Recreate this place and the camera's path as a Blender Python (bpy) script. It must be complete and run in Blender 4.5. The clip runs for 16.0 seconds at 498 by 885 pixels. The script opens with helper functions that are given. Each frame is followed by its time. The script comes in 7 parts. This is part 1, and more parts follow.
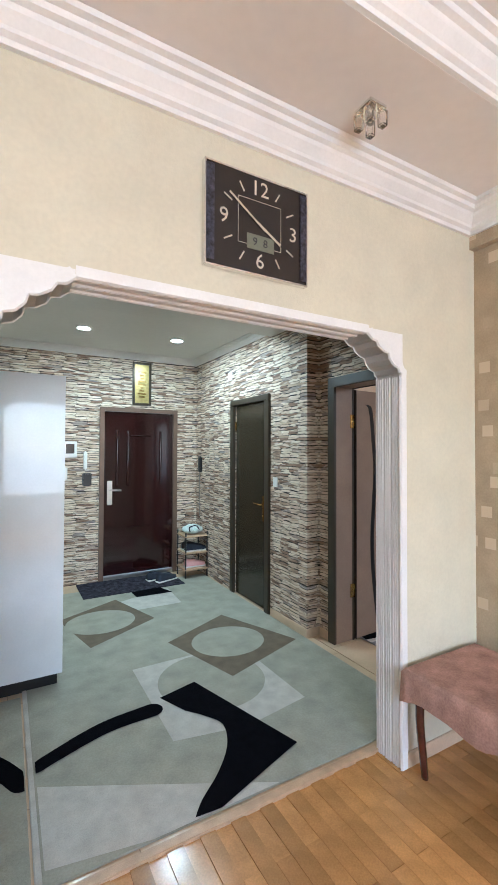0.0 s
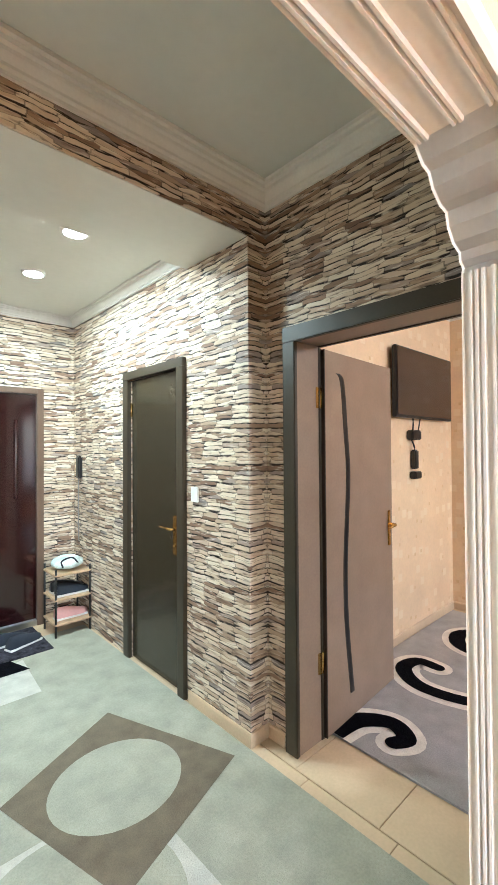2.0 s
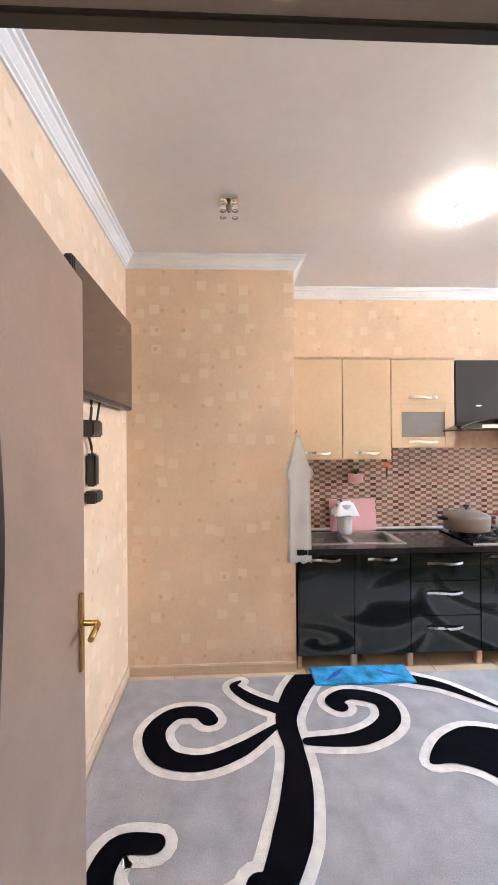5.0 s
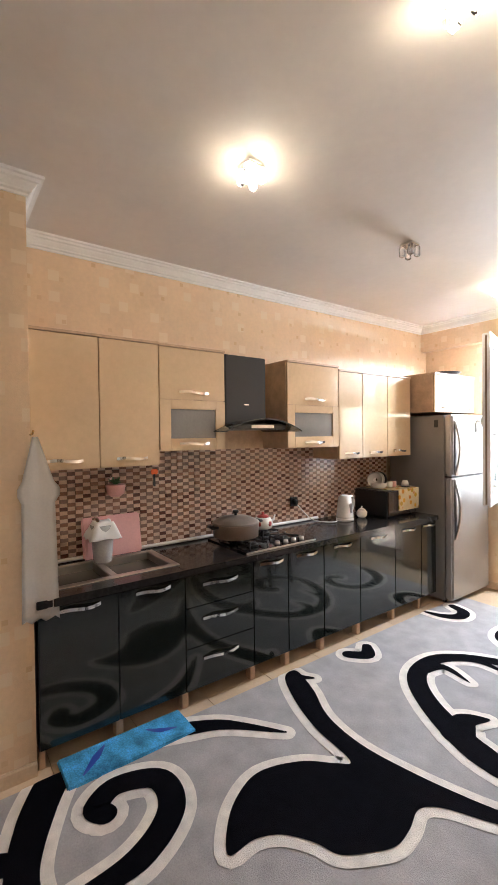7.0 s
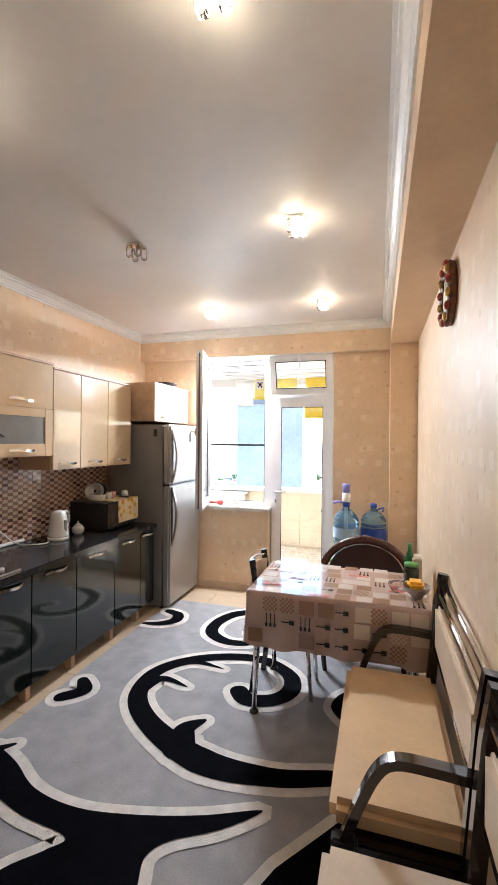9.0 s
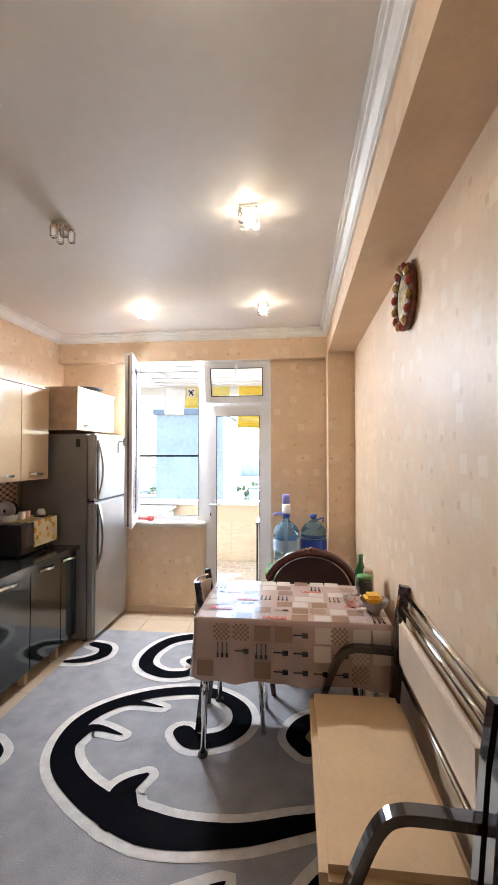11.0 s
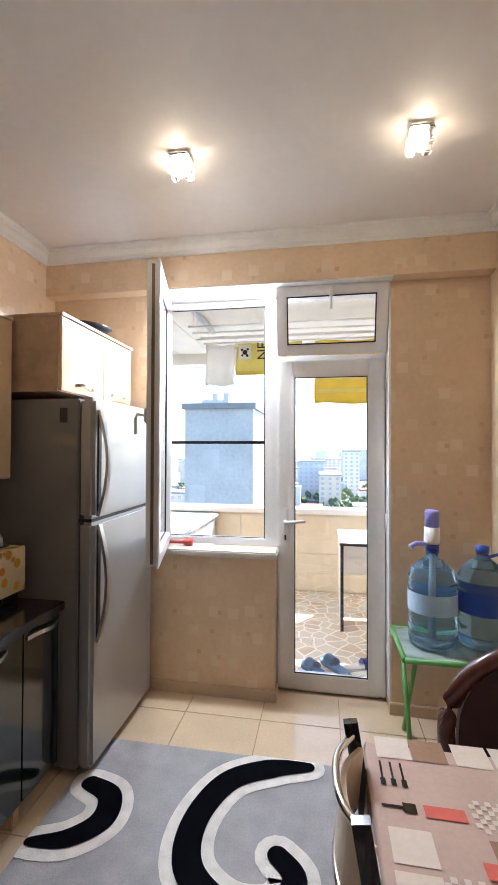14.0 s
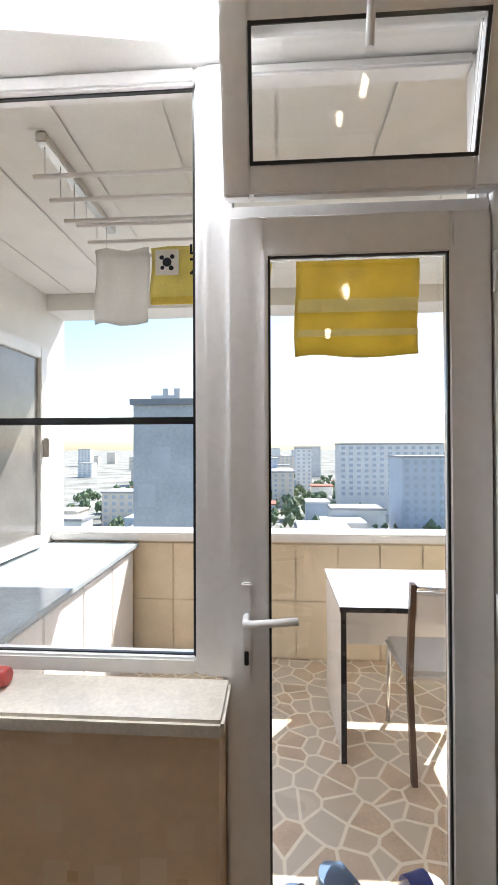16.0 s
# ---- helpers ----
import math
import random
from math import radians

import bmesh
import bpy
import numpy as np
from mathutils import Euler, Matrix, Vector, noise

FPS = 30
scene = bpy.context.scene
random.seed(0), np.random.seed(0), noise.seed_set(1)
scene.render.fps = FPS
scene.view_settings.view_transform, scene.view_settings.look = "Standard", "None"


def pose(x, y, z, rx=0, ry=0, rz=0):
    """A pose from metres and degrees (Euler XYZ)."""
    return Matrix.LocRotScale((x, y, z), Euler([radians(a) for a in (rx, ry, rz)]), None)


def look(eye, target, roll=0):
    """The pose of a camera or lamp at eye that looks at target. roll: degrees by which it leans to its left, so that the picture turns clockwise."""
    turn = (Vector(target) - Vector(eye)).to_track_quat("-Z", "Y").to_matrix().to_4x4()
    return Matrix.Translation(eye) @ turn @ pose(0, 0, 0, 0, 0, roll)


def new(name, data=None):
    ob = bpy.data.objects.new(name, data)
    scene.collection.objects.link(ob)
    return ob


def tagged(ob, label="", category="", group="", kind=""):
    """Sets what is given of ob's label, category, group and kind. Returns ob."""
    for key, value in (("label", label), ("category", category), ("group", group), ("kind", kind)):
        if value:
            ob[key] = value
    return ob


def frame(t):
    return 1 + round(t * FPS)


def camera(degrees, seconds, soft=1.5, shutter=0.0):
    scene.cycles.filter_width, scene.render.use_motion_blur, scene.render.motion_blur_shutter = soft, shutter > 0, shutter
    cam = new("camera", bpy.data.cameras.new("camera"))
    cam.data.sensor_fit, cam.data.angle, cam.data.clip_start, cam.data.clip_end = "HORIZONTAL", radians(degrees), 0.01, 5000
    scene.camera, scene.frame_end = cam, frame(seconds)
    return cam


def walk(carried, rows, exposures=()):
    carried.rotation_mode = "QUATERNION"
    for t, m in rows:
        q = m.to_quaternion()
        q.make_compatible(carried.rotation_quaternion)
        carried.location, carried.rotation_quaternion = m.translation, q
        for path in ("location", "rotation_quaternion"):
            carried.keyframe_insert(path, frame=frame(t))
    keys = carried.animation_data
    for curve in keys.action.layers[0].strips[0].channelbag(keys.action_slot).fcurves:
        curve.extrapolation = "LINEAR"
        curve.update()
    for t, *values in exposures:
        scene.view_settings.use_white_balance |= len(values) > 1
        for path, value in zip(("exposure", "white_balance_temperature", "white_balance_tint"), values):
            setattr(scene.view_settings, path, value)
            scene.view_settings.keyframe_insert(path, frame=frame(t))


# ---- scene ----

cam = camera(60.5, 16.0)
PATH = [
    (0, (2.332, 2.058, 1.553), (1.345, 0.32, 1.594), 0.2),
    (0.5, (2.173, 1.734, 1.562), (1.133, 0.026, 1.6), -0.1),
    (1, (2.019, 1.397, 1.547), (0.935, -0.283, 1.584), -0.1),
    (1.5, (1.812, 1.089, 1.54), (0.634, -0.527, 1.574), -0.2),
    (2, (1.639, 0.803, 1.539), (0.281, -0.666, 1.567), -0.4),
    (2.5, (1.465, 0.574, 1.548), (-0.086, -0.688, 1.572), -0.5),
    (3, (1.239, 0.377, 1.558), (-0.486, -0.635, 1.575), -0.5),
    (5.5, (0.142, -0.227, 1.568), (-1.82, 0.16, 1.556), -0.6),
    (6, (-0.045, -0.186, 1.59), (-1.926, 0.494, 1.558), -0.8),
    (6.5, (-0.21, -0.134, 1.602), (-1.985, 0.788, 1.569), -0.9),
    (7, (-0.325, -0.1, 1.613), (-1.943, 1.074, 1.581), -0.7),
    (7.5, (-0.391, -0.1, 1.616), (-1.72, 1.395, 1.583), -0.4),
    (8, (-0.41, -0.097, 1.598), (-1.48, 1.592, 1.58), -0.2),
    (8.5, (-0.434, -0.044, 1.596), (-1.268, 1.774, 1.587), 0.0),
    (9, (-0.509, 0.055, 1.628), (-1.091, 1.969, 1.624), 0.5),
    (9.5, (-0.593, 0.091, 1.638), (-0.93, 2.062, 1.647), 0.8),
    (12, (-0.855, 0.565, 1.6), (-1.061, 2.554, 1.661), -0.1),
    (12.5, (-0.985, 0.83, 1.608), (-1.277, 2.809, 1.65), -0.1),
    (13, (-1.118, 1.145, 1.622), (-1.438, 3.119, 1.634), 0.0),
    (13.5, (-1.224, 1.509, 1.608), (-1.567, 3.479, 1.615), 0.2),
    (14, (-1.354, 1.882, 1.544), (-1.694, 3.853, 1.576), 0.2),
    (14.5, (-1.439, 2.288, 1.524), (-1.745, 4.264, 1.562), 0.2),
    (15, (-1.511, 2.702, 1.499), (-1.789, 4.682, 1.539), -0.0),
    (15.5, (-1.509, 3.119, 1.495), (-1.73, 5.107, 1.528), -0.1),
    (16, (-1.514, 3.533, 1.517), (-1.637, 5.529, 1.537), -0.2),
]
walk(cam, [(t, look(eye, target, roll)) for t, eye, target, roll in PATH],
     exposures=[(0, 2.75, 5400, 10), (1.5, 3.35, 5800, 10), (3, 4.05, 6000, 10), (5.5, 3.85, 5150, 10), (6.5, 3.2, 5700, 10), (7, 2.95, 6000, 10), (8, 2.65, 6000, 10), (9.5, 2.4, 5900, 10), (12.5, 2.35, 5850, 10), (13.5, 1.95, 5850, 10), (15, 1.4, 6100, 10), (16, 0.95, 6300, 10)])

# ---------------------------------------------------------------- light
world = bpy.data.worlds.new("sky")
scene.world = world
world.use_nodes = True
wn = world.node_tree.nodes
sky = wn.new("ShaderNodeTexSky")
sky.sky_type, sky.sun_disc = "NISHITA", False
SUN_DIR = Vector((0.45, 0.6, 0.85)).normalized()
sky.sun_elevation = math.asin(SUN_DIR.z)
sky.sun_rotation = math.atan2(SUN_DIR.x, SUN_DIR.y)
world.node_tree.links.new(sky.outputs[0], wn["Background"].inputs[0])
wn["Background"].inputs[1].default_value = 0.15


def lamp(name, kind, where, watts, colour, size=0.1, target=None):
    data = bpy.data.lights.new(name, kind)
    data.energy, data.color = watts, colour
    if kind == "SUN":
        data.angle = radians(0.5)
    elif kind == "AREA":
        data.shape, data.size, data.size_y = "RECTANGLE", size[0], size[1]
    else:
        data.shadow_soft_size = size
    ob = new(name, data)
    ob.matrix_basis = look(where, target) if target else pose(*where)
    return ob


lamp("sun", "SUN", SUN_DIR * 50, 5.0, (1, 0.95, 0.87), target=(0, 0, 0))
WARM, COOL = (1.0, 0.84, 0.64), (0.80, 1.0, 0.96)
LIT = [(-0.93, 1.06), (-1.88, 1.06), (-0.94, 2.32), (-0.97, 3.66), (-1.97, 3.66)]
for x, y in LIT:
    lamp("kitchen_bulb", "POINT", (x, y, 2.725), 0.22, WARM, 0.025)
SPOTS = [(0.74, -2.34), (1.69, -2.34), (0.74, -1.59)]
for x, y in SPOTS:
    lamp("hall_spot", "AREA", (x, y, 2.735), 2.1, COOL, (0.10, 0.10), target=(x, y, 0))
# daylight standing in the window openings of the kitchen and of the living room behind the walk
lamp("kitchen_window_light", "AREA", (-2.05, 4.57, 2.512), 17, (0.90, 0.95, 1.0), (0.70, 0.03), target=(-1.75, 2.6, 0.4))
lamp("living_window_light", "AREA", (2.2, 5.35, 1.6), 16, (0.93, 0.97, 1.0), (2.6, 1.8), target=(1.6, 0.5, 1.5))

# ---------------------------------------------------------------- materials
MATS = {}


def mat(name, colour, rough=0.5, metal=0.0, vary=0.12, scale=6.0, bump=0.0, bscale=80.0, gloss=0.0, glass=0.0, glow=0.0, per=0.0):
    """A surface with a slow stain, a fine grain and a fine relief."""
    m = bpy.data.materials.new(name)
    m.use_nodes = True
    nt = m.node_tree
    n, ln = nt.nodes, nt.links
    b = n["Principled BSDF"]
    b.inputs["Roughness"].default_value, b.inputs["Metallic"].default_value = rough, metal
    b.inputs["Coat Weight"].default_value = gloss
    if rough >= 0.9:
        b.inputs["Specular IOR Level"].default_value = 0.05
    b.inputs["Coat Roughness"].default_value = 0.04
    b.inputs["Transmission Weight"].default_value = glass
    if glow:
        b.inputs["Emission Color"].default_value = (*colour, 1)
        b.inputs["Emission Strength"].default_value = glow
    tc = n.new("ShaderNodeTexCoord")
    col = n.new("ShaderNodeRGB")
    col.outputs[0].default_value = (*colour, 1)
    out = col.outputs[0]
    if vary:
        for s, amount in ((scale, vary), (scale * 14, vary * 0.6)):
            nz = n.new("ShaderNodeTexNoise")
            nz.inputs["Scale"].default_value, nz.inputs["Detail"].default_value = s, 3
            ln.new(tc.outputs["Object"], nz.inputs["Vector"])
            mr = n.new("ShaderNodeMapRange")
            mr.inputs[1].default_value, mr.inputs[2].default_value = 0.3, 0.7
            mr.inputs[3].default_value, mr.inputs[4].default_value = 1 - amount, 1 + amount
            ln.new(nz.outputs[0], mr.inputs[0])
            mx = n.new("ShaderNodeMix")
            mx.data_type, mx.blend_type = "RGBA", "MULTIPLY"
            mx.inputs[0].default_value = 1
            ln.new(out, mx.inputs[6])
            ln.new(mr.outputs[0], mx.inputs[7])
            out = mx.outputs[2]
    if per:
        oi = n.new("ShaderNodeObjectInfo")
        mr = n.new("ShaderNodeMapRange")
        mr.inputs[3].default_value, mr.inputs[4].default_value = 1 - per, 1 + per
        ln.new(oi.outputs["Random"], mr.inputs[0])
        mx = n.new("ShaderNodeMix")
        mx.data_type, mx.blend_type = "RGBA", "MULTIPLY"
        mx.inputs[0].default_value = 1
        ln.new(out, mx.inputs[6])
        ln.new(mr.outputs[0], mx.inputs[7])
        out = mx.outputs[2]
    ln.new(out, b.inputs["Base Color"])
    if bump:
        nz = n.new("ShaderNodeTexNoise")
        nz.inputs["Scale"].default_value, nz.inputs["Detail"].default_value = bscale, 4
        ln.new(tc.outputs["Object"], nz.inputs["Vector"])
        bp = n.new("ShaderNodeBump")
        bp.inputs["Strength"].default_value, bp.inputs["Distance"].default_value = bump, 0.01
        ln.new(nz.outputs[0], bp.inputs["Height"])
        ln.new(bp.outputs[0], b.inputs["Normal"])
    MATS[name] = m
    return m


def nodes_of(m):
    return m.node_tree.nodes, m.node_tree.links, m.node_tree.nodes["Principled BSDF"]


def mix_in(m, factor, colour, blend="MIX"):
    """Lays one more colour (a tuple or a socket) over what feeds the base colour."""
    n, ln, b = nodes_of(m)
    mx = n.new("ShaderNodeMix")
    mx.data_type, mx.blend_type = "RGBA", blend
    ln.new(factor, mx.inputs[0])
    ln.new(b.inputs["Base Color"].links[0].from_socket, mx.inputs[6])
    if isinstance(colour, tuple):
        mx.inputs[7].default_value = (*colour, 1)
    else:
        ln.new(colour, mx.inputs[7])
    ln.new(mx.outputs[2], b.inputs["Base Color"])


def wall_coords(m, su, sv):
    """Coordinates that run along an upright wall and up it."""
    n, ln, b = nodes_of(m)
    tc = n.new("ShaderNodeTexCoord")
    sp = n.new("ShaderNodeSeparateXYZ")
    ln.new(tc.outputs["Object"], sp.inputs[0])
    add = n.new("ShaderNodeMath")
    ln.new(sp.outputs[0], add.inputs[0])
    ln.new(sp.outputs[1], add.inputs[1])
    outs = []
    for sock, s in ((add.outputs[0], su), (sp.outputs[2], sv)):
        mul = n.new("ShaderNodeMath")
        mul.operation = "MULTIPLY"
        mul.inputs[1].default_value = s
        ln.new(sock, mul.inputs[0])
        outs.append(mul.outputs[0])
    cb = n.new("ShaderNodeCombineXYZ")
    ln.new(outs[0], cb.inputs[0])
    ln.new(outs[1], cb.inputs[1])
    return cb.outputs[0]


def step_of(m, sock, low, high, a=1.0, c=0.0):
    n, ln, b = nodes_of(m)
    mr = n.new("ShaderNodeMapRange")
    mr.inputs[1].default_value, mr.inputs[2].default_value = low, high
    mr.inputs[3].default_value, mr.inputs[4].default_value = a, c
    ln.new(sock, mr.inputs[0])
    return mr.outputs[0]


def times_of(m, p, q):
    n, ln, b = nodes_of(m)
    k = n.new("ShaderNodeMath")
    k.operation = "MULTIPLY"
    ln.new(p, k.inputs[0])
    ln.new(q, k.inputs[1])
    return k.outputs[0]


def square_spots(m, cell, size, colour, keep, wall=True, seed=0.0):
    """Scattered squares printed on a paper."""
    n, ln, b = nodes_of(m)
    v = wall_coords(m, 1 / cell, 1 / cell)
    off = n.new("ShaderNodeVectorMath")
    off.inputs[1].default_value = (seed, seed * 1.7, 0)
    ln.new(v, off.inputs[0])
    vo = n.new("ShaderNodeTexVoronoi")
    vo.voronoi_dimensions, vo.distance = "2D", "CHEBYCHEV"
    vo.inputs["Scale"].default_value, vo.inputs["Randomness"].default_value = 1, 0.7
    ln.new(off.outputs[0], vo.inputs["Vector"])
    sq = step_of(m, vo.outputs["Distance"], size, size + 0.02)
    pick = step_of(m, vo.outputs["Color"], keep, keep + 0.25, 0.0, 1.0)
    mix_in(m, times_of(m, sq, pick), colour)


PAPER = mat("kitchen_wallpaper", (0.75, 0.55, 0.36), 0.48, vary=0.06, scale=3, bump=0.12, bscale=220)
square_spots(PAPER, 0.15, 0.20, (0.79, 0.62, 0.44), 0.30)
square_spots(PAPER, 0.13, 0.09, (0.66, 0.45, 0.26), 0.5, seed=3.3)
LIVING = mat("living_wallpaper", (0.66, 0.61, 0.465), 0.7, vary=0.05, scale=4, bump=0.15, bscale=160)
FLORAL = mat("floral_wallpaper", (0.42, 0.33, 0.22), 0.6, vary=0.12, scale=7, bump=0.3, bscale=60)
square_spots(FLORAL, 0.16, 0.18, (0.62, 0.52, 0.38), 0.3)
WHITE = mat("white_plaster", (0.80, 0.78, 0.75), 0.6, vary=0.03, bump=0.04, bscale=60)
CEIL = mat("ceiling_paint", (0.76, 0.71, 0.67), 0.62, vary=0.03, scale=1.5)
CEIL_HALL = mat("hall_ceiling_paint", (0.70, 0.70, 0.66), 0.4, vary=0.03, scale=1.5)
CROWN = mat("crown_white", (0.80, 0.78, 0.75), 0.5, vary=0.04)
UPVC = mat("white_upvc", (0.82, 0.80, 0.79), 0.3, vary=0.04, scale=3)
STONE = mat("stacked_stone_wallpaper", (0.60, 0.52, 0.42), 0.7, vary=0.10, scale=9)


def stone_nodes():
    """Ledge stones: long uneven slips in cream, tan, brown and grey with dark seams and a shadow printed under each
    ledge.
    """
    n, ln, b = nodes_of(STONE)
    v = wall_coords(STONE, 1.0, 1.0)

    def noise_of(vec, scale, detail=3):
        nz = n.new("ShaderNodeTexNoise")
        nz.inputs["Scale"].default_value, nz.inputs["Detail"].default_value = scale, detail
        ln.new(vec, nz.inputs["Vector"])
        return nz

    def vec_op(op, a, c):
        k = n.new("ShaderNodeVectorMath")
        k.operation = op
        ln.new(a, k.inputs[0])
        if isinstance(c, tuple):
            k.inputs[1].default_value = c
        else:
            ln.new(c, k.inputs[1])
        return k.outputs[0]

    wob = vec_op("MULTIPLY", vec_op("SUBTRACT", noise_of(v, 9.0).outputs["Color"], (0.5, 0.5, 0.5)), (0.04, 0.022, 0))
    ledge = vec_op("MULTIPLY", vec_op("ADD", v, wob), (7.5, 40.0, 0.0))
    first, second = n.new("ShaderNodeTexVoronoi"), n.new("ShaderNodeTexVoronoi")
    for k, feature in ((first, "F1"), (second, "F2")):
        k.voronoi_dimensions, k.distance, k.feature = "2D", "CHEBYCHEV", feature
        k.inputs["Scale"].default_value, k.inputs["Randomness"].default_value = 1.0, 0.72
        ln.new(ledge, k.inputs["Vector"])
    tone = n.new("ShaderNodeSeparateColor")
    ln.new(first.outputs["Color"], tone.inputs[0])
    ramp = n.new("ShaderNodeValToRGB")
    e = ramp.color_ramp.elements
    e[0].position, e[0].color = 0.0, (0.20, 0.105, 0.07, 1)
    e[1].position, e[1].color = 1.0, (0.25, 0.22, 0.22, 1)
    for p, c in ((0.14, (0.34, 0.21, 0.14, 1)), (0.26, (0.56, 0.42, 0.30, 1)), (0.45, (0.72, 0.59, 0.45, 1)), (0.68, (0.80, 0.70, 0.57, 1)), (0.84, (0.60, 0.45, 0.33, 1)), (0.93, (0.40, 0.30, 0.25, 1))):
        el = ramp.color_ramp.elements.new(p)
        el.color = c
    ln.new(tone.outputs[0], ramp.inputs[0])
    full = n.new("ShaderNodeValue")
    full.outputs[0].default_value = 0.95
    mix_in(STONE, full.outputs[0], ramp.outputs[0])
    streak = noise_of(vec_op("MULTIPLY", vec_op("ADD", v, wob), (9.0, 60.0, 1.0)), 1.0)
    # dark streaks stand in for shadows of the ledges
    mix_in(STONE, step_of(STONE, streak.outputs[0], 0.56, 0.68, 0.0, 0.75), (0.16, 0.10, 0.075))
    mix_in(STONE, step_of(STONE, streak.outputs[0], 0.44, 0.34, 0.0, 0.6), (0.86, 0.79, 0.69))
    edge = n.new("ShaderNodeMath")
    edge.operation = "SUBTRACT"
    ln.new(second.outputs["Distance"], edge.inputs[0])
    ln.new(first.outputs["Distance"], edge.inputs[1])
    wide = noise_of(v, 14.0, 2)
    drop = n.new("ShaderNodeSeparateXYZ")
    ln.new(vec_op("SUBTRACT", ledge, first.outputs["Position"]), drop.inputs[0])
    # shadow under each ledge, put into the colour as part of the print
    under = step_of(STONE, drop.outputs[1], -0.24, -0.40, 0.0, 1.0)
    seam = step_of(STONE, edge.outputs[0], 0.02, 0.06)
    ledge_shade = times_of(STONE, under, step_of(STONE, wide.outputs[0], 0.36, 0.50, 0.25, 1.0))
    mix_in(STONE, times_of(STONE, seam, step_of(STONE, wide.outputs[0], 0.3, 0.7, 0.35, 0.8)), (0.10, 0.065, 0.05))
    mix_in(STONE, ledge_shade, (0.022, 0.014, 0.011))
    bp = n.new("ShaderNodeBump")
    bp.inputs["Strength"].default_value, bp.inputs["Distance"].default_value = 0.35, 0.006
    bp.invert = True
    ln.new(under, bp.inputs["Height"])
    ln.new(bp.outputs[0], b.inputs["Normal"])


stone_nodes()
TILE = mat("beige_floor_tile", (0.66, 0.50, 0.34), 0.16, vary=0.06, scale=5, per=0.04)
GROUT = mat("grout", (0.36, 0.27, 0.19), 0.9)
PARQUET = mat("oak_parquet", (0.50, 0.25, 0.085), 0.18, vary=0.16, scale=9, per=0.28)
SKIRT = mat("beige_skirting", (0.62, 0.46, 0.31), 0.4, vary=0.08)
CREAM = mat("cream_gloss_panel", (0.64, 0.46, 0.28), 0.22, vary=0.03, scale=30, gloss=0.7)
BEECH = mat("beech_laminate", (0.55, 0.37, 0.23), 0.45, vary=0.14, scale=16)
DARK = mat("dark_green_gloss_panel", (0.010, 0.013, 0.011), 0.12, vary=0.1, gloss=0.4)
WORK = mat("black_worktop", (0.020, 0.018, 0.018), 0.14, vary=0.3, scale=60)
CHROME = mat("chrome", (0.80, 0.79, 0.77), 0.10, 1.0, vary=0.03)
STEEL = mat("brushed_steel", (0.62, 0.60, 0.57), 0.28, 1.0, vary=0.05)
FRIDGE = mat("silver_fridge_paint", (0.46, 0.45, 0.44), 0.30, 0.55, vary=0.03)
FRIDGE_SIDE = mat("grey_fridge_side", (0.25, 0.235, 0.225), 0.42, 0.2, vary=0.05)
BLACK = mat("black_plastic", (0.012, 0.012, 0.013), 0.3, vary=0.1)
IRON = mat("black_iron", (0.015, 0.014, 0.014), 0.55, vary=0.2)
BLACKWOOD = mat("black_lacquered_wood", (0.022, 0.014, 0.012), 0.16, vary=0.2, gloss=0.5)
MAHOGANY = mat("carved_mahogany", (0.075, 0.020, 0.013), 0.25, vary=0.25, scale=20, gloss=0.4)
ENTRY = mat("dark_red_steel_door", (0.020, 0.004, 0.004), 0.14, vary=0.25, gloss=0.4)
WENGE = mat("dark_grey_brown_frame", (0.046, 0.034, 0.021), 0.38, vary=0.12)
DOORGREY = mat("grey_brown_door_leaf", (0.27, 0.185, 0.135), 0.3, vary=0.08)
DOORDARK = mat("dark_brown_door_leaf", (0.040, 0.030, 0.018), 0.22, vary=0.1, gloss=0.1)
GOLD = mat("brass", (0.62, 0.40, 0.13), 0.2, 1.0, vary=0.05)
CUSHION = mat("cream_leather", (0.66, 0.45, 0.25), 0.38, vary=0.06, scale=4, bump=0.35, bscale=14)
CUSHION2 = mat("pale_leather", (0.72, 0.57, 0.42), 0.36, vary=0.06, scale=4, bump=0.35, bscale=14)
RUG = mat("grey_pile", (0.43, 0.41, 0.415), 0.95, vary=0.12, scale=8, bump=0.7, bscale=260)
RUGW = mat("cream_pile", (0.84, 0.79, 0.73), 0.95, vary=0.10, scale=18, bump=0.7, bscale=260)
RUGK = mat("black_pile", (0.003, 0.003, 0.005), 0.95, vary=0.3, scale=18, bump=0.5, bscale=260)
HRUG = mat("olive_grey_pile", (0.39, 0.385, 0.315), 0.95, vary=0.12, scale=7, bump=0.5, bscale=260)
HRUGL = mat("light_pile", (0.56, 0.545, 0.49), 0.95, vary=0.1, scale=12, bump=0.5, bscale=260)
HRUGB = mat("brown_pile", (0.185, 0.15, 0.11), 0.95, vary=0.12, scale=12, bump=0.5, bscale=260)
GLASS = mat("clear_glass", (1, 1, 1), 0.0, vary=0, glass=1.0)
FROST = mat("frosted_glass", (0.20, 0.19, 0.175), 0.25, vary=0.08, gloss=0.6)
WATERB = mat("blue_bottle_plastic", (0.38, 0.66, 0.93), 0.08, vary=0.0, glass=0.9)
BLUE = mat("blue_plastic", (0.03, 0.08, 0.42), 0.35, vary=0.08)
LILAC = mat("lilac_plastic", (0.30, 0.30, 0.75), 0.4, vary=0.05)
GREENP = mat("green_paint", (0.13, 0.36, 0.09), 0.4, vary=0.12)
GREENB = mat("green_glass", (0.02, 0.16, 0.04), 0.08, vary=0.1, gloss=0.6)
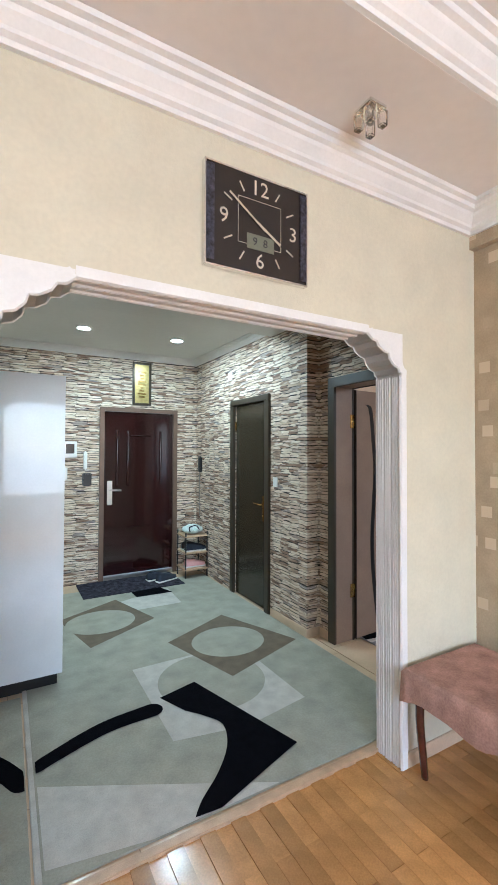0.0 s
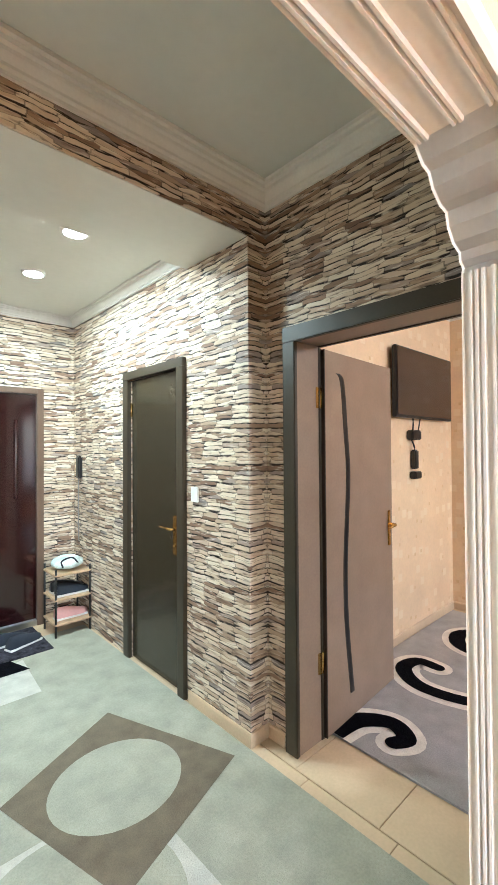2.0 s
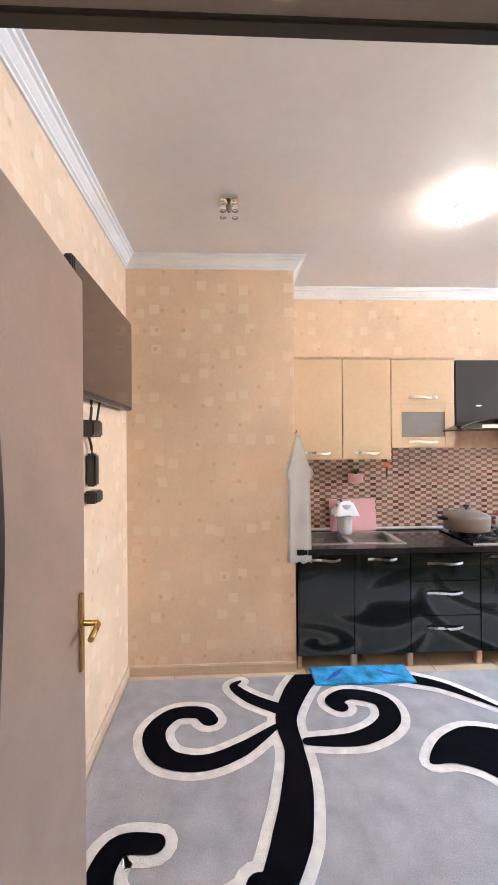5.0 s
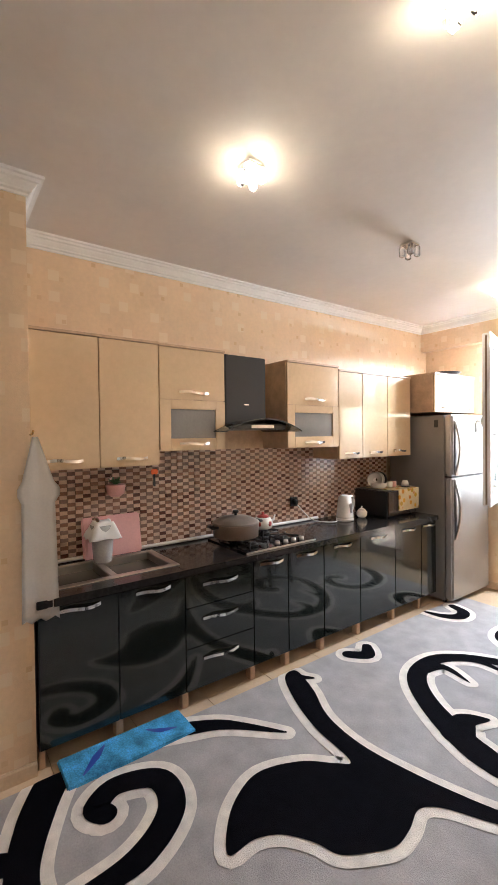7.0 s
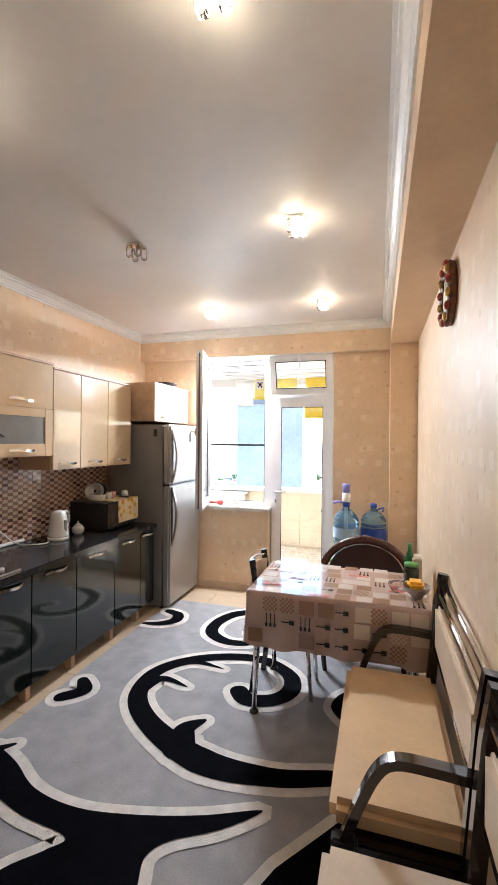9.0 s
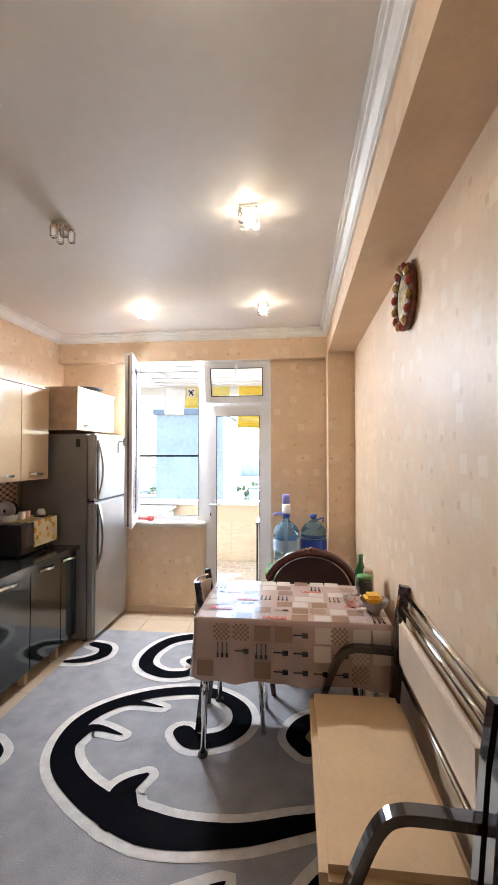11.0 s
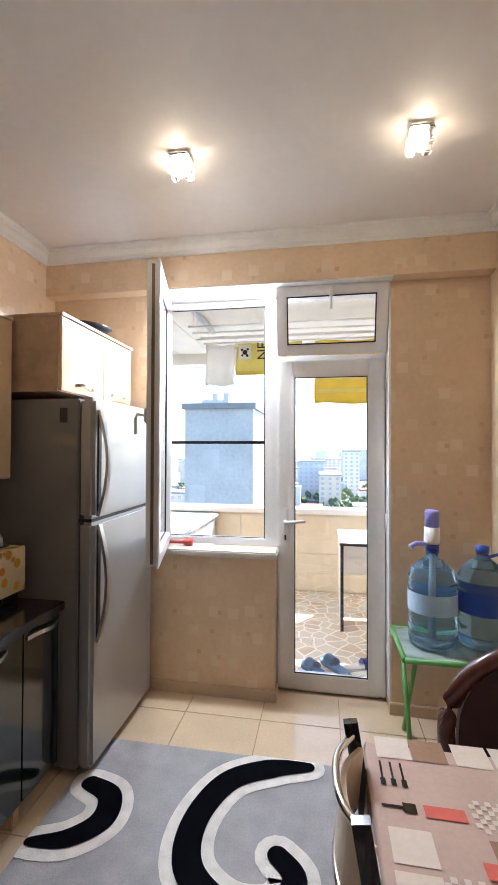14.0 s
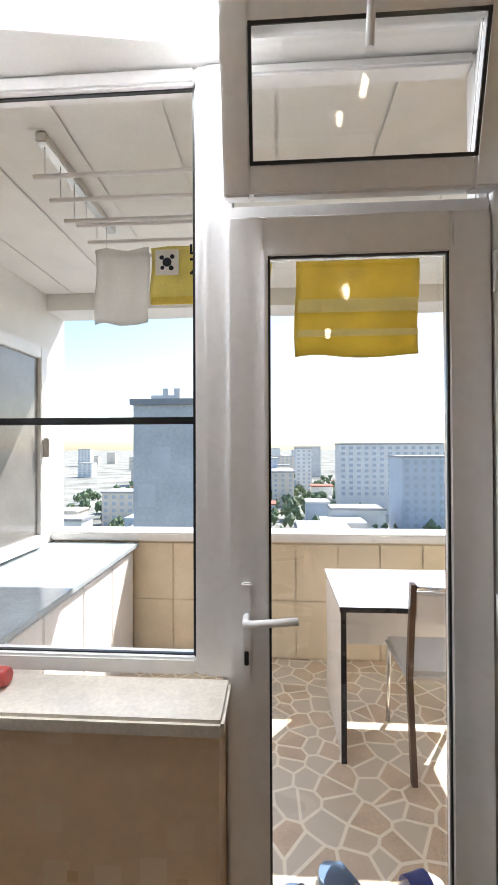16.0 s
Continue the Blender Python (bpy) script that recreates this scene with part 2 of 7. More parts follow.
PINK = mat("pink_plastic", (0.74, 0.40, 0.38), 0.4, vary=0.06)
RED = mat("red_plastic", (0.50, 0.07, 0.06), 0.35, vary=0.1)
YELLOW = mat("yellow_towel", (0.82, 0.64, 0.14), 0.9, vary=0.10, bump=0.4, bscale=300)
CLOTH = mat("white_cotton", (0.86, 0.84, 0.81), 0.9, vary=0.04, bump=0.06, bscale=200)
CERAMIC = mat("white_ceramic", (0.82, 0.80, 0.77), 0.15, vary=0.03)
PANPAINT = mat("taupe_enamel", (0.33, 0.25, 0.20), 0.3, vary=0.1)
MARBLE = mat("marble_sill", (0.66, 0.60, 0.52), 0.3, vary=0.14, scale=7)
SCREEN = mat("dark_screen", (0.045, 0.028, 0.022), 0.12, vary=0.05, gloss=0.5)
BULB = mat("lit_bulb", (1.0, 0.82, 0.55), 0.4, vary=0, glow=10)
SPOT = mat("lit_led", (0.90, 1.0, 0.97), 0.4, vary=0, glow=9)
CRYSTAL = mat("crystal", (1, 1, 1), 0.02, vary=0, glass=1.0)
WARDROBE = mat("white_gloss_wardrobe", (0.74, 0.77, 0.78), 0.25, vary=0.03, gloss=0.6)
VELVET = mat("pink_brown_velvet", (0.42, 0.25, 0.20), 0.9, vary=0.25, scale=9, bump=0.4, bscale=120)
BALTILE = mat("beige_balcony_tile", (0.74, 0.64, 0.49), 0.3, vary=0.05, per=0.04)
DMAT = mat("dark_door_mat", (0.045, 0.042, 0.055), 0.95, vary=0.6, scale=28, bump=0.6, bscale=90)
BMAT = mat("blue_bath_mat", (0.08, 0.34, 0.62), 0.9, vary=0.5, scale=9, bump=0.5, bscale=160)
PEBBLE = mat("flagstone_print", (0.60, 0.46, 0.33), 0.35, vary=0.15, scale=6)
FLORALC = mat("floral_cloth", (0.70, 0.58, 0.36), 0.9, vary=0.1, bump=0.3, bscale=200)
CHECK = mat("printed_oilcloth", (0.56, 0.41, 0.35), 0.14, vary=0.06, scale=6, gloss=0.7)


def pebble_nodes():
    n, ln, b = nodes_of(PEBBLE)
    tc = n.new("ShaderNodeTexCoord")
    vo = n.new("ShaderNodeTexVoronoi")
    vo.voronoi_dimensions, vo.feature = "2D", "DISTANCE_TO_EDGE"
    cell = n.new("ShaderNodeTexVoronoi")
    cell.voronoi_dimensions = "2D"
    for k in (vo, cell):
        k.inputs["Scale"].default_value = 8.5
        ln.new(tc.outputs["Object"], k.inputs["Vector"])
    mix_in(PEBBLE, step_of(PEBBLE, cell.outputs["Color"], 0.35, 0.65, 0.0, 0.75), (0.62, 0.57, 0.48))
    mix_in(PEBBLE, step_of(PEBBLE, vo.outputs[0], 0.045, 0.07), (0.86, 0.79, 0.67))


def cloth_flowers():
    n, ln, b = nodes_of(FLORALC)
    tc = n.new("ShaderNodeTexCoord")
    vo = n.new("ShaderNodeTexVoronoi")
    vo.inputs["Scale"].default_value = 17
    ln.new(tc.outputs["Object"], vo.inputs["Vector"])
    ramp = n.new("ShaderNodeValToRGB")
    e = ramp.color_ramp.elements
    e[0].color, e[1].color = (0.55, 0.10, 0.04, 1), (0.15, 0.20, 0.04, 1)
    el = ramp.color_ramp.elements.new(0.5)
    el.color = (0.70, 0.38, 0.05, 1)
    ln.new(vo.outputs["Color"], ramp.inputs[0])
    mix_in(FLORALC, step_of(FLORALC, vo.outputs["Distance"], 0.30, 0.42), ramp.outputs[0])


pebble_nodes()
cloth_flowers()

# ---------------------------------------------------------------- mesh kit


def box(bm, x0, y0, z0, x1, y1, z1, bevel=0.0, m=None):
    g = bmesh.ops.create_cube(bm, size=1, matrix=(m or Matrix()) @ Matrix.Translation(((x0 + x1) / 2, (y0 + y1) / 2, (z0 + z1) / 2)) @ Matrix.Diagonal((abs(x1 - x0), abs(y1 - y0), abs(z1 - z0), 1)))
    if bevel:
        es = list({e for v in g["verts"] for e in v.link_edges})
        bmesh.ops.bevel(bm, geom=es, offset=bevel, segments=2, affect="EDGES", clamp_overlap=True)
    return bm


def lathe(bm, cx, cy, profile, seg=24, m=None, close=True):
    """A turned body: profile rows of (radius, z)."""
    rings = []
    mm = m or Matrix()
    for r, z in profile:
        rings.append([bm.verts.new(mm @ Vector((cx + r * math.cos(2 * math.pi * i / seg), cy + r * math.sin(2 * math.pi * i / seg), z))) for i in range(seg)])
    for a, b in zip(rings, rings[1:]):
        for i in range(seg):
            f = bm.faces.new((a[i], a[(i + 1) % seg], b[(i + 1) % seg], b[i]))
            f.smooth = True
    if close:
        bm.faces.new(rings[0][::-1])
        bm.faces.new(rings[-1])
    return bm


def tube(bm, pts, r, seg=8, r_end=None):
    """A round bar along points."""
    pts = [Vector(p) for p in pts]
    rings = []
    for i, p in enumerate(pts):
        d = (pts[min(i + 1, len(pts) - 1)] - pts[max(i - 1, 0)]).normalized()
        u = d.orthogonal().normalized() if abs(d.z) > 0.95 else d.cross(Vector((0, 0, 1))).normalized()
        v = d.cross(u)
        rr = r if r_end is None else r + (r_end - r) * i / (len(pts) - 1)
        rings.append([bm.verts.new(p + rr * (u * math.cos(2 * math.pi * k / seg) + v * math.sin(2 * math.pi * k / seg))) for k in range(seg)])
    for a, b in zip(rings, rings[1:]):
        for k in range(seg):
            f = bm.faces.new((a[k], a[(k + 1) % seg], b[(k + 1) % seg], b[k]))
            f.smooth = True
    bm.faces.new(rings[0][::-1])
    bm.faces.new(rings[-1])
    return bm


def flatbar(bm, pts, wide, thick, side):
    """A flat bar along points; side is the direction of its width."""
    pts, side = [Vector(p) for p in pts], Vector(side).normalized()
    rings = []
    for i, p in enumerate(pts):
        d = (pts[min(i + 1, len(pts) - 1)] - pts[max(i - 1, 0)]).normalized()
        up = d.cross(side).normalized()
        rings.append([bm.verts.new(p + side * a * wide / 2 + up * b * thick / 2) for a, b in ((-1, -1), (1, -1), (1, 1), (-1, 1))])
    for a, b in zip(rings, rings[1:]):
        for k in range(4):
            bm.faces.new((a[k], a[(k + 1) % 4], b[(k + 1) % 4], b[k]))
    bm.faces.new(rings[0][::-1])
    bm.faces.new(rings[-1])
    return bm


def spline(pts, n=8, closed=False):
    """Points of a smooth curve through a few."""
    P = [Vector((*p, 0)[:3]) for p in pts]
    k, res = len(P), []
    for i in range(k if closed else k - 1):
        p0, p1, p2, p3 = (P[(i - 1) % k], P[i], P[(i + 1) % k], P[(i + 2) % k]) if closed else (P[max(i - 1, 0)], P[i], P[i + 1], P[min(i + 2, k - 1)])
        for j in range(n):
            t = j / n
            res.append(0.5 * (2 * p1 + (p2 - p0) * t + (2 * p0 - 5 * p1 + 4 * p2 - p3) * t * t + (3 * p1 - p0 - 3 * p2 + p3) * t ** 3))
    if not closed:
        res.append(P[-1])
    return res


def sweep(bm, path, profile, closed=False):
    """A moulding: profile rows (out, z) swept along a level path, out being to the path's left."""
    P = [Vector((*p, 0)) for p in path]
    k, rings = len(P), []
    for i in range(k):
        a = (P[i] - P[i - 1]).normalized() if (closed or i) else (P[1] - P[0]).normalized()
        b = (P[(i + 1) % k] - P[i]).normalized() if (closed or i < k - 1) else a
        na, nb = Vector((-a.y, a.x, 0)), Vector((-b.y, b.x, 0))
        mdir = (na + nb).normalized()
        mdir = mdir / max(mdir.dot(na), 0.3)
        rings.append([bm.verts.new(P[i] + mdir * o + Vector((0, 0, z))) for o, z in profile])
    for i in range(k if closed else k - 1):
        a, b = rings[i], rings[(i + 1) % k]
        for j in range(len(profile) - 1):
            bm.faces.new((a[j], b[j], b[j + 1], a[j + 1]))
    return bm


def link(name, bm, material, parent=None, base=None, smooth=False):
    me = bpy.data.meshes.new(name)
    bmesh.ops.recalc_face_normals(bm, faces=bm.faces)
    bm.to_mesh(me)
    bm.free()
    me.materials.append(material)
    if smooth:
        for p in me.polygons:
            p.use_smooth = True
    ob = new(name, me)
    if parent:
        ob.parent = parent
        w = Matrix()
        q = parent
        while q:
            w = q.matrix_basis @ w if q.parent is None else w
            q = q.parent
        ob.matrix_parent_inverse = w.inverted() if parent.parent is None else Matrix()
    return ob


def part(name, bm, material, parent, label="", smooth=False):
    ob = link(name, bm, material, parent, smooth=smooth)
    return tagged(ob, label)


def thing(name, where, label, category, group=""):
    ob = new(name)
    ob.empty_display_size = 0.1
    ob.matrix_basis = Matrix.Translation(where)
    return tagged(ob, label, category, group)


def solo(name, bm, material, label, category, group="", smooth=False):
    return tagged(link(name, bm, material, smooth=smooth), label, category, group)


def struct(name, bm, material, label="", smooth=False):
    return tagged(link(name, bm, material, smooth=smooth), label, "", "", "structure")


def B():
    return bmesh.new()


def bx(*a, **k):
    return box(bmesh.new(), *a, **k)


def pieces(name, mesh, parent, spots):
    """Alike pieces on one mesh, each an object of its own."""
    inv = Matrix.Translation(parent.matrix_basis.translation).inverted()
    for m in spots:
        o = new(name, mesh)
        o.parent = parent
        o.matrix_parent_inverse = inv
        o.matrix_basis = m


def mesh_of(name, bm, material):
    me = bpy.data.meshes.new(name)
    bm.to_mesh(me)
    bm.free()
    me.materials.append(material)
    return me


def writing(text, size, m, material, parent, name="lettering"):
    cu = bpy.data.curves.new(name, "FONT")
    cu.body, cu.size, cu.extrude = text, size, 0.0006
    cu.align_x, cu.align_y, cu.resolution_u = "CENTER", "CENTER", 2
    cu.materials.append(material)
    ob = new(name, cu)
    ob.parent = parent
    ob.matrix_parent_inverse = Matrix.Translation(parent.matrix_basis.translation).inverted() if parent.parent is None else Matrix()
    ob.matrix_basis = m
    return ob


# ---------------------------------------------------------------- structure
KX0, KX1, KY0, KY1, KZ = -3.15, -0.17, -0.89, 4.51, 2.83
struct("floor", bx(-3.4, -3.6, -0.25, 6.0, 5.6, -0.012), GROUT, "beige grout bed under the tiled floors")
struct("wall_west", bx(KX0 - 0.2, KY0 - 0.2, 0, KX0, 4.72, 2.95), PAPER, "beige wallpaper with pale squares")
struct("wall_pier", bx(KX0, KY0, 0, -2.57, 0.25, 2.95), PAPER, "wallpapered wall pier beside the cabinets")
struct("wall_south", bx(KX0, KY0 - 0.2, 0, -0.2, KY0, 2.95), PAPER, "beige wallpapered wall behind the television")
# the wall between kitchen and hall, round the door opening y -0.61 to 0.21
wall = B()
box(wall, KX1, KY0, 0, -0.10, -0.655, 2.95)
box(wall, KX1, 0.255, 0, -0.10, 4.72, 2.95)
box(wall, KX1, -0.655, 2.12, -0.10, 0.255, 2.95)
struct("wall_east", wall, PAPER, "beige wallpapered wall with pale squares")
wall = B()
box(wall, -0.10, -0.83, 0, 0.0, -0.655, 3.0)
box(wall, -0.10, 0.255, 0, 0.0, 0.43, 3.0)
box(wall, -0.10, -0.655, 2.12, 0.0, 0.255, 3.0)
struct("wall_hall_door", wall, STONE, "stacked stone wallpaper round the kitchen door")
# hall
wall = B()
box(wall, -0.2, -3.45, 0, 0.13, -2.13, 3.0)
box(wall, -0.2, -1.47, 0, 0.13, -0.83, 3.0)
box(wall, -0.2, -2.13, 2.06, 0.13, -1.47, 3.0)
box(wall, -0.2, -2.13, 0, 0.02, -1.47, 2.06)
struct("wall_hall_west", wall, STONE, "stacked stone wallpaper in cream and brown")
wall = B()
box(wall, 0.13, -3.45, 0, 0.44, -3.25, 3.0)
box(wall, 1.33, -3.45, 0, 2.75, -3.25, 3.0)
box(wall, 0.44, -3.45, 2.04, 1.33, -3.25, 3.0)
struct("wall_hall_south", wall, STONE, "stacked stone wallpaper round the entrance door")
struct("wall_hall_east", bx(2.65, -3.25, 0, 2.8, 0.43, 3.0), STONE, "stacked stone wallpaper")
beam = bx(0.13, -1.39, 2.66, 2.65, -0.83, 3.0)
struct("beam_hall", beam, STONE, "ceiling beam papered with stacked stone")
struct("beam_hall_soffit", bx(0.13, -1.39, 2.654, 2.65, -0.835, 2.658), CEIL_HALL, "pale underside of the hall beam")
struct("ceiling_hall", bx(0.0, -3.25, 2.76, 2.65, -1.39, 2.95), CEIL_HALL, "pale painted hall ceiling")
struct("ceiling_lobby", bx(-0.1, -0.83, 2.93, 2.65, 0.43, 3.05), CEIL_HALL, "pale painted ceiling by the arch")
struct("ceiling_kitchen", bx(KX0, KY0, KZ, KX1, KY1, 2.95), CEIL, "pale painted kitchen ceiling")
struct("beam_east", bx(-0.41, 0.25, 2.555, KX1, KY1, KZ), PAPER, "wallpapered beam along the wall")
struct("beam_north", bx(KX0, 4.41, 2.545, -0.41, KY1 + 0.02, KZ), PAPER, "wallpapered beam above the window")
struct("column_corner", bx(-0.41, 4.25, 0, KX1, KY1, 2.555), PAPER, "wallpapered corner column")
# window wall: window x -2.45 to -1.65 above the sill, door x -1.65 to -0.96
wall = B()
box(wall, KX0, KY1, 0, -2.452, 4.72, 2.545)
box(wall, -2.45, KY1, 0, -1.645, 4.72, 0.87)
box(wall, -0.955, KY1, 0, -0.1, 4.72, 2.545)
box(wall, KX0, KY1 + 0.02, 2.545, -0.1, 4.72, 3.0)
struct("wall_north", wall, PAPER, "beige wallpapered wall round window and balcony door")
reveal = B()
box(reveal, -2.45, 4.412, 2.537, -0.955, 4.72, 2.544)
box(reveal, -2.452, 4.515, 0.91, -2.44, 4.72, 2.535)
box(reveal, -0.966, 4.515, 0.0, -0.954, 4.72, 2.535)
struct("trim_reveal", reveal, WHITE, "white plastered window reveal")

# living room: arch wall y 0.43 to 0.585, opening x 0.63 to 2.34
AX0, AX1, AZ = 0.63, 2.37, 2.12
wall = B()
box(wall, -0.1, 0.43, 0, AX0 - 0.012, 0.585, 3.2)
box(wall, AX1 + 0.012, 0.43, 0, 5.2, 0.585, 3.2)
box(wall, AX0 - 0.012, 0.43, AZ + 0.012, AX1 + 0.012, 0.585, 3.2)
struct("wall_arch", wall, LIVING, "plain cream wallpapered wall with an arched opening")
struct("wall_living_west", bx(-0.1, 0.585, 0, 0.02, 5.5, 3.2), FLORAL, "brown floral wallpaper")
struct("beam_living", bx(0.02, 0.585, 2.70, 0.06, 5.5, 2.91), FLORAL, "papered beam along the living room wall")
struct("wall_living_east", bx(5.0, 0.585, 0, 5.2, 5.5, 3.2), LIVING, "cream wallpapered wall")
wall = B()
box(wall, -0.1, 5.4, 0, 0.8, 5.6, 3.2)
box(wall, 3.6, 5.4, 0, 5.2, 5.6, 3.2)
box(wall, 0.8, 5.4, 0, 3.6, 5.6, 0.7)
box(wall, 0.8, 5.4, 2.5, 3.6, 5.6, 3.2)
struct("wall_living_north", wall, LIVING, "cream wallpapered window wall")
lc = B()
box(lc, 0.02, 0.585, 2.91, 5.0, 1.10, 3.2)
box(lc, 0.02, 1.10, 3.05, 5.0, 5.4, 3.2)
struct("ceiling_living", lc, CEIL, "pale ceiling with a dropped border")

# crown mouldings: rows of (out from wall, height under the ceiling)
CROWN_ROWS = ((0.0, -0.125), (0.016, -0.125), (0.018, -0.108), (0.034, -0.100), (0.036, -0.088), (0.06, -0.060), (0.066, -0.046), (0.084, -0.040), (0.088, -0.022), (0.108, -0.018), (0.110, 0.0))


def crown(name, path, z, k=1.0, closed=False):
    bm = sweep(B(), path, [(o * k, z + h * k) for o, h in CROWN_ROWS], closed)
    struct(name, bm, CROWN, "white plaster crown moulding")


crown("trim_crown_kitchen", [(-0.41, 4.41), (KX0, 4.41), (KX0, 0.25), (-2.57, 0.25), (-2.57, KY0), (KX1, KY0), (KX1, 0.25), (-0.41, 0.25)], KZ - 0.001, 0.66, True)
crown("trim_crown_lobby", [(0.0, 0.43), (0.0, -0.83), (2.65, -0.83), (2.65, 0.43)], 2.929, 0.85)
crown("trim_crown_hall", [(0.13, -1.39), (0.13, -3.25), (2.65, -3.25), (2.65, -1.39)], 2.759, 0.6)
crown("trim_crown_living", [(0.06, 1.10), (0.06, 0.585), (5.0, 0.585)], 2.909, 1.1)
crown("trim_crown_coffer", [(0.06, 1.10), (5.0, 1.10)], 3.049, 1.1)


def skirting(name, path, material=SKIRT, h=0.07):
    struct(name, sweep(B(), path, ((0.0, h), (0.008, h), (0.013, h - 0.01), (0.013, 0.0))), material, "low beige skirting board")


skirting("baseboard_kitchen", [(-2.57, 0.25), (-2.57, KY0), (KX1, KY0), (KX1, -0.70)])
skirting("baseboard_window", [(-1.645, 4.62), (-1.645, KY1), (-2.6, KY1)])
skirting("baseboard_north", [(-0.41, 4.25), (-0.41, KY1), (-0.955, KY1), (-0.955, 4.62)])
skirting("baseboard_hall", [(0.13, -1.38), (0.13, -0.83), (0.0, -0.83), (0.0, -0.70)][::-1])
skirting("baseboard_living", [(0.02, 3.0), (0.02, 0.585), (0.60, 0.585)])

# arch casing: fluted sides, ogee brackets and a moulded head
def ridges(groups):
    rows = [(0.0, 0.0)]
    for y0, n, w in groups:
        for k in range(n):
            y = y0 + k * w
            rows += [(y, 0.0), (y + 0.18 * w, 0.008), (y + 0.62 * w, 0.008), (y + 0.80 * w, 0.0)]
    return rows + [(0.155, 0.0)]


def arch_casing():
    """A moulded lining of the opening: two fluted sides, two brackets and the head."""
    def corner(cx, s):
        low = [(cx + s * 0.0, 1.93), (cx - s * 0.006, 1.945), (cx + s * 0.012, 1.955), (cx + s * 0.016, 1.975), (cx + s * 0.05, 1.985), (cx + s * 0.075, 2.01), (cx + s * 0.085, 2.04), (cx + s * 0.115, 2.045)]
        return low + [(cx + s * 0.15, 2.065), (cx + s * 0.165, 2.09), (cx + s * 0.195, 2.095), (cx + s * 0.225, AZ)]

    def lining(name, line, rows, label):
        bm = B()
        rings = []
        for i, (x, z) in enumerate(line):
            px, pz = line[max(i - 1, 0)]
            qx, qz = line[min(i + 1, len(line) - 1)]
            d = Vector((qx - px, 0, qz - pz)).normalized()
            inward = Vector((d.z, 0, -d.x))
            rings.append([bm.verts.new(Vector((x, 0.43 + y, z)) + inward * o) for y, o in [(-0.004, -0.012), (-0.004, 0.004)] + rows + [(0.159, 0.012), (0.168, 0.006), (0.168, -0.03)]])
        for a, b in zip(rings, rings[1:]):
            for j in range(len(a) - 1):
                bm.faces.new((a[j], a[j + 1], b[j + 1], b[j]))
        struct(name, bm, CROWN, label)

    narrow = ridges([(0.010, 3, 0.013), (0.057, 3, 0.013), (0.104, 3, 0.013)])
    broad = ridges([(0.004, 2, 0.012), (0.066, 2, 0.012), (0.126, 2, 0.012)])
    lining("trim_arch_side", [(AX0, 0.0), (AX0, 1.93)], narrow, "white fluted side of the arched opening")
    lining("trim_arch_bracket", corner(AX0, 1), ridges([]), "white stepped bracket under the arch head")
    lining("trim_arch_head", [(AX0 + 0.225, AZ), (AX1 - 0.225, AZ)], broad, "white moulded head of the arched opening")
    lining("trim_arch_bracket", corner(AX1, -1)[::-1], ridges([]), "white stepped bracket under the arch head")
    lining("trim_arch_side", [(AX1, 1.93), (AX1, 0.0)], narrow, "white fluted side of the arched opening")
    fill = B()
    for cx, s in ((AX0, 1), (AX1, -1)):
        pts = corner(cx, s) + [(cx + s * 0.225, AZ + 0.02), (cx - s * 0.012, AZ + 0.02), (cx - s * 0.012, 1.93)]
        front = [fill.verts.new((x, 0.59, z)) for x, z in pts]
        back = [fill.verts.new((x, 0.432, z)) for x, z in pts]
        fill.faces.new(front)
        fill.faces.new(back[::-1])
        for i in range(len(pts)):
            j = (i + 1) % len(pts)
            fill.faces.new((front[i], back[i], back[j], front[j]))
    struct("trim_arch_corners", fill, CROWN, "white filled corners of the arched opening")


arch_casing()

# ---------------------------------------------------------------- windows and doors


def frame_xz(bm, x0, z0, x1, z1, y0, y1, w, bevel=0.006):
    """A rectangular frame lying in an upright plane."""
    box(bm, x0, y0, z0, x0 + w, y1, z1, bevel)
    box(bm, x1 - w, y0, z0, x1, y1, z1, bevel)
    box(bm, x0 + w, y0 + 0.001, z0, x1 - w, y1 - 0.001, z0 + w, bevel)
    box(bm, x0 + w, y0 + 0.001, z1 - w, x1 - w, y1 - 0.001, z1, bevel)
    return bm


def pane(x0, z0, x1, z1, y, parent, name="pane"):
    p = part(name, bx(x0, y - 0.003, z0, x1, y + 0.003, z1), GLASS, parent)
    p.visible_shadow = False
    return p


win = tagged(thing("window_1", (-2.05, 4.68, 0.91), "white plastic window with one casement swung open", "window"), kind="structure")
part("window_frame", frame_xz(B(), -2.44, 0.915, -1.68, 2.535, 4.65, 4.71, 0.045), UPVC, win)
part("screen_bar", bx(-2.395, 4.695, 1.58, -1.725, 4.705, 1.60, 0.002), BLACK, win, "dark bar of the insect screen")
part("mullion", bx(-1.70, 4.645, 0.915, -1.625, 4.712, 2.535, 0.006), UPVC, win)
part("seal", frame_xz(B(), -2.397, 0.957, -1.727, 2.493, 4.668, 4.680, 0.007, 0), BLACK, win, "black rubber seal")
part("window_sill", bx(-2.50, 4.47, 0.872, -1.63, 4.65, 0.912, 0.008), MARBLE, win, "veined marble window sill")
# open casement, hinged at its far edge
SASH = pose(-2.40, 4.645, 0, 0, 0, -75)


def sash_part(name, bm, material, label=""):
    bmesh.ops.transform(bm, matrix=SASH, verts=bm.verts)
    return part(name, bm, material, win, label)


